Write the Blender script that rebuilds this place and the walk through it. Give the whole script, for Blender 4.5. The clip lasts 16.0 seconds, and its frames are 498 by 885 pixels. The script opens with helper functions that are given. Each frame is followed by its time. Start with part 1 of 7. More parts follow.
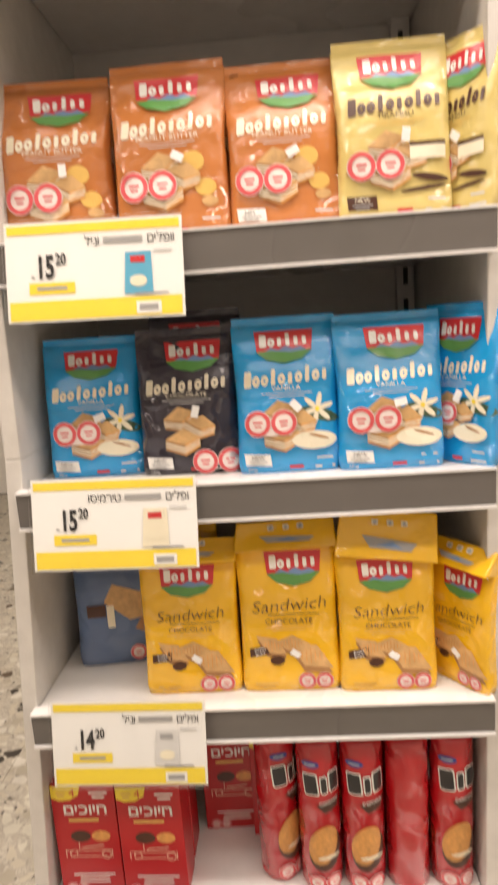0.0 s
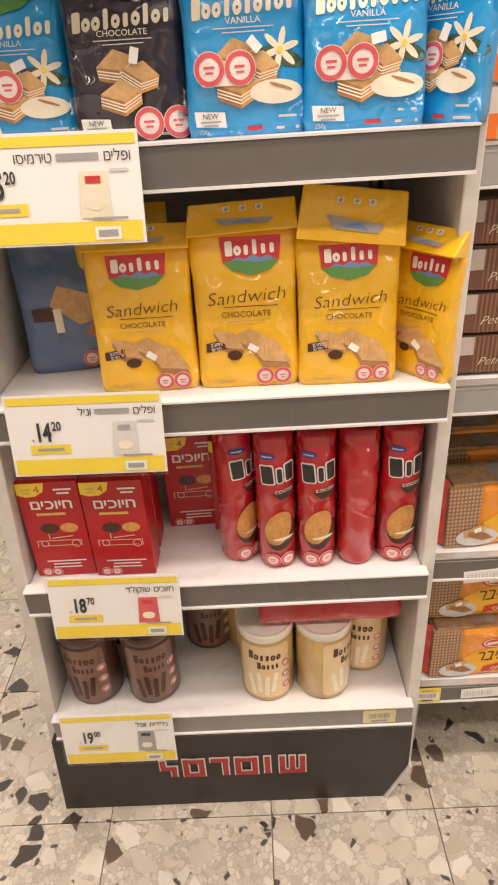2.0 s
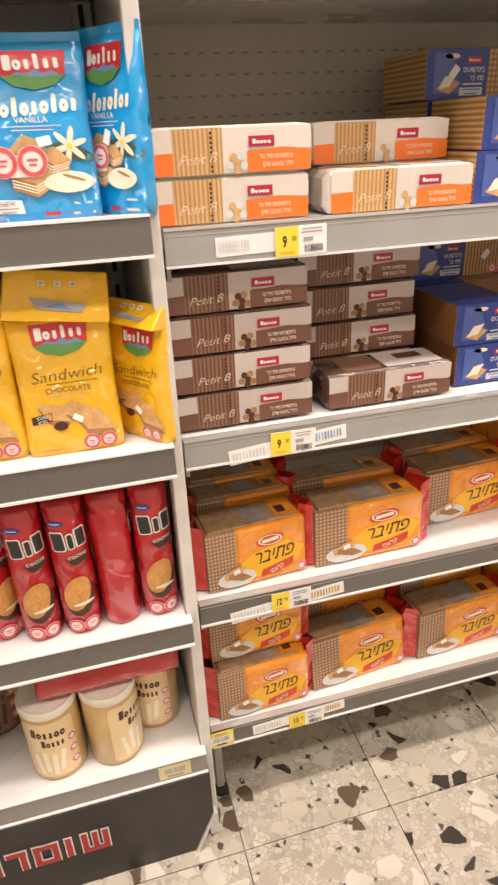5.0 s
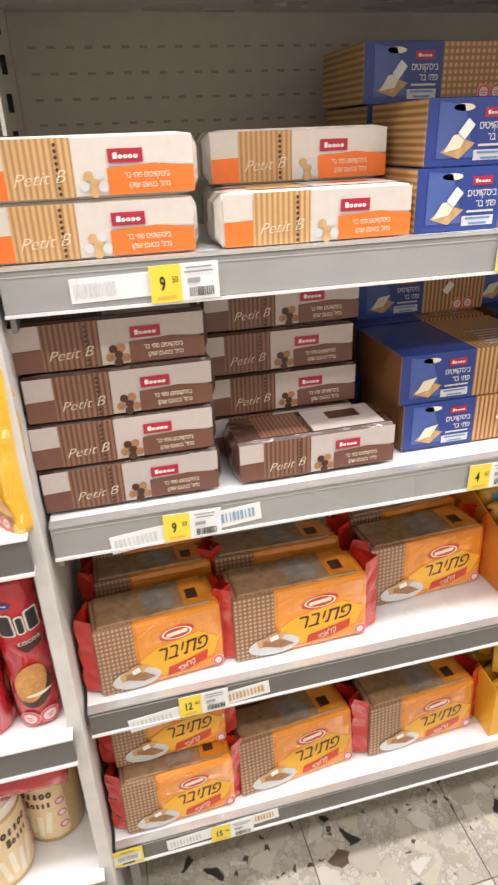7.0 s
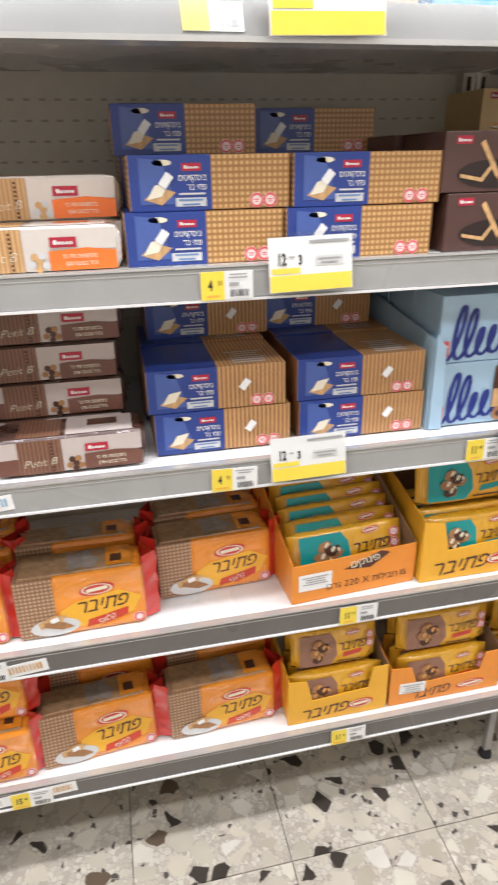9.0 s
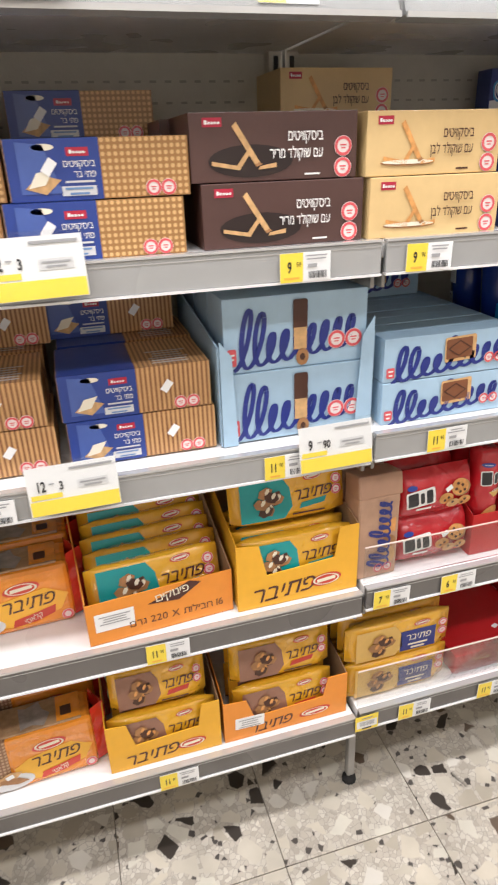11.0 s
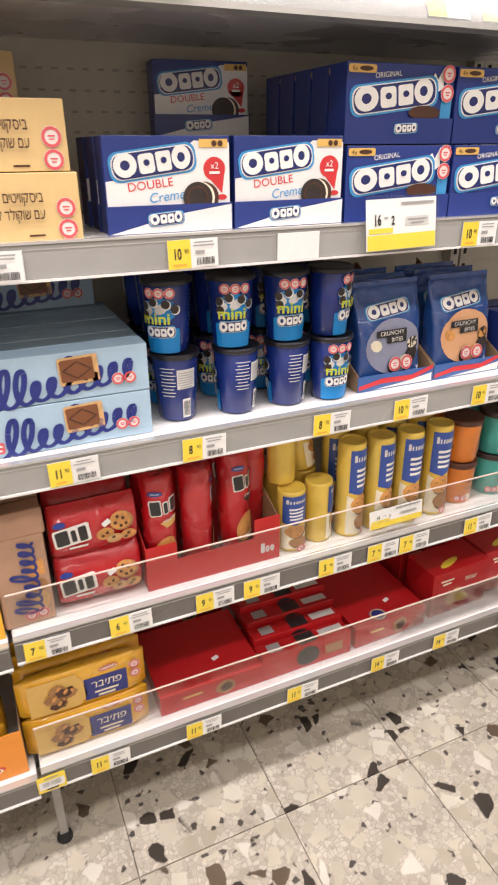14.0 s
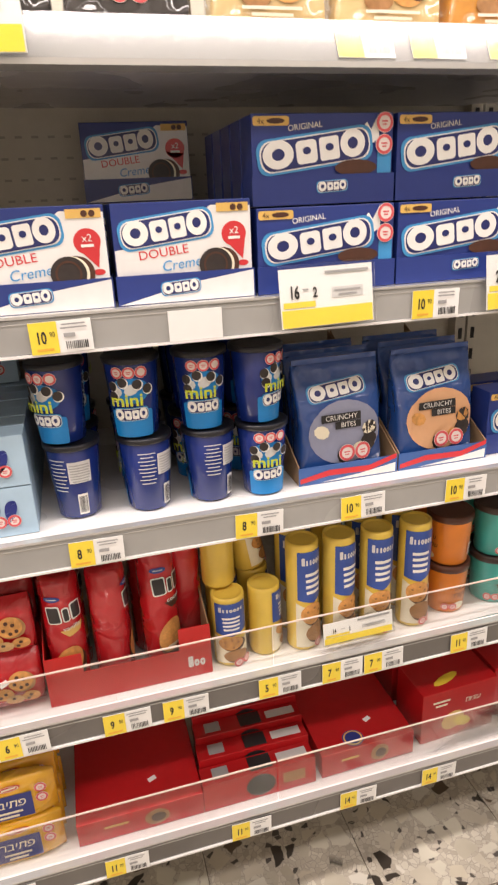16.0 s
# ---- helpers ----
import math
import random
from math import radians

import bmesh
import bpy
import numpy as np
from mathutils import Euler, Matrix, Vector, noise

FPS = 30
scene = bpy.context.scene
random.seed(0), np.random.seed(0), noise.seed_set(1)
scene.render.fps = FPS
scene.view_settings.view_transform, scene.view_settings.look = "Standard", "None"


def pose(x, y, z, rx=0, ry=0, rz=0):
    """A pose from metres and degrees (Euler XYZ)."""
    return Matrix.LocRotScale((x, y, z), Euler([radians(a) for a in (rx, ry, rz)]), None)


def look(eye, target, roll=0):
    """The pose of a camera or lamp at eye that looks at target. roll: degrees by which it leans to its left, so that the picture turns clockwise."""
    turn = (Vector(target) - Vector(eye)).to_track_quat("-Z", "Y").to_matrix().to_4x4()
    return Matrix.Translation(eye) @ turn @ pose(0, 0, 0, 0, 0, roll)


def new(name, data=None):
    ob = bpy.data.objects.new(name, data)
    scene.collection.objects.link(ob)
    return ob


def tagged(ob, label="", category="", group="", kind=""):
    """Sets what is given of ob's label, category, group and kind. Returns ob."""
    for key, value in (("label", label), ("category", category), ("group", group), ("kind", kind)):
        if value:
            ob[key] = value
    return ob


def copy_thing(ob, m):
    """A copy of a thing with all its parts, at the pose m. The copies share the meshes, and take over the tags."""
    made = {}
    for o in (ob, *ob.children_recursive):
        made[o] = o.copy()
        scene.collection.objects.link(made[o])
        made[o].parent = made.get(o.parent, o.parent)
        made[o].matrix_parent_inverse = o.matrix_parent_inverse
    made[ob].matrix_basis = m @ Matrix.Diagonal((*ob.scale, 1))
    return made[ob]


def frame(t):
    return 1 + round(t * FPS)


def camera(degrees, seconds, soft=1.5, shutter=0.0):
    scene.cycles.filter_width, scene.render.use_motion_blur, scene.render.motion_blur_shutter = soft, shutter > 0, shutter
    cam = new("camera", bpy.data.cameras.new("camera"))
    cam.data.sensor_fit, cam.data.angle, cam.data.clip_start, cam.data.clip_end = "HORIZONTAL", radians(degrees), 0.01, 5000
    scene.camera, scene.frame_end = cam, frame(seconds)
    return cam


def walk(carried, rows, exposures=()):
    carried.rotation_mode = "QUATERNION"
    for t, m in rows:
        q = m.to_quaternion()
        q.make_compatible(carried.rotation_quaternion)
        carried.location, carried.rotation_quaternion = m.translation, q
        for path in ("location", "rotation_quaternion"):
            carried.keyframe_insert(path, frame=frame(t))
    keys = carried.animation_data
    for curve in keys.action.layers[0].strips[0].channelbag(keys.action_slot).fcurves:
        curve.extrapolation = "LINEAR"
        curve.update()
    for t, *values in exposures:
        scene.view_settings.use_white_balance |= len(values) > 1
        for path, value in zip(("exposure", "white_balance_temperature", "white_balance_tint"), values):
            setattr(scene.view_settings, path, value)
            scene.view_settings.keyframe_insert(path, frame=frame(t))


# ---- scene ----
cam = camera(43.2, 16.0, soft=2.1, shutter=0.4)
PATH = [
    (0, (0.388, 0.215, 1.455), (0.268, 2.177, 1.084), -4.0),
    (0.5, (0.406, 0.225, 1.413), (0.296, 2.115, 0.77), -4.7),
    (1, (0.398, 0.229, 1.373), (0.271, 2.06, 0.578), -4.6),
    (1.5, (0.399, 0.23, 1.342), (0.287, 1.997, 0.412), -5.0),
    (2, (0.388, 0.222, 1.317), (0.347, 1.95, 0.311), -3.7),
    (2.5, (0.386, 0.204, 1.315), (0.332, 1.955, 0.35), -3.3),
    (3, (0.409, 0.197, 1.316), (0.382, 1.953, 0.36), -3.5),
    (3.5, (0.431, 0.186, 1.322), (0.494, 1.95, 0.381), -1.8),
    (4, (0.488, 0.172, 1.342), (0.704, 1.949, 0.451), -1.7),
    (4.5, (0.526, 0.159, 1.35), (0.884, 1.928, 0.487), -1.9),
    (5, (0.549, 0.169, 1.346), (0.992, 1.905, 0.458), -2.6),
    (5.2, (0.561, 0.186, 1.343), (1.02, 1.901, 0.422), -2.2),
    (7.3, (0.81, 0.346, 1.347), (1.197, 2.114, 0.496), -2.2),
    (7.5, (0.848, 0.323, 1.347), (1.196, 2.114, 0.528), -2.1),
    (8, (0.954, 0.234, 1.359), (1.239, 2.046, 0.564), -1.4),
    (8.5, (1.039, 0.173, 1.367), (1.288, 1.971, 0.528), -2.4),
    (9, (1.116, 0.131, 1.369), (1.494, 1.916, 0.549), -1.1),
    (9.5, (1.161, 0.11, 1.367), (1.722, 1.834, 0.522), 0.8),
    (9.7, (1.181, 0.112, 1.366), (1.793, 1.82, 0.524), 1.2),
    (11.8, (1.614, 0.207, 1.35), (2.006, 1.989, 0.53), -2.2),
    (12, (1.653, 0.201, 1.356), (2.035, 1.987, 0.541), -1.4),
    (12.5, (1.754, 0.161, 1.361), (2.209, 1.929, 0.545), -1.3),
    (13, (1.83, 0.116, 1.359), (2.336, 1.867, 0.538), -1.8),
    (13.5, (1.877, 0.1, 1.356), (2.547, 1.804, 0.55), -0.1),
    (14, (1.928, 0.144, 1.342), (2.657, 1.803, 0.495), -0.4),
    (14.5, (2.012, 0.199, 1.357), (2.678, 1.907, 0.557), -0.9),
    (15, (2.111, 0.228, 1.371), (2.789, 1.976, 0.674), 1.4),
    (15.5, (2.166, 0.224, 1.368), (2.785, 2.003, 0.696), -0.3),
    (16, (2.252, 0.211, 1.353), (2.731, 2.018, 0.641), -2.5),
]
walk(cam, [(t, look(eye, target, roll)) for t, eye, target, roll in PATH],
     [(0, -0.34, 6600, 17), (3, -0.30, 6600, 22), (5, -0.04, 6450, 18), (7.3, 0.06, 5550, 12), (9.5, -0.02, 5400, 12), (12, 0.06, 5650, 15), (14, 0.02, 5900, 17), (16, -0.08, 6200, 18)])
# ---------------------------------------------------------------- light
world = bpy.data.worlds.new("world")
scene.world = world
world.use_nodes = True
world.node_tree.nodes["Background"].inputs[0].default_value = (1.0, 0.93, 0.82, 1)
world.node_tree.nodes["Background"].inputs[1].default_value = 0.05


def tube_lamp(name, x, y, z, length, width, watts, tilt=0.0):
    data = bpy.data.lights.new(name, "AREA")
    data.shape, data.size, data.size_y, data.energy = "RECTANGLE", length, width, watts
    data.color = (1.0, 0.90, 0.78)
    ob = new(name, data)
    ob.matrix_world = pose(x, y, z, tilt, 0, 0)
    return ob


tube_lamp("aisle_lamp_front", 1.4, 0.55, 2.93, 7.0, 0.16, 116)
tube_lamp("aisle_lamp_back", 1.4, -0.30, 2.93, 7.0, 0.2, 72)
tube_lamp("next_aisle_lamp", 1.4, 3.2, 2.93, 7.0, 0.3, 120)

# ---------------------------------------------------------------- materials
MATS = {}


def mat(name, col, rough=0.5, metal=0.0, coat=0.0, var=0.10, scale=40.0, bump=0.0, bscale=220.0, spec=0.5, wear=0.0):
    if name in MATS:
        return MATS[name]
    m = bpy.data.materials.new(name)
    MATS[name] = m
    m.use_nodes = True
    nt = m.node_tree
    n, l = nt.nodes, nt.links
    b = n["Principled BSDF"]
    tc = n.new("ShaderNodeTexCoord")
    n1 = n.new("ShaderNodeTexNoise")
    n1.inputs["Scale"].default_value, n1.inputs["Detail"].default_value = scale, 4
    n2 = n.new("ShaderNodeTexNoise")
    n2.inputs["Scale"].default_value, n2.inputs["Detail"].default_value = scale * 0.15, 2
    add = n.new("ShaderNodeMath")
    add.operation = "ADD"
    l.new(tc.outputs["Object"], n1.inputs["Vector"])
    l.new(tc.outputs["Object"], n2.inputs["Vector"])
    l.new(n1.outputs[0], add.inputs[0])
    l.new(n2.outputs[0], add.inputs[1])
    rng = n.new("ShaderNodeMapRange")
    rng.inputs[1].default_value, rng.inputs[2].default_value = 0.6, 1.4
    rng.inputs[3].default_value, rng.inputs[4].default_value = 1.0 - var, 1.0 + var
    l.new(add.outputs[0], rng.inputs[0])
    oi = n.new("ShaderNodeObjectInfo")
    rr = n.new("ShaderNodeMapRange")
    rr.inputs[3].default_value, rr.inputs[4].default_value = 0.96, 1.04
    l.new(oi.outputs["Random"], rr.inputs[0])
    mul = n.new("ShaderNodeMath")
    mul.operation = "MULTIPLY"
    l.new(rng.outputs[0], mul.inputs[0])
    l.new(rr.outputs[0], mul.inputs[1])
    vm = n.new("ShaderNodeVectorMath")
    vm.operation = "SCALE"
    vm.inputs[0].default_value = col
    l.new(mul.outputs[0], vm.inputs["Scale"])
    l.new(vm.outputs[0], b.inputs["Base Color"])
    b.inputs["Roughness"].default_value = rough
    b.inputs["Metallic"].default_value = metal
    b.inputs["Coat Weight"].default_value = coat
    b.inputs["Coat Roughness"].default_value = 0.08
    b.inputs["Specular IOR Level"].default_value = spec
    if wear:
        r2 = n.new("ShaderNodeMapRange")
        r2.inputs[1].default_value, r2.inputs[2].default_value = 0.35, 0.7
        r2.inputs[3].default_value, r2.inputs[4].default_value = max(rough - wear, 0.05), min(rough + wear, 1)
        l.new(n2.outputs[0], r2.inputs[0])
        l.new(r2.outputs[0], b.inputs["Roughness"])
    if bump:
        n3 = n.new("ShaderNodeTexNoise")
        n3.inputs["Scale"].default_value, n3.inputs["Detail"].default_value = bscale, 3
        l.new(tc.outputs["Object"], n3.inputs["Vector"])
        bp = n.new("ShaderNodeBump")
        bp.inputs["Strength"].default_value, bp.inputs["Distance"].default_value = 1.0, bump
        l.new(n3.outputs[0], bp.inputs["Height"])
        l.new(bp.outputs[0], b.inputs["Normal"])
        l.new(bp.outputs[0], b.inputs["Coat Normal"])
    return m


def foil(name, col, rough=0.26, bump=0.007, bscale=15.0, crease=0.012, gloss=0.045, **k):
    """Glossy crinkled packaging film: soft waves and sharp scattered creases."""
    fresh = name not in MATS
    m = mat(name, col, rough, 0.0, 0.75, 0.06, 30, bump, bscale, **k)
    if not fresh:
        return m
    n, l = m.node_tree.nodes, m.node_tree.links
    b = n["Principled BSDF"]
    soft = b.inputs["Normal"].links[0].from_socket
    b.inputs["Coat Weight"].default_value, b.inputs["Coat Roughness"].default_value = 1.0, 0.07
    tc, wob, sc, vo = n.new("ShaderNodeTexCoord"), n.new("ShaderNodeTexNoise"), n.new("ShaderNodeVectorMath"), n.new("ShaderNodeTexVoronoi")
    wob.inputs["Scale"].default_value = 12
    sc.operation = "MULTIPLY_ADD"
    sc.inputs[1].default_value = (0.09, 0.09, 0.09)
    vo.feature = "DISTANCE_TO_EDGE"
    vo.inputs["Scale"].default_value = 13
    l.new(tc.outputs["Object"], wob.inputs["Vector"])
    l.new(wob.outputs["Color"], sc.inputs[0])
    l.new(tc.outputs["Object"], sc.inputs[2])
    l.new(sc.outputs[0], vo.inputs["Vector"])
    edge, msk, mul, no = n.new("ShaderNodeMapRange"), n.new("ShaderNodeMapRange"), n.new("ShaderNodeMath"), n.new("ShaderNodeTexNoise")
    edge.interpolation_type = "SMOOTHSTEP"
    edge.inputs[1].default_value, edge.inputs[2].default_value, edge.inputs[3].default_value, edge.inputs[4].default_value = 0.0, 0.10, 1.0, 0.0
    no.inputs["Scale"].default_value = 9
    l.new(tc.outputs["Object"], no.inputs["Vector"])
    msk.inputs[1].default_value, msk.inputs[2].default_value = 0.46, 0.56
    l.new(no.outputs[0], msk.inputs[0])
    l.new(vo.outputs["Distance"], edge.inputs[0])
    mul.operation = "MULTIPLY"
    l.new(edge.outputs[0], mul.inputs[0])
    l.new(msk.outputs[0], mul.inputs[1])
    bp = n.new("ShaderNodeBump")
    bp.inputs["Strength"].default_value, bp.inputs["Distance"].default_value = 1.0, crease
    l.new(mul.outputs[0], bp.inputs["Height"])
    wn, wave = n.new("ShaderNodeTexNoise"), n.new("ShaderNodeBump")
    wn.inputs["Scale"].default_value, wn.inputs["Detail"].default_value = 24, 0.5
    wave.inputs["Strength"].default_value, wave.inputs["Distance"].default_value = 1.0, gloss
    l.new(tc.outputs["Object"], wn.inputs["Vector"])
    l.new(wn.outputs[0], wave.inputs["Height"])
    l.new(soft, wave.inputs["Normal"])
    l.new(wave.outputs[0], bp.inputs["Normal"])
    l.new(bp.outputs[0], b.inputs["Coat Normal"])
    return m


def card(name, col, rough=0.38, **k):
    """Smooth printed carton."""
    return mat(name, col, rough, 0.0, 0.12, 0.06, 50, 0.0004, 60, **k)


def ink(name, col, rough=0.35):
    return mat(name, col, rough, 0.0, 0.25, 0.05, 90)


def clear(name, tint, rough=0.05, alpha=0.12):
    m = bpy.data.materials.new(name)
    m.use_nodes = True
    n, l = m.node_tree.nodes, m.node_tree.links
    out = n["Material Output"]
    n.remove(n["Principled BSDF"])
    tr, gl, mix, fr = n.new("ShaderNodeBsdfTransparent"), n.new("ShaderNodeBsdfGlossy"), n.new("ShaderNodeMixShader"), n.new("ShaderNodeMapRange")
    lw = n.new("ShaderNodeFresnel")
    lw.inputs[0].default_value = 1.22
    tr.inputs[0].default_value = (*tint, 1)
    gl.inputs["Roughness"].default_value = rough
    fr.inputs[3].default_value, fr.inputs[4].default_value = alpha * 0.15, 0.8
    l.new(lw.outputs[0], fr.inputs[0])
    l.new(fr.outputs[0], mix.inputs[0])
    l.new(tr.outputs[0], mix.inputs[1])
    l.new(gl.outputs[0], mix.inputs[2])
    l.new(mix.outputs[0], out.inputs[0])
    return m


def terrazzo():
    m = bpy.data.materials.new("terrazzo")
    m.use_nodes = True
    n, l = m.node_tree.nodes, m.node_tree.links
    b = n["Principled BSDF"]
    geo = n.new("ShaderNodeNewGeometry")
    oi = n.new("ShaderNodeObjectInfo")
    off = n.new("ShaderNodeVectorMath")
    off.operation = "MULTIPLY_ADD"
    comb = n.new("ShaderNodeCombineXYZ")
    l.new(oi.outputs["Random"], comb.inputs[2])
    off.inputs[1].default_value = (1, 1, 1)
    sc = n.new("ShaderNodeVectorMath")
    sc.operation = "SCALE"
    sc.inputs["Scale"].default_value = 7.0
    l.new(comb.outputs[0], sc.inputs[0])
    l.new(geo.outputs["Position"], off.inputs[0])
    l.new(sc.outputs[0], off.inputs[2])
    wob = n.new("ShaderNodeTexNoise")
    wob.inputs["Scale"].default_value = 45
    l.new(off.outputs[0], wob.inputs["Vector"])
    wadd = n.new("ShaderNodeVectorMath")
    wadd.operation = "MULTIPLY_ADD"
    wadd.inputs[1].default_value = (0.012, 0.012, 0.0)
    l.new(wob.outputs["Color"], wadd.inputs[0])
    l.new(off.outputs[0], wadd.inputs[2])

    def cells(scale, feature):
        v = n.new("ShaderNodeTexVoronoi")
        v.feature = feature
        v.inputs["Scale"].default_value = scale
        l.new(wadd.outputs[0], v.inputs["Vector"])
        return v

    def ramp(stops, src):
        r = n.new("ShaderNodeValToRGB")
        r.color_ramp.interpolation = "CONSTANT"
        e = r.color_ramp.elements
        e[0].position, e[0].color = stops[0][0], (*stops[0][1], 1)
        e[1].position, e[1].color = stops[1][0], (*stops[1][1], 1)
        for p, c in stops[2:]:
            x = e.new(p)
            x.color = (*c, 1)
        l.new(src, r.inputs[0])
        return r

    big, bige = cells(23, "F1"), cells(23, "DISTANCE_TO_EDGE")
    small, smalle = cells(85, "F1"), cells(85, "DISTANCE_TO_EDGE")
    sepb, seps = n.new("ShaderNodeSeparateColor"), n.new("ShaderNodeSeparateColor")
    l.new(big.outputs["Color"], sepb.inputs[0])
    l.new(small.outputs["Color"], seps.inputs[0])
    cb = ramp([(0, (0.045, 0.036, 0.028)), (0.06, (0.120, 0.085, 0.055)), (0.10, (0.583, 0.528, 0.418)), (0.3, (0.506, 0.462, 0.369)), (0.45, (0.638, 0.600, 0.495)), (0.6, (0.451, 0.402, 0.314)), (0.68, (0.561, 0.512, 0.413)), (0.9, (0.682, 0.643, 0.556))], sepb.outputs[0])
    cs = ramp([(0, (0.080, 0.070, 0.060)), (0.04, (0.495, 0.446, 0.363)), (0.3, (0.561, 0.517, 0.429)), (0.55, (0.440, 0.391, 0.319)), (0.66, (0.605, 0.561, 0.468)), (0.88, (0.517, 0.468, 0.385))], seps.outputs[0])

    def mask(src, lo, hi):
        r = n.new("ShaderNodeMapRange")
        r.inputs[1].default_value, r.inputs[2].default_value = lo, hi
        l.new(src, r.inputs[0])
        return r

    mix1, mix2 = n.new("ShaderNodeMix"), n.new("ShaderNodeMix")
    mix1.data_type = mix2.data_type = "RGBA"
    l.new(mask(smalle.outputs["Distance"], 0.02, 0.08).outputs[0], mix1.inputs[0])
    mix1.inputs[6].default_value = (0.40, 0.36, 0.30, 1)
    l.new(cs.outputs[0], mix1.inputs[7])
    shown = n.new("ShaderNodeMath")
    shown.operation = "LESS_THAN"
    shown.inputs[1].default_value = 0.62
    l.new(sepb.outputs[1], shown.inputs[0])
    dark = n.new("ShaderNodeMath")
    dark.operation = "LESS_THAN"
    dark.inputs[1].default_value = 0.10
    l.new(sepb.outputs[0], dark.inputs[0])
    mx = n.new("ShaderNodeMath")
    mx.operation = "MAXIMUM"
    l.new(shown.outputs[0], mx.inputs[0])
    l.new(dark.outputs[0], mx.inputs[1])
    mm = n.new("ShaderNodeMath")
    mm.operation = "MULTIPLY"
    l.new(mx.outputs[0], mm.inputs[0])
    l.new(mask(bige.outputs["Distance"], 0.07, 0.11).outputs[0], mm.inputs[1])
    l.new(mm.outputs[0], mix2.inputs[0])
    l.new(mix1.outputs[2], mix2.inputs[6])
    l.new(cb.outputs[0], mix2.inputs[7])
    dirt = n.new("ShaderNodeTexNoise")
    dirt.inputs["Scale"].default_value, dirt.inputs["Detail"].default_value = 9, 5
    l.new(geo.outputs["Position"], dirt.inputs["Vector"])
    mix3 = n.new("ShaderNodeMix")
    mix3.data_type, mix3.blend_type = "RGBA", "MULTIPLY"
    mix3.inputs[0].default_value = 1.0
    l.new(mix2.outputs[2], mix3.inputs[6])
    dr = n.new("ShaderNodeMapRange")
    dr.inputs[1].default_value, dr.inputs[2].default_value, dr.inputs[3].default_value, dr.inputs[4].default_value = 0.3, 0.7, 0.86, 1.08
    l.new(dirt.outputs[0], dr.inputs[0])
    l.new(dr.outputs[0], mix3.inputs[7])
    l.new(mix3.outputs[2], b.inputs["Base Color"])
    rgh = mask(dirt.outputs[0], 0.3, 0.7)
    rgh.inputs[3].default_value, rgh.inputs[4].default_value = 0.28, 0.5
    l.new(rgh.outputs[0], b.inputs["Roughness"])
    return m


WHITE = mat("white_paint", (0.66, 0.64, 0.60), 0.45, bump=0.0003)
SHELFW = mat("white_shelf_enamel", (0.82, 0.81, 0.79), 0.32, var=0.05, wear=0.1)
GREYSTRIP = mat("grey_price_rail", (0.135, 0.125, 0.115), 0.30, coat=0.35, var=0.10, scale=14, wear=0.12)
SILVER = mat("silver_rail_edge", (0.62, 0.62, 0.60), 0.22, 0.5, var=0.05)
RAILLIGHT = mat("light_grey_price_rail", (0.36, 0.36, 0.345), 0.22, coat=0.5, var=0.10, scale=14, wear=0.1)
BACKGREY = mat("olive_grey_back_panel", (0.60, 0.57, 0.48), 0.6, var=0.06, bump=0.0004)
STANDBACK = mat("grey_stand_back_panel", (0.52, 0.51, 0.49), 0.55, var=0.06)
BLACKBOARD = mat("black_kick_board", (0.028, 0.025, 0.023), 0.5, var=0.5, scale=9, bump=0.0006, bscale=30, wear=0.15)
DARK = mat("dark_slot", (0.02, 0.02, 0.02), 0.8)
GROUT = mat("grout", (0.24, 0.21, 0.175), 0.9, var=0.25)
TERR = terrazzo()
CEIL = mat("ceiling_white", (0.80, 0.78, 0.73), 0.8)
WALLP = mat("pale_wall_paint", (0.80, 0.77, 0.70), 0.7)
PAPER = mat("white_paper", (0.86, 0.86, 0.84), 0.6, var=0.03)
YEL = ink("yellow_ink", (0.90, 0.70, 0.05))
BLACK = ink("black_ink", (0.02, 0.02, 0.022))
GREYINK = ink("grey_ink", (0.36, 0.36, 0.36))
PALEGREY = ink("pale_grey_ink", (0.66, 0.66, 0.65))
RED = ink("red_ink", (0.62, 0.03, 0.035))
WHITEINK = ink("white_ink", (0.85, 0.84, 0.80))
PINKRED = ink("badge_red", (0.68, 0.10, 0.11))
BADGEW = ink("badge_white", (0.84, 0.74, 0.70))
GREEN = ink("meadow_green", (0.10, 0.30, 0.07))
MOUNT = ink("mountain_blue", (0.16, 0.28, 0.50))
GOLDINK = ink("gold_ink", (0.75, 0.48, 0.12))
CREAM = ink("cream_ink", (0.86, 0.80, 0.62))
WAFER = mat("wafer_print", (0.62, 0.38, 0.16), 0.45, var=0.3, scale=120)
WAFERD = mat("wafer_shade_print", (0.38, 0.19, 0.07), 0.45, var=0.3, scale=120)
BISC = mat("biscuit_print", (0.66, 0.32, 0.09), 0.4, var=0.35, scale=160)
CHOC = mat("chocolate_print", (0.075, 0.028, 0.015), 0.35, var=0.3, scale=60)
PLASTIC = clear("clear_plastic_sleeve", (0.97, 0.97, 0.96))
ACRYL = clear("acrylic_front", (0.93, 0.93, 0.92), 0.04, 0.2)

# ---------------------------------------------------------------- helpers


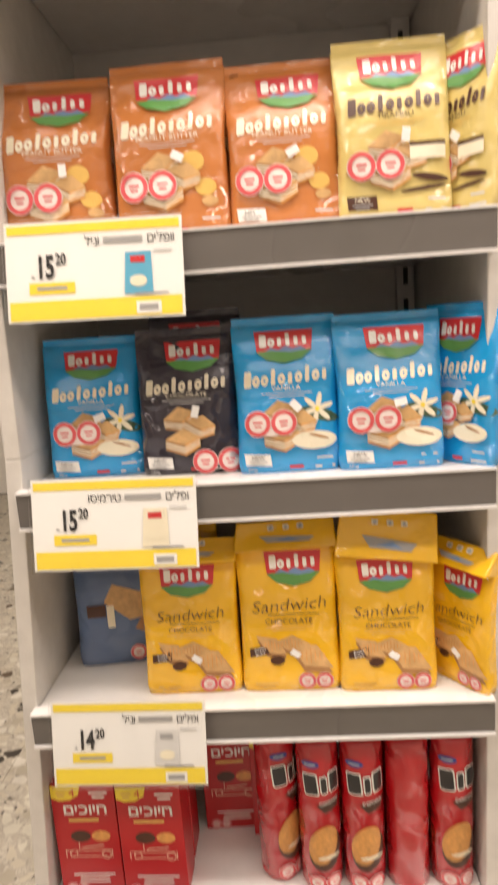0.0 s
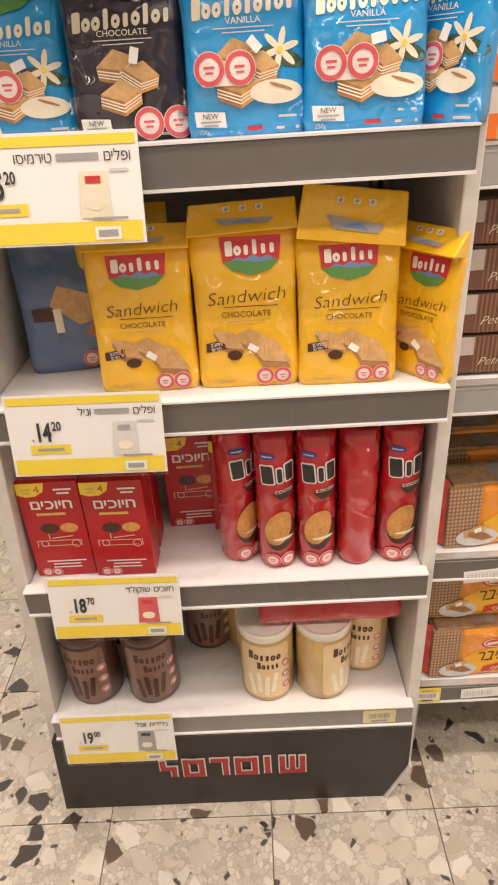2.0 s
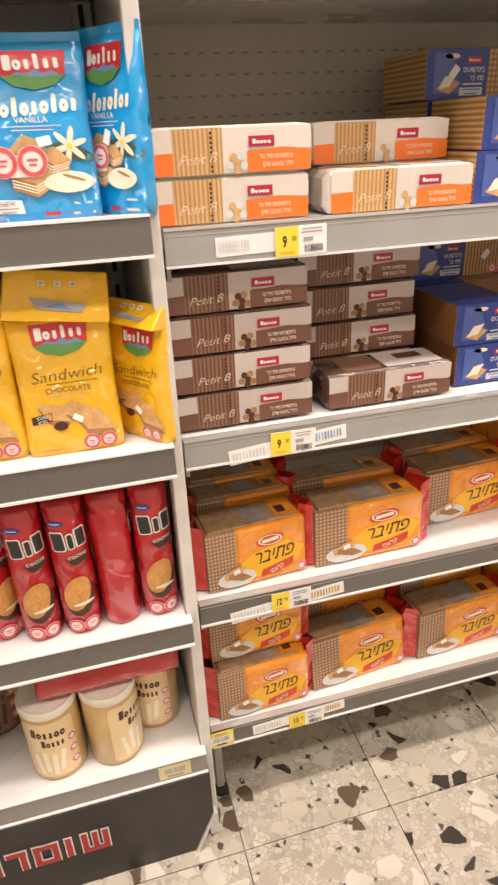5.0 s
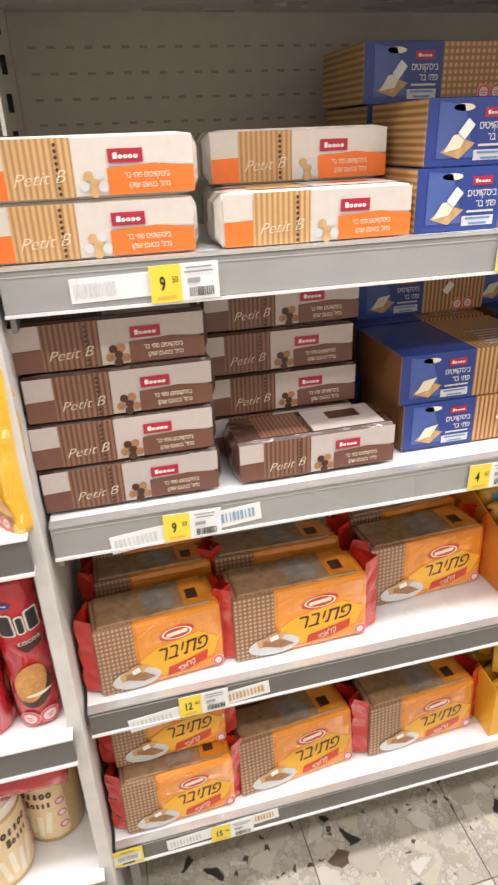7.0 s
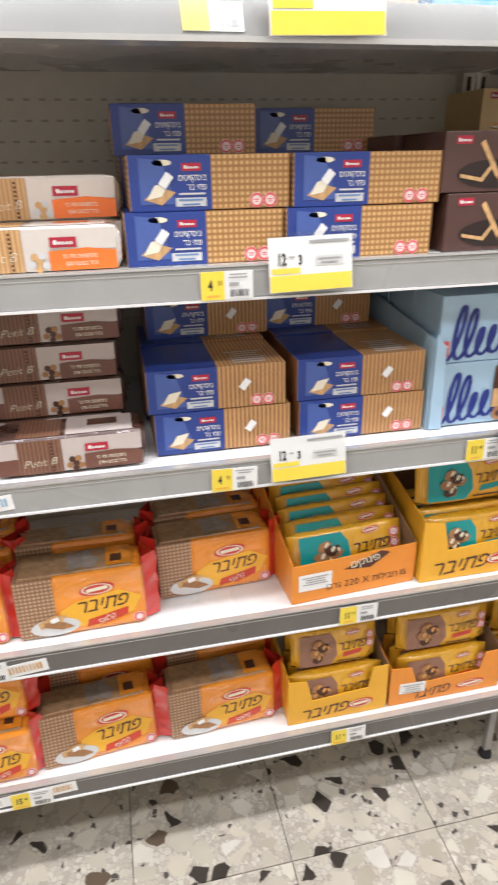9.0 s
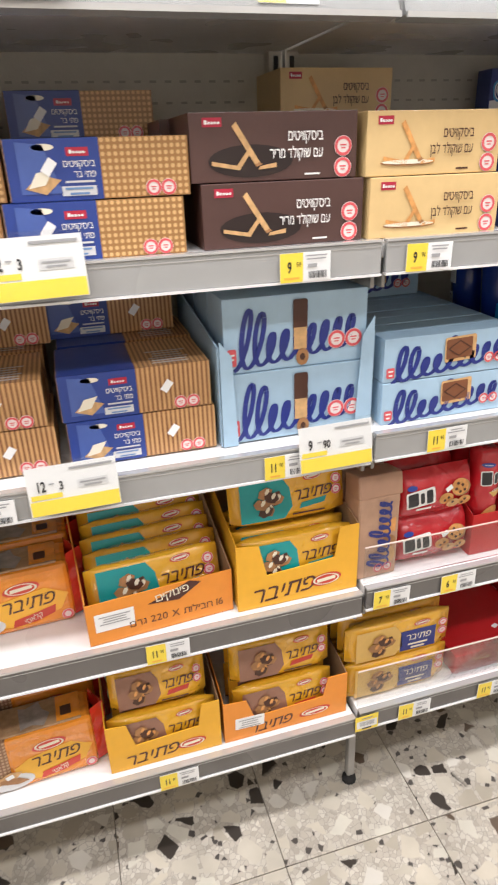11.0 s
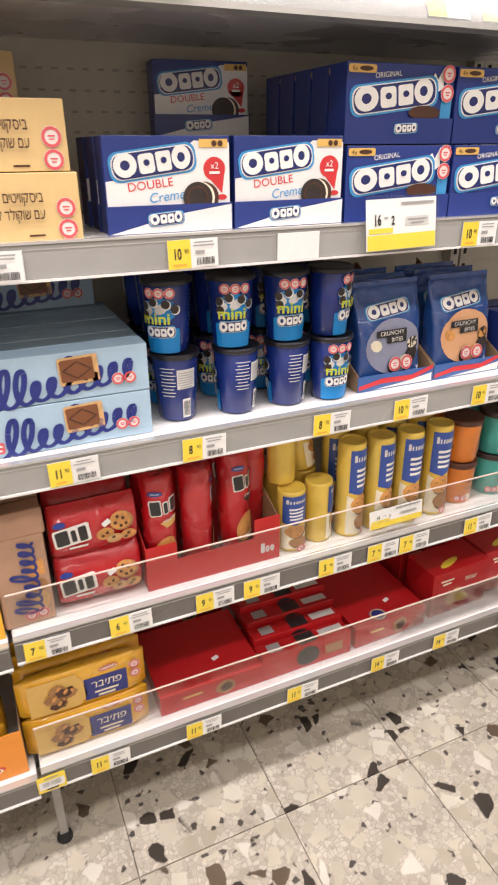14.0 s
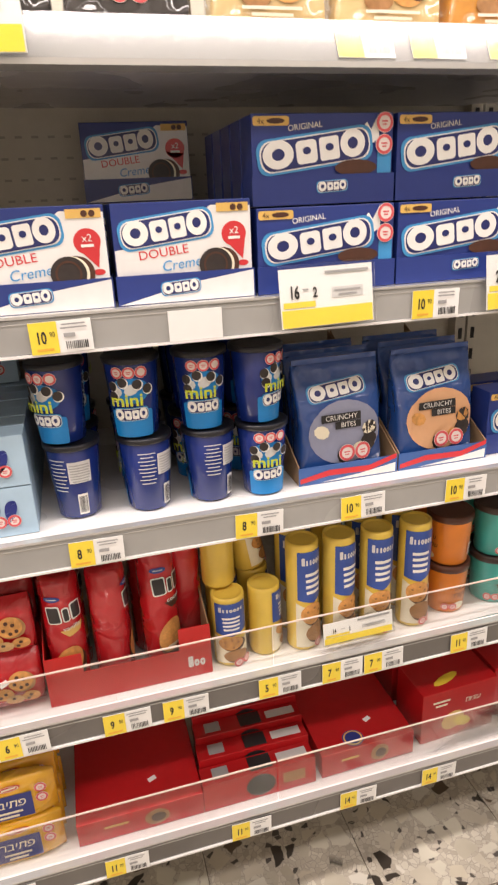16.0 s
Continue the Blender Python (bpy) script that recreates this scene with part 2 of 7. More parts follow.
def mesh_ob(name, verts, faces, mats, parent=None, label="", smooth=False, idx=None, bevel=0.0):
    me = bpy.data.meshes.new(name)
    me.from_pydata([tuple(v) for v in verts], [], faces)
    if bevel:
        bm = bmesh.new()
        bm.from_mesh(me)
        bmesh.ops.bevel(bm, geom=list(bm.edges), offset=bevel, segments=2, affect="EDGES", profile=0.5)
        bm.to_mesh(me)
        bm.free()
    for m in (mats if isinstance(mats, (list, tuple)) else [mats]):
        me.materials.append(m)
    if idx:
        me.polygons.foreach_set("material_index", idx)
    if smooth:
        me.polygons.foreach_set("use_smooth", [True] * len(me.polygons))
    ob = new(name, me)
    if parent:
        ob.parent = parent
    if label:
        ob["label"] = label
    return ob


def box_data(x0, x1, y0, y1, z0, z1):
    v = [(x, y, z) for z in (z0, z1) for x, y in ((x0, y0), (x1, y0), (x1, y1), (x0, y1))]
    f = [(3, 2, 1, 0), (4, 5, 6, 7), (0, 1, 5, 4), (1, 2, 6, 5), (2, 3, 7, 6), (3, 0, 4, 7)]
    return v, f


def box(name, x0, x1, y0, y1, z0, z1, m, parent=None, label="", bevel=0.0):
    v, f = box_data(x0, x1, y0, y1, z0, z1)
    return mesh_ob(name, v, f, m, parent, label, bevel=bevel)


def thing(name, label, category, group=""):
    e = new(name)
    e.empty_display_size = 0.05
    return tagged(e, label, category, group)


# flat outlines: (points, faces)
def rect(x, z, w, h):
    return [(x - w / 2, z - h / 2), (x + w / 2, z - h / 2), (x + w / 2, z + h / 2), (x - w / 2, z + h / 2)], [(0, 1, 2, 3)]


def poly(pts):
    return list(pts), [tuple(range(len(pts)))]


def ell(x, z, rx, rz=None, n=22, turn=0.0):
    rz = rx if rz is None else rz
    c, s = math.cos(turn), math.sin(turn)
    p = [(rx * math.cos(a), rz * math.sin(a)) for a in (2 * math.pi * i / n for i in range(n))]
    return poly([(x + c * a - s * b, z + s * a + c * b) for a, b in p])


def ann(x, z, r0, r1, n=24, sx=1.0):
    p = []
    for r in (r0, r1):
        p += [(x + sx * r * math.cos(2 * math.pi * i / n), z + r * math.sin(2 * math.pi * i / n)) for i in range(n)]
    return p, [(i, (i + 1) % n, n + (i + 1) % n, n + i) for i in range(n)]


def rrect(x, z, w, h, r, turn=0.0):
    p = []
    for cx, cz, a0 in ((w / 2 - r, h / 2 - r, 0), (-w / 2 + r, h / 2 - r, 90), (-w / 2 + r, -h / 2 + r, 180), (w / 2 - r, -h / 2 + r, 270)):
        p += [(cx + r * math.cos(radians(a0 + 22.5 * i)), cz + r * math.sin(radians(a0 + 22.5 * i))) for i in range(5)]
    c, s = math.cos(turn), math.sin(turn)
    return poly([(x + c * a - s * b, z + s * a + c * b) for a, b in p])


TXT = {}
# two letters that the built-in font fills wrongly
BAR = lambda x0, x1, z0, z1: ((x0, z0), (x1, z0), (x1, z1), (x0, z1))
GLYPH = {"ד": (BAR(0, 0.50, 0.49, 0.59), BAR(0.33, 0.43, 0, 0.49)),
         "ת": (BAR(0.04, 0.54, 0.49, 0.59), BAR(0.44, 0.54, 0, 0.49), BAR(0.085, 0.18, 0, 0.49), BAR(0, 0.085, 0, 0.09))}


def txt(s, x, z, size, align="CENTER", turn=0.0, sx=1.0, shear=0.0, bold=0.0):
    """Lettering of cap height about 0.7 size, its foot at z."""
    if any("\u0590" <= c <= "\u05ff" for c in s):
        s = " ".join(w if w.isdigit() else w[::-1] for w in s.split(" ")[::-1])
    key = (s, align, bold)
    if key not in TXT:
        # letter by letter, so that neighbouring outlines never run together
        hebrew = any("\u0590" <= c <= "\u05ff" for c in s)
        v, f, pen = [], [], 0.0
        for piece in (s if hebrew else [s]):
            if piece == " ":
                pen += 0.28
                continue
            if piece in GLYPH:
                for quad in GLYPH[piece]:
                    f.append(tuple(range(len(v), len(v) + 4)))
                    v += [(a + pen, b) for a, b in quad]
                pen = max(p[0] for p in v) + 0.085
                continue
            cu = bpy.data.curves.new("lettering", "FONT")
            cu.body, cu.resolution_u, cu.offset = piece, 4 if hebrew else 3, 0.0 if piece in "פאצ" else bold
            tmp = bpy.data.objects.new("lettering", cu)
            scene.collection.objects.link(tmp)
            dg = bpy.context.evaluated_depsgraph_get()
            me = tmp.evaluated_get(dg).to_mesh()
            k, x0 = len(v), min(q.co.x for q in me.vertices) if hebrew else 0.0
            v += [(q.co.x - x0 + pen, q.co.y) for q in me.vertices]
            f += [tuple(k + i for i in p.vertices) for p in me.polygons]
            pen = max(p[0] for p in v) + 0.085
            tmp.evaluated_get(dg).to_mesh_clear()
            bpy.data.objects.remove(tmp)
            bpy.data.curves.remove(cu)
        wide = max(p[0] for p in v)
        shift = {"CENTER": wide / 2, "RIGHT": wide, "LEFT": 0.0}[align]
        TXT[key] = ([(p - shift, q) for p, q in v], f)
    v, f = TXT[key]
    c, s2 = math.cos(turn), math.sin(turn)
    return [(x + c * (a * sx + shear * b) * size - s2 * b * size, z + s2 * a * sx * size + c * b * size) for a, b in v], f


def bars(x, z, w, rows, pitch, thick=0.4, seed=1, ragged=0.4):
    """Rows of plain bars for print too small to read."""
    r = random.Random(seed)
    v, f = [], []
    for i in range(rows):
        ww = w * (1 - ragged * r.random())
        for p in rect(x, z - i * pitch, ww, pitch * thick)[0]:
            v.append(p)
        k = len(v) - 4
        f.append((k, k + 1, k + 2, k + 3))
    return v, f


def barcode(x, z, w, h, n=14, seed=3):
    r = random.Random(seed)
    v, f = [], []
    for i in range(n):
        ww = w / n * r.uniform(0.3, 0.8)
        k = len(v)
        v += rect(x - w / 2 + (i + 0.5) * w / n, z, ww, h)[0]
        f.append((k, k + 1, k + 2, k + 3))
    return v, f


def flat(y0=0.0):
    return lambda u, v, o: (u, y0 - o, v)


def deco(name, items, surf, parent, label="", fine=0.0):
    """Print on a surface: items (material, outline, layer), one mesh."""
    verts, faces, idx, mats = [], [], [], []
    for m, (pv, pf), layer in items:
        if m not in mats:
            mats.append(m)
        bm = bmesh.new()
        vs = [bm.verts.new((a, b, 0)) for a, b in pv]
        for q in pf:
            try:
                bm.faces.new([vs[i] for i in q])
            except ValueError:
                pass
        if fine or any(len(q) > 4 for q in pf):
            bmesh.ops.triangulate(bm, faces=list(bm.faces))
        for _ in range(4 if fine else 0):
            long = [e for e in bm.edges if e.calc_length() > fine]
            if not long:
                break
            bmesh.ops.subdivide_edges(bm, edges=long, cuts=1)
            bmesh.ops.triangulate(bm, faces=[q for q in bm.faces if len(q.verts) > 3])
        k = len(verts)
        bm.verts.index_update()
        o = (0.0013 if fine else 0.0007) + 0.0005 * layer
        verts += [surf(v.co.x, v.co.y, o) for v in bm.verts]
        mi = mats.index(m)
        for q in bm.faces:
            ids = [k + v.index for v in q.verts]
            a, b, c = (pv2 for pv2 in (q.verts[0].co, q.verts[1].co, q.verts[2].co))
            if (b - a).cross(c - a).z < 0:
                ids.reverse()
            faces.append(ids)
            idx.append(mi)
        bm.free()
    return mesh_ob(name, verts, faces, mats, parent, label, idx=idx)


def badge_items(x, z, r, layer=1, gap=1.95, tilt=0.0):
    out = []
    for s in (-0.5, 0.5):
        bx, bz = x + s * gap * r * math.cos(tilt), z + s * gap * r * math.sin(tilt)
        out += [(BADGEW, ell(bx, bz, r), layer), (PINKRED, ann(bx, bz, r * 0.66, r * 0.95), layer + 1), (PINKRED, rect(bx, bz + r * 0.1, r * 0.7, r * 0.14), layer + 1), (PINKRED, rect(bx, bz - r * 0.2, r * 0.5, r * 0.12), layer + 1)]
    return out


def stamp(x, z, s=0.012, turn=0.5):
    """Small white shop sticker."""
    return rrect(x, z, s * 1.6, s, 0.001, turn)
# ---------------------------------------------------------------- the shop
DECK = (1.232, 0.923, 0.607, 0.290)      # wall shelves
SDECK = (1.568, 1.257, 0.938, 0.606, 0.278)  # display stand
TILE = 1 / 3

floor = tagged(box("floor", -6, 9, -4.7, 6.0, -0.06, -0.004, GROUT), "speckled cream terrazzo shop floor in square tiles", "floor", kind="structure")
tv, tf = box_data(-TILE / 2 + 0.0012, TILE / 2 - 0.0012, -TILE / 2 + 0.0012, TILE / 2 - 0.0012, -0.02, 0.0)
tile_me = bpy.data.meshes.new("tile")
tile_me.from_pydata(tv, [], tf)
tile_me.materials.append(TERR)
rnd = random.Random(4)
X0, Y0 = 0.034, 0.955
rest_v, rest_f = [], []
for i in range(-18, 27):
    for j in range(-17, 15):
        cx, cy = X0 + (i + 0.5) * TILE, Y0 + (j + 0.5) * TILE
        if -1.4 < cx < 4.2 and -0.6 < cy < 2.0:
            o = new("tile", tile_me)
            o.location = (cx, cy, rnd.uniform(-0.0006, 0.0004))
            o.parent = floor
        else:
            k = len(rest_v)
            rest_v += [(a + cx, b + cy, c) for a, b, c in tv]
            rest_f += [tuple(q + k for q in f) for f in tf]
far = mesh_ob("far_tiles", rest_v, rest_f, TERR, floor)
far["kind"] = "stuff"

tagged(box("ceiling", -6, 9, -4.7, 6.0, 3.1, 3.2, CEIL), "plain white shop ceiling", "ceiling", kind="structure")
tagged(box("wall_north", -6, 9, 6.0, 6.1, 0, 3.1, WALLP), "plain pale wall across the shop", "wall", kind="structure")
# Unseen wall set close behind the aisle to bounce light into the shelves.
tagged(box("wall_south", -6, 9, -1.45, -1.35, 0, 3.1, mat("bounce_wall_grey", (0.66, 0.62, 0.56), 0.7)), "plain pale wall behind the aisle, unseen, added to bounce light at the shelves", "wall", kind="structure")
tagged(box("wall_west", -6.1, -6, -4.7, 6.0, 0, 3.1, WALLP), "plain pale wall at the aisle's end", "wall", kind="structure")
tagged(box("wall_east", 9, 9.1, -4.7, 6.0, 0, 3.1, WALLP), "plain pale wall at the aisle's far end", "wall", kind="structure")
for y, w in ((0.55, 0.2), (-0.30, 0.24), (3.2, 0.34)):
    fx = thing("ceiling_light", "long white strip light under the ceiling", "lamp", "strip lights over the aisle")
    box("housing", -2.15, 4.95, y - w / 2, y + w / 2, 2.95, 3.1, WHITE, fx, bevel=0.006)

# --- wall shelving: back panel, uprights, decks with price rails
BACKY = 1.50


def shelf_unit(x0, x1, tag):
    u = thing("shelf_unit", "olive-grey steel shop shelving bay with white decks and grey price rails", "shelving", "shelving bays along the aisle")
    box("back_panel", x0, x1, BACKY, BACKY + 0.03, 0.0, 2.05, BACKGREY, u)
    # Dark sheet added under the lowest deck to deepen the shade there.
    box("plinth", x0 + 0.001, x1 - 0.001, 1.30, 1.31, 0.0, 0.235, UNDERSHADE, u)
    for x in (x0 + 0.014, x1 - 0.014):
        up = box("upright", x - 0.013, x + 0.013, BACKY - 0.03, BACKY - 0.0005, 0.0, 2.05, BACKGREY, u)
        sv, sf = [], []
        for i in range(38):
            a, b = box_data(x - 0.004, x + 0.004, BACKY - 0.0325, BACKY - 0.03, 0.14 + i * 0.05, 0.165 + i * 0.05)
            sf += [tuple(q + len(sv) for q in f) for f in b]
            sv += a
        s = mesh_ob("slot_row", sv, sf, DARK, up)
    # pressed ribs of the back panel
    for zz in (1.30, 1.335, 1.37, 1.405, 1.44, 1.475):
        pv, pf = [], []
        for i in range(int((x1 - x0 - 0.1) / 0.028)):
            a, b = box_data(x0 + 0.05 + i * 0.028, x0 + 0.062 + i * 0.028, BACKY - 0.0012, BACKY - 0.0002, zz, zz + 0.004)
            pf += [tuple(q + len(pv) for q in f) for f in b]
            pv += a
        mesh_ob("perforation_row", pv, pf, mat("shaded_slot", (0.40, 0.38, 0.32), 0.8), u)["kind"] = "stuff"
    for zz in (0.45, 0.75, 1.06):
        box("panel_rib", x0 + 0.03, x1 - 0.03, BACKY - 0.0022, BACKY - 0.0005, zz, zz + 0.006, BACKGREY, u)
    for x in ((x0 + 0.02, x1 - 0.02) if tag == 2 else (x0 + 0.02,)):
        leg = box("foot", x - 0.009, x + 0.009, 1.093, 1.111, 0.022, 0.245, mat("grey_leg_steel", (0.36, 0.35, 0.33), 0.4, 0.3), u, "square grey steel leg on a black foot", bevel=0.003)
        fv = [(x + r * math.cos(math.pi * k / 6), 1.102 + r * math.sin(math.pi * k / 6), z) for r, z in ((0.017, 0.0), (0.016, 0.010), (0.010, 0.016), (0.009, 0.0215)) for k in range(12)]
        ff = [(i * 12 + k, i * 12 + (k + 1) % 12, i * 12 + 12 + (k + 1) % 12, i * 12 + 12 + k) for i in range(3) for k in range(12)] + [tuple(range(11, -1, -1)), tuple(range(36, 48))]
        mesh_ob("rubber_foot", fv, ff, DARK, leg, "black adjustable foot")
    for k, z in enumerate(DECK):
        z = z - (0.0, 0.002, 0.008, 0.011)[k] * (1 if tag == 0 else 0)
        d = box("deck", x0 + 0.002, x1 - 0.002, 1.046, BACKY - 0.001, z - 0.026, z, SHELFW, u, bevel=0.002)
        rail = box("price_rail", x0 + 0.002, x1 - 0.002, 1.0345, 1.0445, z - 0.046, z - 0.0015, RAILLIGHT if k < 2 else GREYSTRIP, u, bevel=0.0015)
        box("rail_lip", x0 + 0.002, x1 - 0.002, 1.0325, 1.0455, z - 0.0012, z + 0.0022, SILVER, rail)
        box("rail_foot_lip", x0 + 0.002, x1 - 0.002, 1.0315, 1.0445, z - 0.0495, z - 0.0462, SHELFW, rail)
        box("rail_groove", x0 + 0.003, x1 - 0.003, 1.0338, 1.0344, z - 0.0085, z - 0.0070, SILVER, rail)
        for bx in (x0 + 0.004, x1 - 0.010):
            box("bracket", bx, bx + 0.006, 1.05, BACKY - 0.002, z - 0.07, z - 0.028, mat("grey_steel", (0.30, 0.29, 0.27), 0.4, 0.6), u)
    # top deck with a glossy sloped rail
    zt = 1.552
    box("deck", x0 + 0.002, x1 - 0.002, 1.045, BACKY - 0.001, zt - 0.03, zt, SHELFW, u, bevel=0.002)
    v = [(x0 + 0.002, 1.020, 1.505), (x1 - 0.002, 1.020, 1.505), (x1 - 0.002, 1.044, 1.552), (x0 + 0.002, 1.044, 1.552), (x0 + 0.002, 1.050, 1.500), (x1 - 0.002, 1.050, 1.500)]
    r = mesh_ob("top_price_rail", v, [(0, 1, 2, 3), (4, 0, 3), (1, 5, 2), (4, 5, 1, 0), (3, 2, 5, 4)], GLOSSRAIL, u, "glossy white sloping price rail")
    box("rail_lip", x0 + 0.002, x1 - 0.002, 1.016, 1.0205, 1.501, 1.5075, SILVER, r)
    cv = [(x0 + 0.002, 1.0135, 1.508), (x1 - 0.002, 1.0135, 1.508), (x1 - 0.002, 1.0375, 1.555), (x0 + 0.002, 1.0375, 1.555)]
    mesh_ob("rail_cover", cv + [(a, b + 0.0012, c) for a, b, c in cv], [(0, 1, 2, 3), (7, 6, 5, 4), (0, 4, 5, 1), (1, 5, 6, 2), (2, 6, 7, 3), (3, 7, 4, 0)], COVER, r, "clear glossy rail cover").visible_shadow = False
    return u


COVER = clear("rail_cover_film", (0.96, 0.96, 0.95), 0.13, 0.35)
# Near-black of the added sheet, standing in for shade below the decks.
UNDERSHADE = mat("under_deck_shade_dark", (0.06, 0.055, 0.05), 0.6, var=0.2)
GLOSSRAIL = mat("glossy_rail_film", (0.30, 0.30, 0.29), 0.16, coat=0.8, var=0.06, scale=8, wear=0.1)
shelf_unit(0.664, 1.886, 0)
shelf_unit(1.890, 3.112, 1)
shelf_unit(3.116, 4.338, 1)

# acrylic fences of the two low decks
for x0, x1 in ((1.893, 2.50), (2.503, 3.11), (3.12, 3.73)):
    for z, h, y in ((DECK[2], 0.080, 1.050), (DECK[3], 0.095, 1.050)):
        f = thing("shelf_fence", "clear acrylic fence along the shelf's front edge", "shelf fence", "acrylic shelf fences")
        box("pane", x0, x1, y, y + 0.003, z + 0.001, z + h, ACRYL, f).visible_shadow = False
        box("bright_edge", x0, x1, y + 0.0002, y + 0.0028, z + h + 0.0002, z + h + 0.0022, mat("acrylic_edge", (0.75, 0.62, 0.55), 0.2), f)

# --- display stand at the end of the shelving
stand = thing("display_stand", "white steel display stand with stocked shelves and black kick board", "display stand")
SL = lambda z: -0.078 + 0.072 * z if z < 1.3 else 0.0156 + 0.02 * (z - 1.3)


def slanted(name, f0, f1, y0, y1, z0, z1, m, parent):
    v = [(f0(z0), y0, z0), (f1(z0), y0, z0), (f1(z0), y1, z0), (f0(z0), y1, z0), (f0(z1), y0, z1), (f1(z1), y0, z1), (f1(z1), y1, z1), (f0(z1), y1, z1)]
    return mesh_ob(name, v, box_data(0, 1, 0, 1, 0, 1)[1], m, parent, bevel=0.002)


slanted("side_panel", SL, lambda z: SL(z) + 0.022, 1.008, 1.46, 0.0, 1.3, WHITE, stand)
slanted("side_panel", SL, lambda z: SL(z) + 0.022, 1.008, 1.46, 1.3, 2.05, WHITE, stand)
box("side_panel", 0.640, 0.660, 1.008, 1.46, 0.0, 2.05, WHITE, stand, bevel=0.002)
box("back_panel", -0.03, 0.639, 1.42, 1.45, 0.0, 2.05, STANDBACK, stand)
for bx in (0.603,):
    up = box("upright", bx, bx + 0.03, 1.395, 1.418, 0.2, 2.05, STANDBACK, stand)
    sv, sf = [], []
    for i in range(30):
        a, b = box_data(bx + 0.011, bx + 0.019, 1.3935, 1.395, 0.35 + i * 0.055, 0.38 + i * 0.055)
        sf += [tuple(q + len(sv) for q in f) for f in b]
        sv += a
    mesh_ob("slot_row", sv, sf, DARK, up)
for k, z in enumerate(SDECK + (1.97,)):
    xl = SL(z) + 0.023
    box("deck", xl, 0.639, 1.010, 1.415, z - 0.03, z, SHELFW, stand, bevel=0.002)
    r = box("shelf_rail", xl - 0.004, 0.646, 0.990, 1.006, z - 0.046, z - 0.001, GREYSTRIP if k != 4 else mat("grey_rail_plain", (0.26, 0.25, 0.235), 0.35, coat=0.3), stand, bevel=0.0015)
    box("rail_lip", xl - 0.004, 0.646, 0.988, 1.010, z - 0.0008, z + 0.002, SHELFW, r)
    box("rail_foot_lip", xl - 0.004, 0.646, 0.9865, 1.006, z - 0.0500, z - 0.0464, SHELFW, r)
kp = [(SL(0) + 0.012, 0.0), (0.603, 0.0), (0.648, 0.108), (0.648, 0.2255), (SL(0.2255) + 0.012, 0.2255)]
kick = mesh_ob("kick_board", [(x, 0.985, z) for x, z in kp] + [(x, 1.006, z) for x, z in kp], [(0, 1, 2, 3, 4), (9, 8, 7, 6, 5)] + [((i + 1) % 5, i, i + 5, (i + 1) % 5 + 5) for i in range(5)], BLACKBOARD, stand, "black board with a torn lower corner", bevel=0.0015)
mesh_ob("torn_edge", *box_data(-0.0028, 0.0028, -0.001, 0.018, -0.058, 0.058), WHITE, kick).matrix_basis = pose(0.6290, 0.982, 0.053, 0, 22.6, 0)
# shop sign on the kick board: plain outlined blocks
sx = 0.148
for w, parts in ((0.034, "lam"), (0.042, "box"), (0.036, "bar"), (0.044, "box"), (0.016, "vav"), (0.058, "tri")):
    w *= 1.13
    items = []
    cx, zc, h = sx + w / 2, 0.128, 0.054
    shapes = []
    if parts == "vav":
        shapes = [rect(cx, zc, 0.011, h)]
    elif parts == "tri":
        shapes = [rect(cx - 0.020, zc, 0.011, h), rect(cx, zc, 0.010, h), rect(cx + 0.020, zc, 0.011, h), rect(cx, zc - h / 2 + 0.006, 0.05, 0.012)]
    elif parts == "box":
        shapes = [rect(cx - w / 2 + 0.008, zc, 0.011, h), rect(cx + w / 2 - 0.008, zc, 0.011, h), rect(cx, zc + h / 2 - 0.006, w - 0.005, 0.012), rect(cx, zc - h / 2 + 0.006, w - 0.005, 0.012)]
    elif parts == "bar":
        shapes = [rect(cx, zc + h / 2 - 0.006, w - 0.005, 0.012), rect(cx + w / 2 - 0.009, zc, 0.011, h)]
    else:
        shapes = [rect(cx, zc, w - 0.006, 0.012), rect(cx + w / 2 - 0.009, zc - 0.013, 0.011, 0.026), rect(cx - w / 2 + 0.009, zc + 0.012, 0.011, 0.03)]
    for li, (pv, pf) in enumerate(shapes):
        xs, zs = [p[0] for p in pv], [p[1] for p in pv]
        items.append((WHITEINK, rect(sum(xs) / 4, sum(zs) / 4, max(xs) - min(xs) + 0.005, max(zs) - min(zs) + 0.005), li))
        items.append((mat("sign_red", (0.42, 0.03, 0.03), 0.4), (pv, pf), 4 + li))
    sx += w + 0.008
    deco("sign_block", items, lambda u, v, o: (u, 0.985 - o, v), kick, "red sign block outlined white")
st = deco("shelf_sticker", [(mat("pale_yellow_label", (0.72, 0.66, 0.36), 0.5), rect(0.583, 0.255, 0.062, 0.036), 0), (GREYINK, barcode(0.583, 0.257, 0.04, 0.014), 1), (GREYINK, rect(0.583, 0.243, 0.03, 0.005), 1)], lambda u, v, o: (u, 0.990 - o, v), stand, "pale yellow barcode sticker")

# ---------------------------------------------------------------- signs and tags


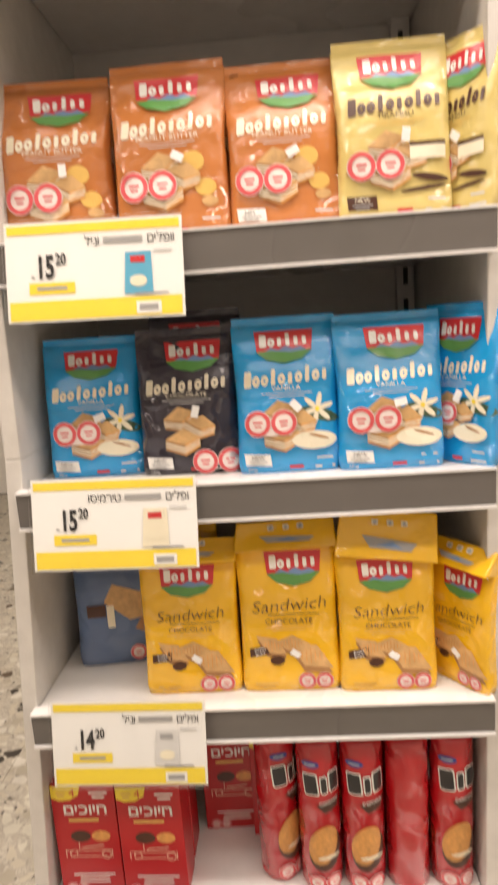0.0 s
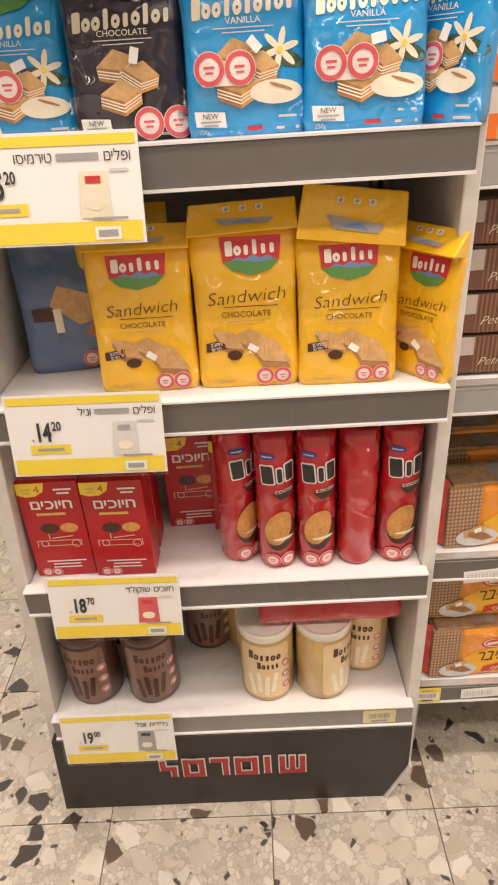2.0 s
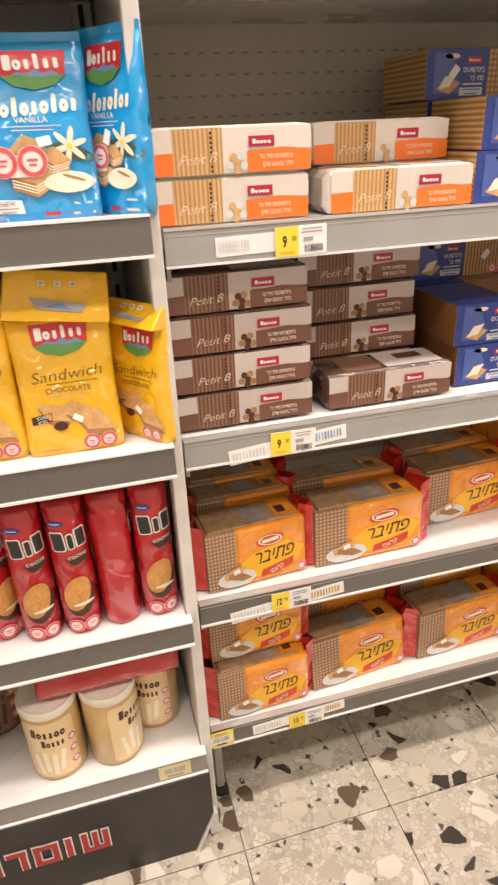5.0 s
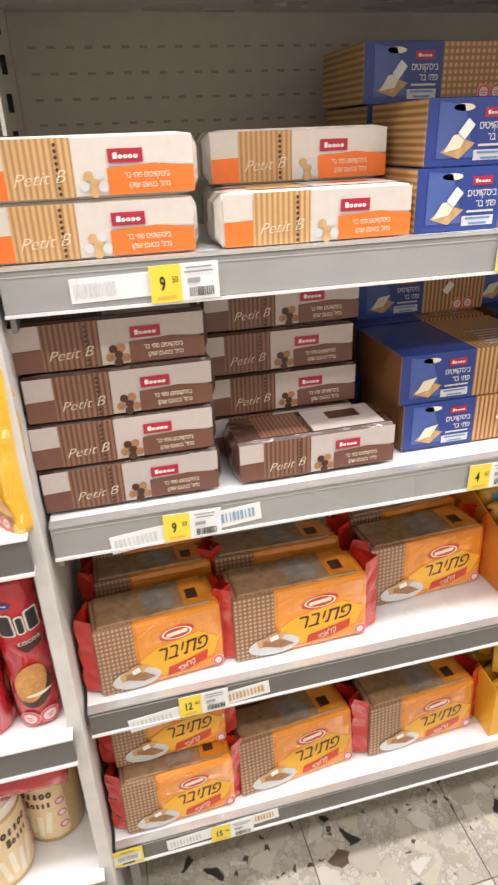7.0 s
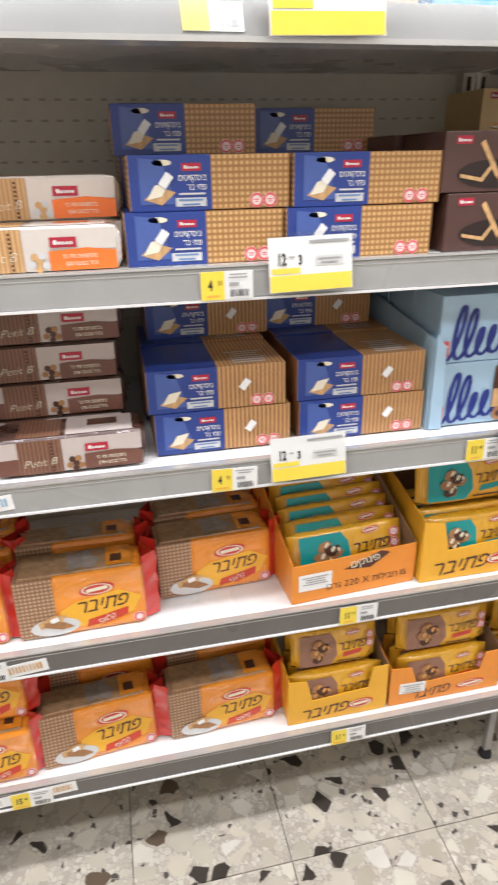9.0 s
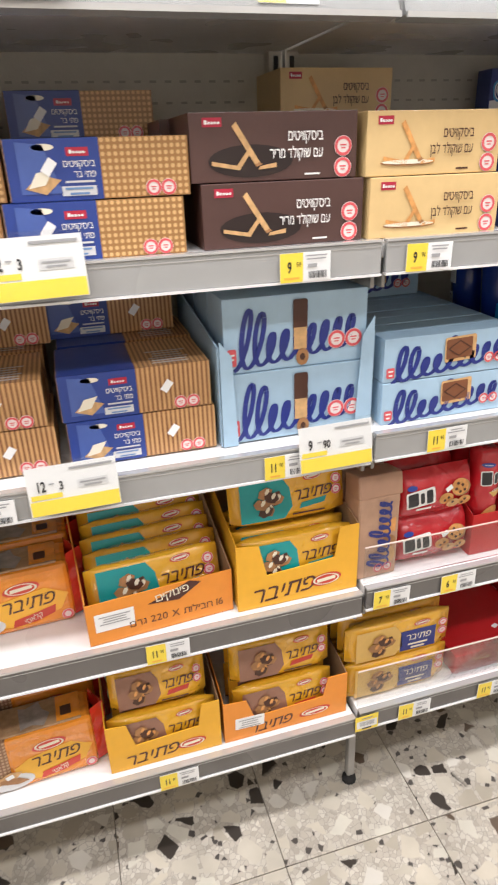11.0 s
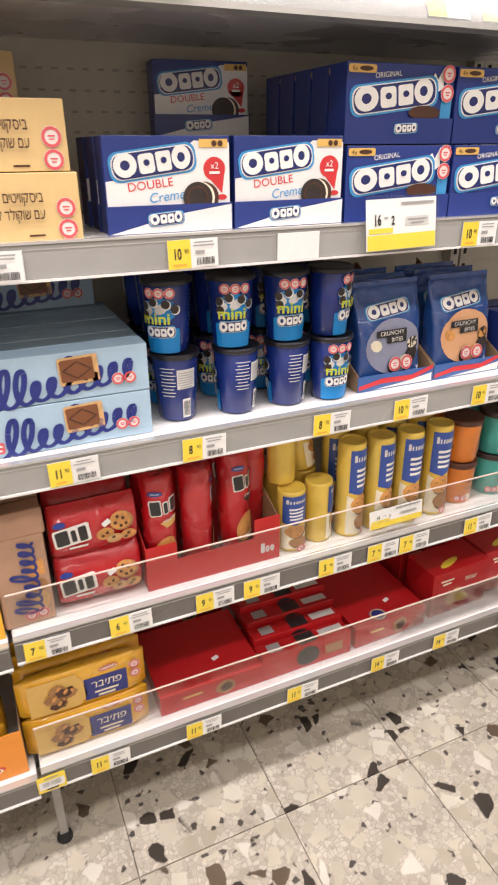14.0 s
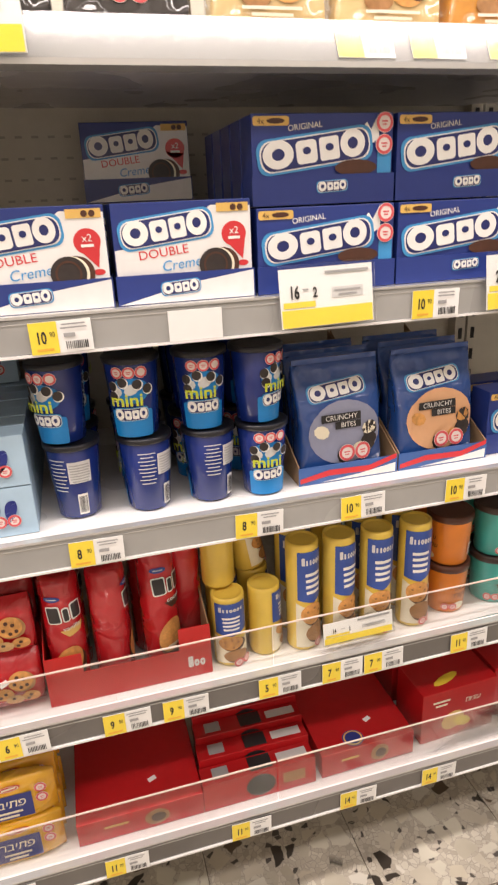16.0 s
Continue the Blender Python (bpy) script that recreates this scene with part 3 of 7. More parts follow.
def sign(x0, z1, w, h, y, lines, price, cents, tilt=0.0, lean=0.0, extra="", group="price signs of the stand"):
    """White and yellow price card in a clear sleeve; its top edge at z1."""
    s = thing("price_sign", "white and yellow paper price sign in a clear sleeve, price " + price, "price sign", group)
    box("card", 0, w, 0, 0.0012, -h, 0, PAPER, s)
    it = [(YEL, rect(w / 2, -h * 0.075, w * 0.97, h * 0.09), 0), (YEL, rect(w / 2, -h * 0.885, w * 0.97, h * 0.19), 0),
          (YEL, rect(w * 0.26, -h * 0.665, w * 0.26, h * 0.115), 0), (BLACK, txt(price, w * 0.225, -h * 0.555, h * 0.31, sx=0.62, bold=0.035), 1), (BLACK, txt(cents, w * 0.315, -h * 0.43, h * 0.155, sx=0.7, bold=0.025), 1),
          (GREYINK, bars(w * 0.26, -h * 0.665, w * 0.18, 1, 0.004, 1.0), 1), (GREYINK, rect(w * 0.155, -h * 0.545, w * 0.018, h * 0.025), 1),
          (PALEGREY, bars(w * 0.89, -h * 0.34, w * 0.11, 1, 0.004, 0.8), 1), (PAPER, rect(w * 0.80, -h * 0.90, w * 0.14, h * 0.12), 1), (GREYINK, bars(w * 0.80, -h * 0.90, w * 0.11, 1, h * 0.06, 1.0), 2), (GREYINK, bars(w * 0.82, -h * 0.765, w * 0.2, 1, 0.003, 0.9), 2)]
    # "_" stands for a brand word, drawn as a plain bar
    edge = w * 0.955
    for word in lines.split(" "):
        if word == "_":
            it.append((GREYINK, bars(edge - h * 0.20, -h * 0.215, h * 0.40, 1, h * 0.085, 0.7, 3, 0.0), 1))
            edge -= h * 0.44
        else:
            t = txt(word, edge, -h * 0.26, h * 0.135, "RIGHT", sx=0.92)
            it.append((BLACK, t, 1))
            edge = min(p[0] for p in t[0]) - h * 0.05
    deco("print", it, flat(0), s)
    box("sleeve", -0.002, w + 0.002, -0.0042, -0.0032, -h - 0.002, 0.002, PLASTIC, s, "clear plastic sleeve").visible_shadow = False
    s.matrix_basis = pose(x0, y, z1, tilt, lean, 0)
    return s


def mini_pack(s, x, z, w, h, body, lab):
    deco("pack_picture", [(body, poly([(x - w / 2, z), (x + w / 2, z), (x + w * 0.46, z + h), (x - w * 0.42, z + h)]), 1), (lab, rect(x, z + h * 0.82, w * 0.5, h * 0.16), 2), (CREAM, ell(x, z + h * 0.3, w * 0.3, h * 0.14), 2)], flat(0), s, "small picture of the pack")


SKY = ink("sky_blue_ink", (0.10, 0.42, 0.62))
for x0, z1, lines, pr, ct, bod, lab in ((0.072, 1.588, "וופלים _ וניל", "15", "20", SKY, RED), (0.062, 1.279, "ופלים _ טירמיסו", "15", "20", CREAM, RED), (0.048, 0.970, "ופלים _ וניל", "14", "20", PALEGREY, GREYINK), (0.036, 0.652, "חיוכים שוקולד", "18", "70", PINKRED, RED), (-0.014, 0.316, "גלילית וופל", "19", "00", GREYINK, BLACK)):
    s = sign(x0, z1, 0.210, 0.116, 0.972, lines, pr, ct, -9, 1.0 if pr != "19" else 0)
    mini_pack(s, 0.157, -0.088, 0.034, 0.048, bod, lab)
s = sign(0.035, 1.985, 0.210, 0.116, 0.972, "ופלים", "15", "20", -6)


def price_tag(x, k, price, cents="90", bay=1):
    """Small yellow and white tag clipped to a rail; x: its start."""
    z = DECK[k] - (0.0, 0.002, 0.008, 0.011)[k] * (1 if bay == 0 else 0)
    t = thing("price_tag", "small yellow and white shelf price tag reading " + price, "price tag", "price tags on the shelf rails")
    yw = 0.034
    h = 0.040
    box("card", 0, 0.076, -0.0008, 0.0, -h, 0, PAPER, t)
    sd = int(x * 1000)
    deco("print", [(YEL, rect(yw / 2, -h / 2, yw, h), 0), (BLACK, txt(price, yw * 0.40, -h * 0.66, h * 0.52, sx=0.62, bold=0.025), 1), (BLACK, txt(cents, yw * 0.80, -h * 0.48, h * 0.24, sx=0.7), 1),
                   (mat("tag_orange", (0.85, 0.45, 0.05), 0.5), bars(yw * 0.5, -h * 0.86, yw * 0.7, 1, 0.004, 0.7, sd), 1), (GREYINK, bars(yw + 0.020, -h * 0.12, 0.034, 2, 0.0045, 0.4, sd), 1),
                   (BLACK, barcode(yw + 0.022, -h * 0.78, 0.028, 0.010, 12, sd), 1), (GREYINK, rect(yw + 0.014, -h * 0.46, 0.014, 0.005), 1)], flat(-0.0008), t)
    r = random.Random(sd)
    t.matrix_basis = pose(x, 1.0314, z - 0.0065 + r.uniform(-0.001, 0.001), 0, r.uniform(-1.3, 1.3), 0)
    return t


for x, k, p in ((0.819, 0, "9"), (0.805, 1, "9"), (0.798, 2, "12"), (0.828, 3, "15"), (1.241, 0, "4"), (1.244, 1, "4"), (1.477, 2, "11"), (1.472, 3, "11"), (1.697, 1, "11"), (1.726, 0, "9")):
    price_tag(x, k, p, "50" if p in "94" else "90", 0)
for x, k, p in ((1.923, 0, "9"), (2.194, 0, "10"), (2.721, 0, "10"), (1.988, 1, "11"), (2.200, 1, "8"), (2.443, 1, "8"), (2.614, 1, "10"), (2.800, 1, "10"), (1.906, 2, "7"), (2.049, 2, "6"), (2.209, 2, "9"), (2.305, 2, "9"), (2.468, 2, "5"),
                (2.583, 2, "7"), (2.662, 2, "7"), (2.835, 2, "11"), (1.982, 3, "11"), (2.175, 3, "11"), (2.405, 3, "11"), (2.621, 3, "14"), (2.797, 3, "14"), (3.0, 3, "9"), (3.01, 1, "10")):
    price_tag(x, k, p, "90")
bl = thing("blank_tag", "blank white card clipped to a shelf rail", "price tag")
box("card", 0, 0.072, -0.001, 0, -0.040, 0, PAPER, bl)
bl.matrix_basis = pose(2.368, 1.0328, DECK[0] - 0.006)
for x, z in ((0.657, DECK[3] - 0.008), (1.881, DECK[3])):
    b = thing("shelf_code_label", "yellow barcode label on the shelf rail", "shelf label", "yellow shelf labels")
    box("card", 0, 0.052, -0.0008, 0, -0.040, 0, YEL, b)
    deco("print", [(PAPER, rect(0.026, -0.022, 0.046, 0.020), 0), (GREYINK, barcode(0.026, -0.020, 0.034, 0.012), 1), (BLACK, bars(0.026, -0.034, 0.022, 1, 0.005, 0.8), 0), (GREYINK, bars(0.026, -0.006, 0.026, 1, 0.004, 0.7), 0)], flat(-0.0008), b)
    b.matrix_basis = pose(x, 1.0300, z - 0.006, 0, -1, 0)
# slanted leaflet strips beside tags
for x, k, a, w in ((0.735, 0, -1, 0.16), (0.735, 1, -5, 0.2), (0.72, 2, -5, 0.22), (0.75, 3, -3, 0.2)):
    s = thing("promo_strip", "narrow printed paper strip stuck to the shelf rail", "paper strip", "promotion strips on the rails")
    box("paper", 0, w, 0, 0.0006, -0.026, 0, PAPER, s)
    it = [(PALEGREY, barcode(w * 0.16, -0.013, w * 0.28, 0.014, 10, 5 + k), 0), (WAFER if k > 1 else mat("strip_blue", (0.25, 0.42, 0.60), 0.5), barcode(w * 0.75, -0.012, w * 0.42, 0.014, 16, k), 0)]
    deco("print", it, flat(0), s)
    s.matrix_basis = pose(x, 1.0331, DECK[k] - (0.014, 0.030, 0.040, 0.026)[k], 0, a, 0)


def promo(x0, zc, w, h, price, n, y=1.027):
    s = thing("promotion_sign", "white and yellow promotion sign in a clear sleeve, " + price + " for " + n, "price sign", "promotion signs on the rails")
    box("card", 0, w, 0, 0.001, -h, 0, PAPER, s)
    deco("print", [(YEL, rect(w / 2, -h * 0.84, w * 0.98, h * 0.30), 0), (BLACK, txt(price, w * 0.15, -h * 0.50, h * 0.30, sx=0.62, bold=0.03), 1), (BLACK, txt(n, w * 0.37, -h * 0.50, h * 0.24, sx=0.7, bold=0.03), 1), (GREYINK, rect(w * 0.27, -h * 0.36, w * 0.06, h * 0.03), 1),
                   (YEL, rect(w * 0.2, -h * 0.61, w * 0.34, h * 0.10), 0), (GREYINK, bars(w * 0.72, -h * 0.10, w * 0.5, 1, 0.004, 0.9), 1), (PALEGREY, rect(w * 0.72, -h * 0.45, w * 0.34, h * 0.18), 0), (GREYINK, bars(w * 0.72, -h * 0.42, w * 0.3, 2, h * 0.07, 0.5), 1)], flat(0), s)
    box("sleeve", -0.002, w + 0.002, -0.004, -0.003, -h - 0.001, 0.006, PLASTIC, s, "clear plastic sleeve").visible_shadow = False
    s.matrix_basis = pose(x0, y, zc, -7, -1, 0)


promo(1.338, 1.268, 0.125, 0.076, "12", "3")
promo(1.340, 0.958, 0.128, 0.074, "12", "3")
promo(1.752, 0.958, 0.126, 0.076, "9", "90")
promo(2.518, 1.268, 0.135, 0.078, "16", "2")
promo(2.835, 1.268, 0.135, 0.078, "21", "3")
promo(2.590, 0.672, 0.130, 0.040, "14", "2", 1.0455)
promo(1.335, 1.590, 0.15, 0.085, "12", "3", 1.012)
promo(2.07, 1.590, 0.17, 0.085, "12", "3", 1.012)
for x in (1.233, 1.70, 2.60, 2.70, 2.81):
    t = thing("price_tag", "small yellow and white tag on the glossy top rail", "price tag", "price tags on the top rail")
    box("card", 0, 0.076, 0, 0.0008, -0.038, 0, PAPER, t)
    deco("print", [(YEL, rect(0.017, -0.019, 0.034, 0.038), 0), (GREYINK, barcode(0.055, -0.028, 0.03, 0.01), 0)], flat(0), t)
    t.matrix_basis = pose(x, 1.0385, 1.5465, -27, 0, 0)
# ---------------------------------------------------------------- packages: shapes


def pouch(name, w, h, d, film, root, seed=1, top=0.004, n=5.0, squash=0.55, steps=20, wave=0.0022):
    """Stand-up pouch: block foot narrowing to a flat top seam. Returns its front surface."""
    off = Vector((seed * 3.7, seed * 1.3, 0))

    def half(v):
        t = min(max((v / h - squash) / (1 - squash), 0), 1)
        s = t * t * (3 - 2 * t)
        foot = min(max(v / 0.012, 0), 1)
        return (d / 2) * (1 - s) * (0.90 + 0.10 * foot) + top * s / 2 + 0.001, (w / 2) * (1 - 0.035 * math.sin(math.pi * min(v / h, 1)) * (1 - s)) * (0.97 + 0.03 * foot)

    def ripple(u, v):
        return wave * (noise.noise(Vector((u * 26, v * 20, 0)) + off) + 0.5 * noise.noise(Vector((u * 60 + v * 30, v * 44, 3)) + off)) * min(v / 0.02, 1)

    def surf(u, v, o):
        D, W = half(v)
        q = min(abs(u) / W, 0.999)
        return (u, d / 2 - D * (1 - q ** n) ** (1 / n) - ripple(u, v) - o, v)

    rows, m = 16, 40
    verts, faces = [], []
    for i in range(rows + 1):
        v = h * i / rows
        D, W = half(v)
        for k in range(m):
            a = 2 * math.pi * k / m
            c, s = math.cos(a), math.sin(a)
            x = W * math.copysign(abs(c) ** (2 / n), c)
            y = -D * math.copysign(abs(s) ** (2 / n), s)
            verts.append((x, d / 2 + y - (ripple(x, v) if s > 0 else -ripple(x, v)), v))
    for i in range(rows):
        for k in range(m):
            a, b = i * m + k, i * m + (k + 1) % m
            faces.append((b, a, a + m, b + m))
    faces.append(tuple(range(m)))
    faces.append(tuple(range(rows * m + m - 1, rows * m - 1, -1)))
    mesh_ob(name, verts, faces, film, root, smooth=True)
    return surf


def tube_surf(r0, r1, h):
    def surf(u, v, o):
        r = r0 + (r1 - r0) * v / h
        a = u / max(r0, r1)
        return ((r + o) * math.sin(a), -(r + o) * math.cos(a), v)
    return surf


def lathe(name, prof, m, root, label="", seg=32, smooth=True):
    verts, faces = [], []
    for r, z in prof:
        verts += [(r * math.cos(2 * math.pi * k / seg), r * math.sin(2 * math.pi * k / seg), z) for k in range(seg)]
    for i in range(len(prof) - 1):
        for k in range(seg):
            a, b = i * seg + k, i * seg + (k + 1) % seg
            faces.append((a, b, b + seg, a + seg))
    faces.append(tuple(range(seg - 1, -1, -1)))
    faces.append(tuple(range((len(prof) - 1) * seg, len(prof) * seg)))
    ob = mesh_ob(name, verts, faces, m, root, label)
    if smooth:
        ob.data.polygons.foreach_set("use_smooth", [len(p.vertices) == 4 for p in ob.data.polygons])
    return ob


def word_blocks(x, z, w, h, n, seed=1, tilt=0.0, gap=0.10, shear=0.0, tall=()):
    """A brand word drawn as plain shapes: a row of rounded beads and blocks."""
    r = random.Random(seed)
    out = []
    cw, xh = w / n, h * 0.68
    for i in range(n):
        cx, q = -w / 2 + (i + 0.5) * cw, cw * (1 - gap) / 2
        hh = h if i == 0 or i in tall else xh
        if i and i not in tall and r.random() < 0.65:
            p, f = ann(0, 0, xh * 0.13, xh / 2, 16, q / (xh / 2))
            out.append(([(cx + a, xh / 2 + b) for a, b in p], f))
        else:
            out.append(rrect(cx, hh / 2, q * (1.9 if i == 0 else 1.1), hh, min(q, hh) * 0.45))
    c, s = math.cos(tilt), math.sin(tilt)
    return [([(x + c * (a + shear * b) - s * b, z + s * a + c * b) for a, b in p], f) for p, f in out]


def wafer_items(x, z, s, turn, layer):
    """A wafer block with its layered side."""
    c, q = math.cos(turn), math.sin(turn)
    R = lambda pts: poly([(x + c * a * s - q * b * s, z + q * a * s + c * b * s) for a, b in pts])
    out = [(WAFER, R([(-1, 0), (0.1, -0.35), (1, 0.1), (0.05, 0.6)]), layer), (WAFERD, R([(-1, 0), (0.1, -0.35), (0.1, -1.0), (-1, -0.6)]), layer), (BISC, R([(0.1, -0.35), (1, 0.1), (1, -0.5), (0.1, -1.0)]), layer)]
    for i in range(3):
        t = 0.2 + i * 0.22
        out.append((CREAM, R([(-1, -t * 0.62), (0.1, -0.35 - t * 0.65), (1, 0.1 - t * 0.6), (1, 0.1 - t * 0.6 - 0.06), (0.1, -0.35 - t * 0.65 - 0.07), (-1, -t * 0.62 - 0.06)]), layer + 1))
    return out


def bag_art(surf, root, w, h, kind, seed):
    """The print of a wafer bag's front."""
    lx, lw = 0.0 + 0.01 * (seed % 2), w * 0.56
    z1 = h * 0.955
    shield = poly([(lx - lw / 2, z1), (lx + lw / 2, z1), (lx + lw * 0.46, z1 - h * 0.14), (lx + lw * 0.3, z1 - h * 0.19), (lx, z1 - h * 0.215), (lx - lw * 0.3, z1 - h * 0.19), (lx - lw * 0.46, z1 - h * 0.14)])
    hill = poly([(lx - lw * 0.47, z1 - h * 0.14), (lx - lw * 0.2, z1 - h * 0.135), (lx + lw * 0.1, z1 - h * 0.15), (lx + lw * 0.47, z1 - h * 0.135), (lx + lw * 0.3, z1 - h * 0.195), (lx, z1 - h * 0.222), (lx - lw * 0.3, z1 - h * 0.195)])
    peak = poly([(lx - lw * 0.36, z1 - h * 0.145), (lx - lw * 0.22, z1 - h * 0.115), (lx - lw * 0.1, z1 - h * 0.13), (lx + lw * 0.03, z1 - h * 0.105), (lx + lw * 0.15, z1 - h * 0.125), (lx + lw * 0.28, z1 - h * 0.112), (lx + lw * 0.4, z1 - h * 0.14), (lx, z1 - h * 0.165)])
    it = [(RED, shield, 0), (MOUNT, peak, 1), (GREEN, hill, 2)]
    it += [(WHITEINK, s, 3) for s in word_blocks(lx, z1 - h * 0.105, lw * 0.84, h * 0.085, 6, 5, 0.03, tall=(3,))]
    deco("brand_shield", it, surf, root, "red brand shield with blocks and meadow", fine=0.012)
    title = CREAM if kind in ("dark", "blue", "orange") else CHOC
    if kind == "sandwich":
        deco("flavour_text", [(CHOC, txt("Sandwich", 0, h * 0.565, h * 0.118, sx=1.12, turn=0.05, shear=0.25, bold=-0.016), 0), (CHOC, rect(w * 0.05, h * 0.54, w * 0.5, 0.001), 0), (CHOC, txt("CHOCOLATE", 0, h * 0.475, h * 0.052), 0), (GOLDINK, bars(0, h * 0.455, w * 0.5, 2, 0.004, 0.3), 0)], surf, root, fine=0.02)
        it = []
        for i, (a, b, s, tn) in enumerate(((-0.18, 0.33, 0.02, -0.3), (0.02, 0.34, 0.02, 0.2), (0.2, 0.25, 0.028, -0.25))):
            it += [(WAFERD, ell(w * a, h * b - s * 0.3, s * 1.25, s * 0.62, 4, tn - 0.3), 0), (WAFER, ell(w * a, h * b, s * 1.3, s * 0.62, 4, tn - 0.3), 1)]
            for k in range(-3, 4):
                it.append((BISC, rect(w * a + k * s * 0.22, h * b, 0.0012, s * (0.8 - abs(k) * 0.2)), 2))
        it += [(CHOC, ell(-w * 0.13, h * 0.225, w * 0.075, h * 0.035, 9), 1), (CHOC, poly([(-w * 0.4, h * 0.25), (-w * 0.2, h * 0.27), (-w * 0.2, h * 0.335), (-w * 0.4, h * 0.31)]), 1), (WHITEINK, txt("מתכון", -w * 0.3, h * 0.293, h * 0.034, turn=0.1), 2), (WHITEINK, txt("חדש", -w * 0.3, h * 0.262, h * 0.034, turn=0.1), 2), (PAPER, stamp(w * 0.05, h * 0.27, 0.009, -0.6), 3)]
        deco("wafer_picture", it, surf, root, "picture of cocoa wafers", fine=0.015)
        deco("badge", badge_items(w * 0.24, h * 0.075, w * 0.088), surf, root, "two round red and white badges", fine=0.02)
        deco("small_print", [(GOLDINK, bars(-w * 0.25, h * 0.06, w * 0.24, 2, 0.005, 0.45), 0)], surf, root)
        return
    flav = {"blue": "VANILLA", "dark": "CHOCOLATE", "orange": "PEANUT BUTTER", "yellow": "TIRAMISU"}[kind]
    deco("brand_word", [(title, s, 0) for s in word_blocks(0, h * 0.595, w * 0.80, h * 0.108, 10, 9, 0.06, shear=0.12, tall=(3, 7))], surf, root, "cream brand word as plain blocks", fine=0.02)
    deco("flavour_text", [(title, txt(flav, 0, h * 0.555, h * 0.045, sx=1.1), 0), (PALEGREY if kind != "yellow" else GOLDINK, bars(0, h * 0.535, w * 0.5, 2, 0.004, 0.25), 0)], surf, root, fine=0.02)
    it = wafer_items(-w * 0.08, h * 0.42, w * 0.16, 0.15, 0) + wafer_items(w * 0.12, h * 0.36, w * 0.15, -0.25, 3) + wafer_items(-w * 0.06, h * 0.26, w * 0.17, 0.0, 6)
    if kind == "blue":
        for i in range(6):
            a = i * math.pi / 3 + 0.3
            it.append((CREAM, ell(w * 0.28 + 0.011 * math.cos(a), h * 0.42 + 0.011 * math.sin(a), 0.011, 0.0035, 10, a), 1))
        it += [(YEL, ell(w * 0.28, h * 0.42, 0.003), 3), (ink("leaf_dark", (0.05, 0.10, 0.05)), ell(w * 0.3, h * 0.385, 0.026, 0.008, 12, -0.3), 0), (CREAM, ell(w * 0.24, h * 0.215, w * 0.21, h * 0.062), 7), (WAFERD, ell(w * 0.28, h * 0.24, w * 0.10, h * 0.008, 12, -0.3), 8)]
    if kind == "yellow":
        it += [(CHOC, ell(w * 0.28, h * 0.21, w * 0.16, h * 0.02, 14, -0.15), 2), (CHOC, ell(w * 0.22, h * 0.15, w * 0.2, h * 0.012, 14, 0.1), 2), (WAFERD, ell(-w * 0.3, h * 0.28, w * 0.14, h * 0.02, 14, 0.2), 1), (CREAM, rect(w * 0.26, h * 0.36, w * 0.3, h * 0.09), 5), (CHOC, rect(w * 0.26, h * 0.40, w * 0.3, h * 0.02), 6)]
    if kind == "orange":
        it += [(GOLDINK, ell(w * 0.2, h * 0.42, w * 0.1, h * 0.06), 0), (GOLDINK, ell(w * 0.3, h * 0.27, w * 0.09, h * 0.05), 0), (WAFER, ell(w * 0.33, h * 0.19, w * 0.07, h * 0.03), 0)]
    it += [(PAPER, stamp(w * 0.08, h * 0.45, 0.010, 0.6 + seed), 9)]
    deco("wafer_picture", it, surf, root, "picture of layered wafers", fine=0.015)
    bx, bz = (w * 0.27, h * 0.09) if kind == "dark" else (-w * 0.16, h * 0.34) if kind == "blue" else (-w * 0.18, h * 0.29)
    it = badge_items(bx, bz, w * 0.125, 10)
    if kind == "blue":
        it.append((BADGEW, rrect(bx, bz - h * 0.055, w * 0.4, h * 0.06, 0.004), 9))
    deco("badge", it, surf, root, "two round red and white badges", fine=0.02)
    deco("new_flag", [(WHITEINK if kind != "yellow" else CHOC, poly([(-w * 0.42, h * 0.055), (-w * 0.17, h * 0.045), (-w * 0.18, h * 0.125), (-w * 0.43, h * 0.135)]), 0), (BLACK if kind != "yellow" else CREAM, txt("NEW", -w * 0.30, h * 0.093, h * 0.04), 1), (GREYINK, bars(-w * 0.3, h * 0.078, w * 0.18, 2, 0.004, 0.4), 1)], surf, root, "small flag reading NEW", fine=0.02)
    deco("small_print", [(PALEGREY, txt("250g", -w * 0.36, h * 0.014, h * 0.034), 0), (RED, rect(w * 0.06, h * 0.035, w * 0.13, h * 0.022), 0), (PALEGREY, bars(w * 0.33, h * 0.09, w * 0.16, 1, 0.005, 0.5), 0), (PALEGREY, bars(w * 0.33, h * 0.03, w * 0.2, 1, 0.006, 0.5), 0)], surf, root)


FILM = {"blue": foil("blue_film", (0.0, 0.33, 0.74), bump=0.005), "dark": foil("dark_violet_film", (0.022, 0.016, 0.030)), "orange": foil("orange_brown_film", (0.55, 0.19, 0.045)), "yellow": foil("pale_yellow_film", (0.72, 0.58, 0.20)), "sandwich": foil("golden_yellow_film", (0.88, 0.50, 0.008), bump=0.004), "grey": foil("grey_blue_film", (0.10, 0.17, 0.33))}


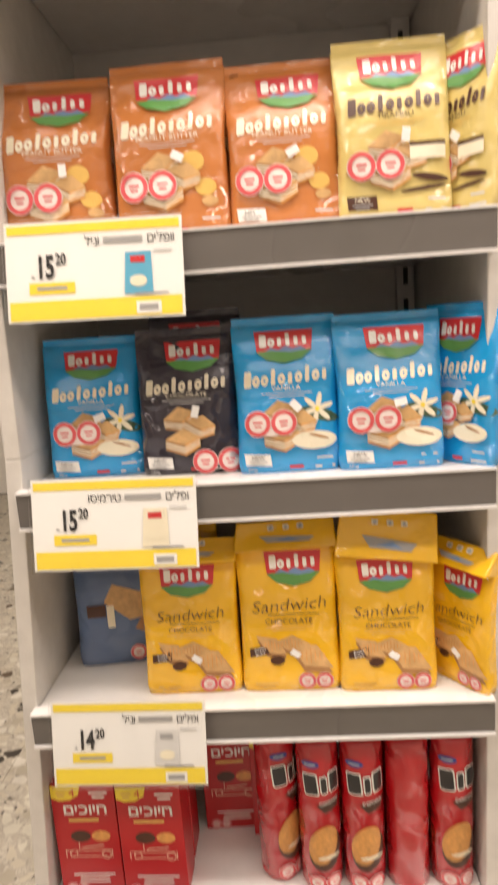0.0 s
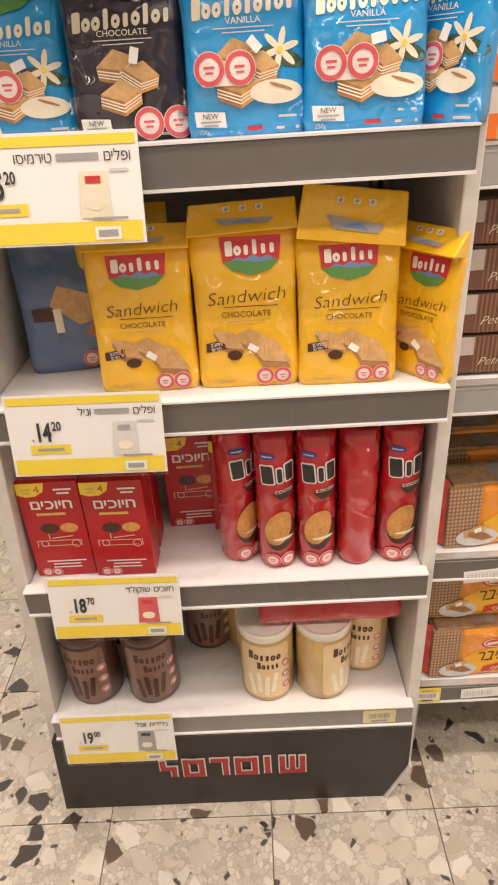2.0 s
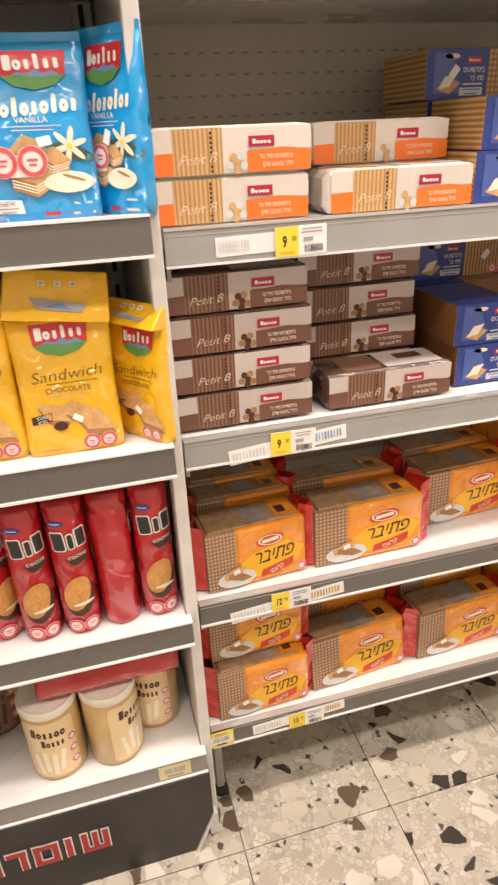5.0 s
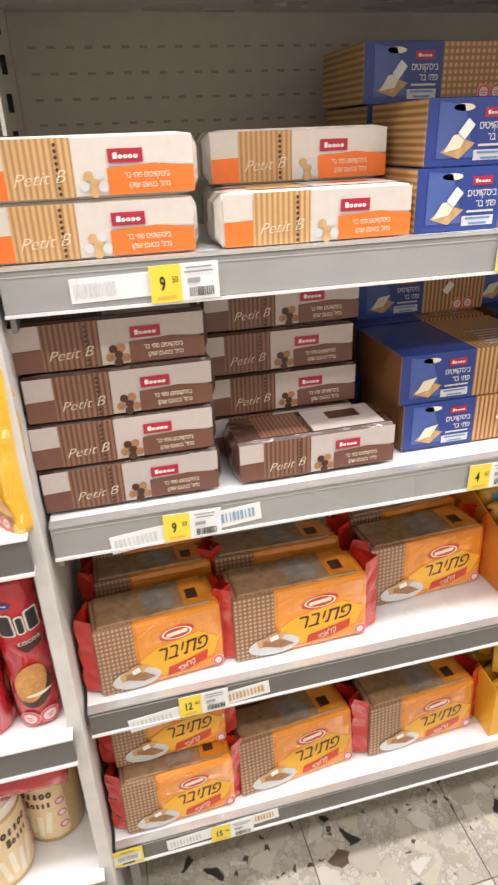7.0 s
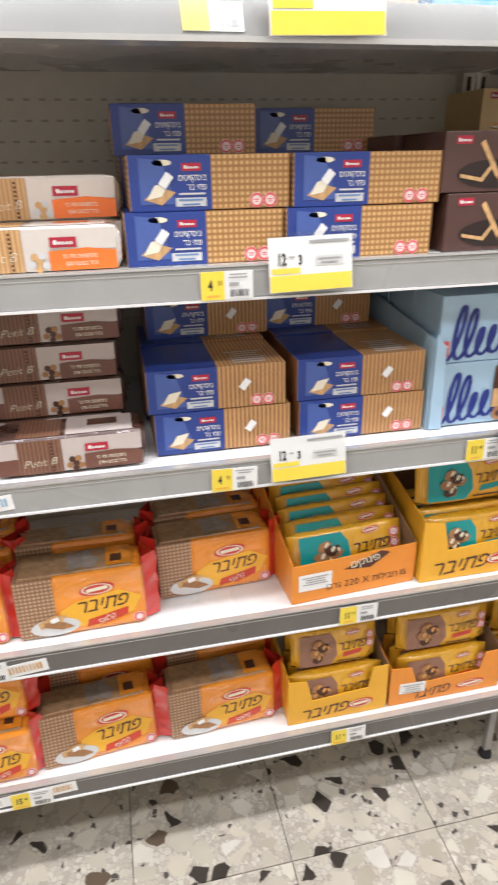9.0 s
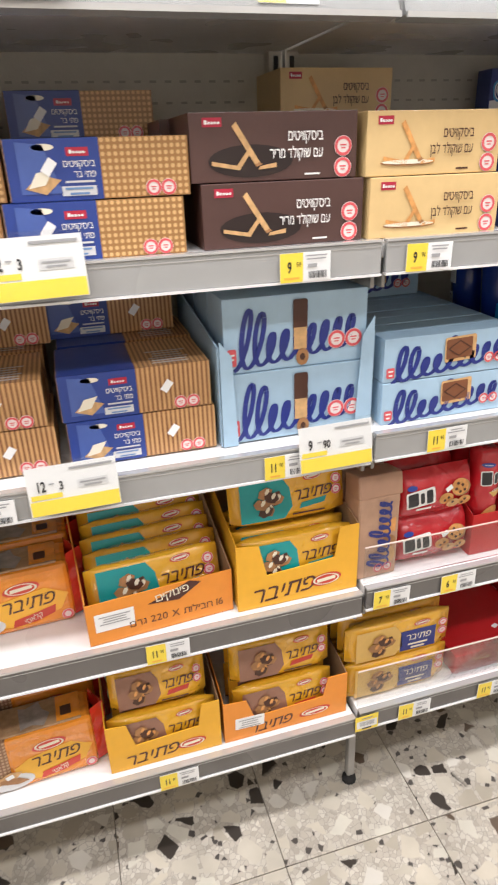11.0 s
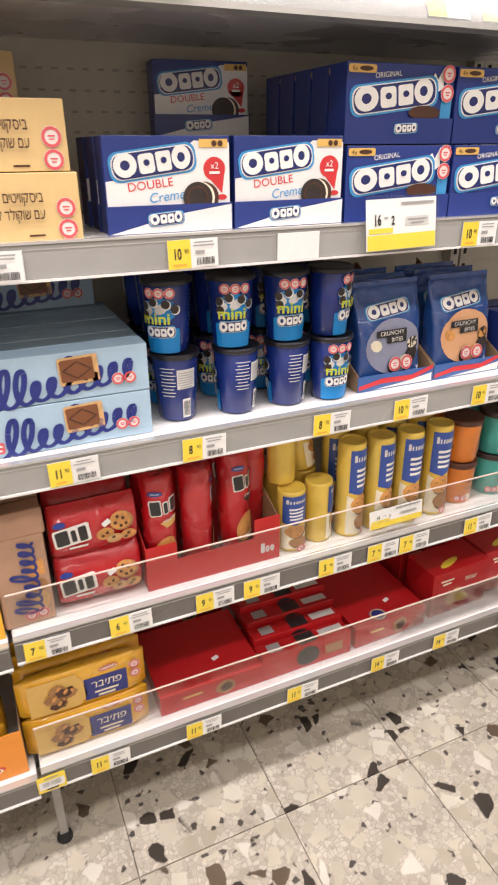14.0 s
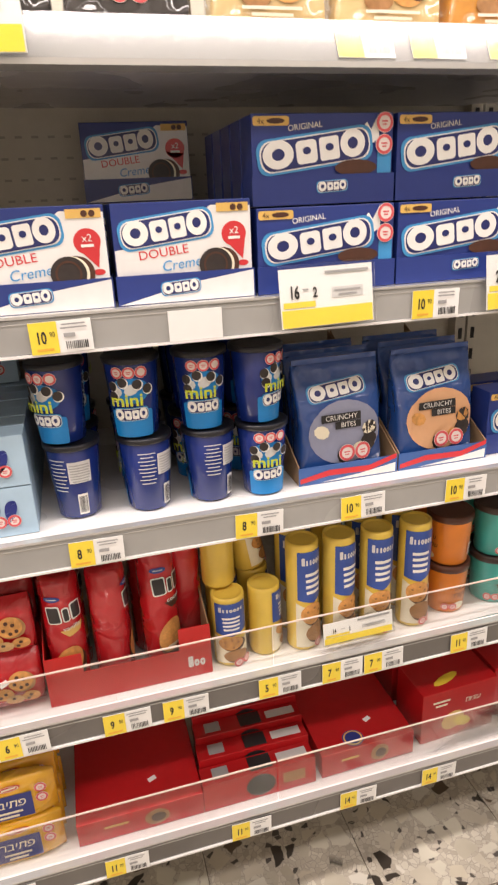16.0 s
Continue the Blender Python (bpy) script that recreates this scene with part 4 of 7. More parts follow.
def wafer_bag(kind, w, h, d, seed):
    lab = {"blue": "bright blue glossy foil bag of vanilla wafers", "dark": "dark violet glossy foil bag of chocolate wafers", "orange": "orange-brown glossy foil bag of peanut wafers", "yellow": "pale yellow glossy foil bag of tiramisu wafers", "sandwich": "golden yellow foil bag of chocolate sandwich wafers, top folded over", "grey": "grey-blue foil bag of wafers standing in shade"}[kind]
    r = thing("wafer_bag", lab, "snack bag", "wafer bags on the stand")
    if kind == "sandwich":
        s = pouch("bag_body", w, h, d, FILM[kind], r, seed, top=d * 0.62, n=7, squash=0.7)
        fh = (0.030, 0.034, 0.060)[seed % 3]
        fy = d * 0.20
        v = [(-w * 0.50, -0.020, -0.006), (w * 0.51, -0.020, -0.006), (w * 0.50, 0.022, -0.002), (-w * 0.49, 0.022, -0.002), (-w * 0.46, -0.003, fh), (w * 0.50, -0.003, fh * 0.97), (w * 0.50, 0.004, fh), (-w * 0.46, 0.004, fh)]
        fl = mesh_ob("folded_top", v, box_data(0, 1, 0, 1, 0, 1)[1], FILM[kind], r, "folded bag top, bent forward", bevel=0.0025)
        fl.matrix_basis = pose(0, fy, h - 0.001, (-16, -10, -4)[seed % 3], (1, -2, 7)[seed % 3], 0)
        lean = lambda u, z, o: (u, -0.020 + 0.017 * (z + 0.006) / (fh + 0.006) - o - 0.0012, z)
        deco("top_print", [(GREYINK, poly([(-w * 0.24, fh * 0.42), (-w * 0.16, fh * 0.16), (w * 0.24, fh * 0.12), (w * 0.30, fh * 0.30)]), 0), (MOUNT, poly([(-w * 0.10, fh * 0.22), (w * 0.16, fh * 0.17), (w * 0.06, fh * 0.32)]), 1)] + [(CREAM, rrect(w * a, fh * 0.72, 0.009, 0.007, 0.0015), 0) for a in (-0.12, 0.03, 0.17)] + [(GREYINK, rrect(w * a, fh * 0.72, 0.005, 0.004, 0.001, 0.6), 1) for a in (-0.12, 0.03, 0.17)], lean, fl)
        bag_art(s, r, w, h, kind, seed)
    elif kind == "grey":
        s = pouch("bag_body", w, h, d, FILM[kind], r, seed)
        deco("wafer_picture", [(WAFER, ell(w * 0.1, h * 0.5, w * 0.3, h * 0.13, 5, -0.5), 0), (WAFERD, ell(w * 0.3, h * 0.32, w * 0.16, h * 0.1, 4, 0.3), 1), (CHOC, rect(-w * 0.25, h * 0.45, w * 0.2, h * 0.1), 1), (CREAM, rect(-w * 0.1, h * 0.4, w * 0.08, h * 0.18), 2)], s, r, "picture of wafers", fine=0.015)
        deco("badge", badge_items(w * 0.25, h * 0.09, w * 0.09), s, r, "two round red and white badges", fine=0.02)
    else:
        s = pouch("bag_body", w, h, d, FILM[kind], r, seed)
        v, f = box_data(-w * 0.49, w * 0.49, d / 2 - 0.0016, d / 2 + 0.0016, h - 0.002, h + 0.010)
        mesh_ob("top_seal", v, f, FILM[kind], r)
        bag_art(s, r, w, h, kind, seed)
    return r


# stand, top shelf down
for x, y, z, w, h, kind, rz, seed in (
        (0.112, 1.050, 0, 0.150, 0.205, "orange", 3, 1), (0.262, 1.035, 0, 0.148, 0.208, "orange", -1, 2), (0.404, 1.035, 0, 0.142, 0.196, "orange", 0, 3), (0.538, 1.020, 0, 0.140, 0.205, "yellow", 0, 4), (0.605, 1.038, 0, 0.115, 0.195, "yellow", -52, 5),
        (0.120, 1.066, 1, 0.138, 0.185, "blue", 3, 6), (0.256, 1.050, 1, 0.140, 0.190, "dark", 1, 7), (0.391, 1.030, 1, 0.140, 0.196, "blue", 0, 8), (0.524, 1.018, 1, 0.140, 0.192, "blue", -1, 9), (0.605, 1.036, 1, 0.115, 0.195, "blue", -52, 10),
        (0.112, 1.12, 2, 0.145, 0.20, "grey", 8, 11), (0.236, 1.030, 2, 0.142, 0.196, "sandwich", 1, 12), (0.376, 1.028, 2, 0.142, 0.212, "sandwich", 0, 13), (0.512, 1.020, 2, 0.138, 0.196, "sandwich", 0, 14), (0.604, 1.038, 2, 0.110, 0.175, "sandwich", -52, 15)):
    b = wafer_bag(kind, w, h, 0.062 if rz > -20 else 0.030, seed)
    b.matrix_basis = pose(x, y, SDECK[z] + 0.001, -4 if abs(rz) < 20 else -2, 0, rz)
for x, y, z, kind in ((0.19, 1.14, 0, "orange"), (0.34, 1.14, 0, "orange"), (0.26, 1.15, 1, "dark"), (0.2, 1.14, 2, "sandwich")):
    b = wafer_bag(kind, 0.14, 0.215 if kind != "sandwich" else 0.205, 0.06, 12 if kind == "sandwich" else 2)
    b.matrix_basis = pose(x, y, SDECK[z] + 0.001, -3, 0, 4)


# red cartons
def red_carton():
    r = thing("biscuit_carton", "upright red cookie carton with a yellow corner and car drawing", "biscuit box", "red cookie cartons on the stand")
    w, h, d = 0.098, 0.188, 0.055
    box("carton", -w / 2, w / 2, 0, d, 0, h, card("red_card", (0.50, 0.014, 0.018)), r, bevel=0.0015)
    f = flat(0)
    deco("corner_flash", [(YEL, poly([(-w / 2 + 0.001, h - 0.001), (-w * 0.02, h - 0.001), (-w * 0.06, h * 0.91), (-w * 0.2, h * 0.865), (-w * 0.36, h * 0.86), (-w / 2 + 0.001, h * 0.885)]), 0), (RED, txt("4", -w * 0.16, h * 0.90, h * 0.1), 1), (GOLDINK, bars(-w * 0.33, h * 0.935, w * 0.16, 2, 0.006, 0.5), 1)], f, r, "yellow corner with the number 4")
    deco("lettering", [(WHITEINK, txt("חיוכים", 0.002, h * 0.735, h * 0.13, sx=1.12, bold=0.02), 0), (GOLDINK, bars(-w * 0.02, h * 0.68, w * 0.5, 1, 0.008, 0.6), 0), (WHITEINK, bars(w * 0.25, h * 0.925, w * 0.3, 2, 0.007, 0.5), 0), (WHITEINK, bars(0.004, h * 0.17, w * 0.7, 3, 0.0065, 0.4), 0)], f, r)
    cw = ink("line_white", (0.80, 0.55, 0.40))
    deco("car_drawing", [(CHOC, ell(-w * 0.1, h * 0.53, w * 0.16, h * 0.055, 12), 0), (BISC, ell(w * 0.22, h * 0.53, w * 0.15, h * 0.05, 12), 0), (cw, ann(-w * 0.24, h * 0.37, 0.005, 0.0065), 1), (cw, ann(w * 0.28, h * 0.36, 0.006, 0.0075), 1), (cw, rect(0, h * 0.345, w * 0.6, 0.0014), 1), (cw, rect(0, h * 0.40, w * 0.7, 0.0014), 1), (cw, rect(-w * 0.36, h * 0.37, 0.0014, h * 0.07), 1), (cw, rect(w * 0.37, h * 0.37, 0.0014, h * 0.07), 1), (cw, poly([(-w * 0.1, h * 0.42), (w * 0.26, h * 0.44), (w * 0.25, h * 0.45), (-w * 0.1, h * 0.43)]), 1), (cw, rect(-w * 0.14, h * 0.445, 0.0014, h * 0.06), 1)], f, r, "line drawing of a car with cookies")
    deco("badge", badge_items(-w * 0.24, h * 0.05, w * 0.09), f, r)
    return r


rc = red_carton()
rc.matrix_basis = pose(0.050, 1.030, SDECK[3] + 0.001)
for x, y, z, rz in ((0.151, 1.024, 0, -1), (0.262, 1.150, 0, 2), (0.345, 1.130, 0, -3), (0.05, 1.09, 0, 0), (0.151, 1.09, 0, 0)):
    copy_thing(rc, pose(x, y, SDECK[3] + 0.001 + z, 0, 0, rz))

REDFILM = foil("red_film", (0.52, 0.010, 0.016), bump=0.002, bscale=30)


def cookie_tube(label="red film tube of cocoa cream sandwich biscuits", r=0.0315, h=0.252, flavour="cocoa", group="red biscuit tubes"):
    t = thing("biscuit_tube", label, "biscuit tube", group)
    lathe("wrapper", [(r * 0.55, 0), (r * 0.9, 0.001), (r, 0.008), (r, h - 0.010), (r * 0.92, h - 0.002), (r * 0.5, h)], REDFILM, t)
    s = tube_surf(r, r, h)
    deco("brand_oval", [(ink("brand_blue", (0.02, 0.05, 0.30)), ell(-r * 0.5, h * 0.865, r * 0.42, h * 0.022), 0), (PALEGREY, rect(-r * 0.5, h * 0.865, r * 0.5, h * 0.008), 1)], s, t, fine=0.006)
    it = [(WHITEINK, sh, 0) for sh in ((rrect(-r * 0.52, h * 0.735, r * 0.72, h * 0.145, 0.004, 0.08)), (rrect(r * 0.08, h * 0.73, r * 0.36, h * 0.12, 0.004, 0.05)), (rrect(r * 0.6, h * 0.745, r * 0.62, h * 0.14, 0.004, 0.05)))]
    it += [(BLACK, sh, 1) for sh in ((rrect(-r * 0.52, h * 0.735, r * 0.58, h * 0.125, 0.003, 0.08)), (rrect(r * 0.08, h * 0.73, r * 0.24, h * 0.10, 0.003, 0.05)), (rrect(r * 0.6, h * 0.745, r * 0.46, h * 0.12, 0.003, 0.05)))]
    deco("brand_word", it, s, t, "black brand blocks outlined white", fine=0.006)
    fl = CHOC if flavour == "cocoa" else GOLDINK
    deco("flavour_flag", [(fl, poly([(-r * 0.3, h * 0.60), (r * 0.9, h * 0.635), (r * 0.75, h * 0.57), (r * 0.1, h * 0.545)]), 0), (WHITEINK, txt(flavour, r * 0.3, h * 0.605, h * 0.05, turn=0.1), 1)], s, t, fine=0.006)
    deco("biscuit_picture", [(CHOC, ell(r * 0.05, h * 0.29, r * 0.8, h * 0.14, 22, -0.25), 0), (BISC, ell(-r * 0.05, h * 0.33, r * 0.66, h * 0.135, 26, -0.3), 1), (CREAM, ell(r * 0.2, h * 0.25, r * 0.55, h * 0.012, 16, 0.1), 2)], s, t, "picture of a round biscuit", fine=0.006)
    deco("badge", badge_items(0, h * 0.075, r * 0.42), s, t, "two round badges", fine=0.006)
    return t


ct = cookie_tube()
ct.matrix_basis = pose(0.341, 1.072, SDECK[3] + 0.001, 0, 0, 42)
for x, y, rz in ((0.405, 1.052, 8), (0.470, 1.050, 4), (0.536, 1.050, 118), (0.602, 1.054, 6), (0.36, 1.15, 60), (0.43, 1.13, 30), (0.5, 1.13, 200), (0.57, 1.13, 10)):
    copy_thing(ct, pose(x, y, SDECK[3] + 0.001, 0, 0, rz))
copy_thing(ct, pose(0.367, 1.058, SDECK[4] + 0.1775 + 0.0315, 0, 90, 0) @ pose(0, 0, 0, 0, 0, 150))


def wafer_can(dark, label):
    c = thing("wafer_can", label, "biscuit can", "wafer roll cans on the stand")
    r, h = 0.051, 0.162
    body = mat("brown_can_print", (0.11, 0.045, 0.03), 0.3, coat=0.4, var=0.35, scale=25) if dark else mat("gold_can_print", (0.62, 0.43, 0.18), 0.3, coat=0.4, var=0.2, scale=25)
    lathe("can_body", [(r * 0.95, 0), (r, 0.003), (r, h), (r * 0.98, h + 0.001)], body, c)
    lathe("lid", [(r * 1.005, h - 0.006), (r * 1.035, h - 0.004), (r * 1.035, h + 0.010), (r * 1.0, h + 0.013), (r * 0.96, h + 0.0115), (r * 0.9, h + 0.0105)], mat("cream_lid" if not dark else "brown_lid", (0.86, 0.82, 0.70) if not dark else (0.09, 0.035, 0.02), 0.35, coat=0.2), c, "cream plastic lid" if not dark else "brown plastic lid")
    s = tube_surf(r, r, h)
    tan = ink("can_brown_label" if dark else "can_tan_label", (0.24, 0.13, 0.09) if dark else (0.80, 0.61, 0.34))
    deco("can_label", [(tan, rrect(0, h * 0.5, r * 1.9, h * 0.84, 0.01), 0)], s, c, fine=0.008)
    it = [(CHOC, sh, 1) for sh in word_blocks(0, h * 0.70, r * 1.2, h * 0.13, 6, 12, -0.05)] + [(CHOC, sh, 1) for sh in word_blocks(0.006, h * 0.56, r * 0.8, h * 0.11, 5, 14)]
    deco("brand_word", it, s, c, "dark brand blocks", fine=0.008)
    deco("wafer_picture", [(CHOC if dark else CREAM, rrect(-r * 0.5 + i * r * 0.28, h * 0.28 + (i % 2) * 0.008, r * 0.17, h * 0.32, 0.003, 0.15 - 0.1 * i), 1) for i in range(4)], s, c, "picture of wafer rolls", fine=0.008)
    deco("badge", [q for zz in (0.6, 0.42, 0.24) for q in ((BADGEW, ell(r * 0.78, h * zz, r * 0.17), 2), (PINKRED, ann(r * 0.78, h * zz, r * 0.1, r * 0.15), 3))], s, c, "three round badges", fine=0.008)
    return c


cd = wafer_can(True, "brown can of chocolate wafer rolls with dark lid")
cd.matrix_basis = pose(0.035, 1.075, SDECK[4] + 0.001, 0, 0, -10)
for x, y, rz in ((0.150, 1.072, 12), (0.255, 1.20, 5), (0.07, 1.22, 30)):
    copy_thing(cd, pose(x, y, SDECK[4] + 0.001, 0, 0, rz))
cg = wafer_can(False, "golden can of wafer rolls with a cream lid")
cg.matrix_basis = pose(0.376, 1.066, SDECK[4] + 0.001, 0, 0, -5)
for x, y, rz in ((0.484, 1.064, 48), (0.345, 1.19, 20), (0.567, 1.125, -20), (0.46, 1.185, 70)):
    copy_thing(cg, pose(x, y, SDECK[4] + 0.001, 0, 0, rz))

# ---------------------------------------------------------------- shelving, upper decks


def grid_print(name, base, line, pitch, ribs=False):
    """Printed biscuit texture: little squares."""
    if name in MATS:
        return MATS[name]
    m = mat(name, base, 0.4, coat=0.1)
    n, l = m.node_tree.nodes, m.node_tree.links
    bs = n["Principled BSDF"]
    src = bs.inputs["Base Color"].links[0].from_socket
    tc = n.new("ShaderNodeTexCoord")
    w1, w2 = n.new("ShaderNodeTexWave"), n.new("ShaderNodeTexWave")
    w1.bands_direction, w2.bands_direction = "X", "Z"
    mx = n.new("ShaderNodeMath")
    mx.operation = "MULTIPLY"
    for w in (w1, w2):
        w.inputs["Scale"].default_value = 0.31416 / pitch * 1.0
        l.new(tc.outputs["Object"], w.inputs["Vector"])
    l.new(w1.outputs[1], mx.inputs[0])
    if ribs:
        mx.inputs[1].default_value = 0.7
    else:
        l.new(w2.outputs[1], mx.inputs[1])
    mr = n.new("ShaderNodeMapRange")
    mr.inputs[1].default_value, mr.inputs[2].default_value = 0.10, 0.5
    l.new(mx.outputs[0], mr.inputs[0])
    mix = n.new("ShaderNodeMix")
    mix.data_type = "RGBA"
    mix.inputs[6].default_value = (*line, 1)
    l.new(mr.outputs[0], mix.inputs[0])
    l.new(src, mix.inputs[7])
    l.new(mix.outputs[2], bs.inputs["Base Color"])
    return m


def slab_pack(dark):
    """Long wrapped packet of biscuits."""
    w, h, d = 0.236, 0.060, 0.085
    p = thing("biscuit_packet", "long packet of chocolate petit beurre biscuits in brown and pale film" if dark else "long packet of petit beurre biscuits in white and orange film", "biscuit packet", "brown biscuit packets on the shelf" if dark else "orange biscuit packets on the shelf")
    film = foil("brown_pack_film" if dark else "white_pack_film", (0.085, 0.040, 0.028) if dark else (0.72, 0.66, 0.58), 0.3, 0.002, 40)
    x0, x1 = -w / 2, w / 2
    prof = []
    for i, x in enumerate((x0, x0 + 0.007, x0 + 0.024, x1 - 0.024, x1 - 0.007, x1)):
        k = (0.62, 0.93, 1, 1, 0.93, 0.62)[i]
        prof.append((x, k))
    verts, faces = [], []
    for x, k in prof:
        e = 0.006
        for y, z in ((e, 0), (d - e, 0), (d, e), (d, h - e), (d - e, h), (e, h), (0, h - e), (0, e)):
            verts.append((x, d / 2 + (y - d / 2) * k, h / 2 + (z - h / 2) * k))
    for i in range(5):
        for q in range(8):
            a, b = i * 8 + q, i * 8 + (q + 1) % 8
            faces.append((a, a + 8, b + 8, b))
    faces += [tuple(range(8)), tuple(range(47, 39, -1))]
    mesh_ob("wrapper", verts, faces, film, p)
    f = flat(0)
    stripe = grid_print("pack_biscuit_rows", (0.66, 0.42, 0.19), (0.44, 0.23, 0.08), 0.0062, True) if not dark else grid_print("dark_biscuit_rows", (0.26, 0.13, 0.075), (0.12, 0.05, 0.028), 0.0062, True)
    col = ink("pack_brown", (0.17, 0.070, 0.045)) if dark else ink("pack_orange", (0.86, 0.19, 0.02))
    pale = ink("pack_greige", (0.56, 0.49, 0.45)) if dark else ink("pack_white", (0.70, 0.64, 0.57))
    deco("pale_end", [(pale, poly([(-w * 0.47, h * 0.48), (-w * 0.33, h * 0.5), (-w * 0.33, h * 0.95), (-w * 0.47, h * 0.95)]), 0)], f, p)
    deco("pale_band", [(pale, poly([(-w * 0.05, h * 0.05), (w * 0.10, h * 0.05), (w * 0.10, h * 0.5), (w * 0.47, h * 0.5), (w * 0.47, h * 0.95), (-w * 0.05, h * 0.95)]), 0)], f, p)
    deco("colour_end", [(col, poly([(-w * 0.47, h * 0.05), (-w * 0.33, h * 0.05), (-w * 0.33, h * 0.50), (-w * 0.47, h * 0.48)]), 1)], f, p)
    deco("colour_band", [(col, poly([(w * 0.09, h * 0.05), (w * 0.47, h * 0.05), (w * 0.47, h * 0.46), (w * 0.30, h * 0.53), (w * 0.09, h * 0.47)]), 1)], f, p)
    deco("biscuit_picture", [(stripe, rect(-w * 0.19, h * 0.5, w * 0.28, h * 0.92), 1)], f, p, "printed rows of biscuits")
    deco("cut_edge", [(CHOC, ell(-w * 0.115, h * (0.10 + 0.095 * i), w * 0.008, h * 0.032, 8), 3) for i in range(9)], f, p, "dotted tear line")
    deco("brand_label", [(mat("label_red", (0.45, 0.02, 0.05), 0.35), rect(w * 0.175, h * 0.66, w * 0.15, h * 0.22), 3)] + [(WHITEINK, s, 4) for s in word_blocks(w * 0.175, h * 0.61, w * 0.11, h * 0.10, 5, 3)], f, p, "small red brand label")
    deco("small_print", [(CREAM, txt("ביסקוויטים פתי בר", w * 0.36, h * 0.31, h * 0.14, "RIGHT", sx=0.8), 3), (CREAM, txt("גדול בטעם שוקו", w * 0.36, h * 0.15, h * 0.14, "RIGHT", sx=0.8), 3)], f, p)
    deco("lettering", [(CREAM, txt("Petit B", -w * 0.20, h * 0.26, h * 0.30, shear=0.45, sx=1.05, turn=0.06, bold=-0.02), 4)], f, p)
    it = []
    for i, (a, b) in enumerate(((-0.01, 0.20), (0.035, 0.24), (0.07, 0.18), (0.01, 0.36), (0.05, 0.38), (0.03, 0.10))):
        it.append(((CHOC if i % 2 else WAFERD) if dark else (WAFER if i % 2 else PALEGREY), ell(w * a, h * b, w * 0.022, h * 0.085, 10), 2 + i % 3))
    deco("small_picture", it, f, p)
    tp = lambda u, v, o: (u, v, h + o)
    deco("top_print", [(pale, rect(w * 0.20, d * 0.5, w * 0.44, d * 0.82), 0), (CHOC if dark else col, rect(w * 0.22, d * 0.6, w * 0.20, d * 0.3), 1), (stripe, rect(-w * 0.19, d * 0.5, w * 0.28, d * 0.82), 0)], tp, p)
    return p


po = slab_pack(False)
po.matrix_basis = pose(0.764, 1.052, DECK[0] + 0.001)
for x, y, n, rz in ((0.768, 1.052, 1, 0), (1.018, 1.046, 0, 0), (1.03, 1.135, 0, 0), (1.025, 1.135, 1, 0), (0.77, 1.14, 0, 0)):
    copy_thing(po, pose(x, y, DECK[0] + 0.001 + n * 0.0605, 0, 0, rz))
pd = slab_pack(True)
pd.matrix_basis = pose(0.775, 1.062, DECK[1] + 0.001)
for x, y, n in ((0.772, 1.064, 1), (0.775, 1.066, 2), (0.770, 1.072, 3), (1.027, 1.062, 0), (0.78, 1.155, 0), (0.78, 1.155, 1), (0.78, 1.155, 2), (0.78, 1.155, 3), (1.000, 1.155, 0), (1.005, 1.155, 1), (1.0, 1.158, 2), (1.01, 1.165, 3), (1.0, 1.25, 0), (1.0, 1.25, 1), (1.0, 1.25, 2)):
    copy_thing(pd, pose(x, y, DECK[1] + 0.001 + n * 0.0605))

BLUECARD = card("royal_blue_card", (0.025, 0.055, 0.27))


WEAVE = grid_print("biscuit_weave_print", (0.66, 0.42, 0.17), (0.34, 0.17, 0.05), 0.0080)
RIBS = grid_print("stacked_biscuit_print", (0.58, 0.34, 0.13), (0.24, 0.10, 0.035), 0.0072, True)
FILMRIBS = grid_print("biscuits_under_film", (0.56, 0.39, 0.24), (0.27, 0.14, 0.07), 0.0074)


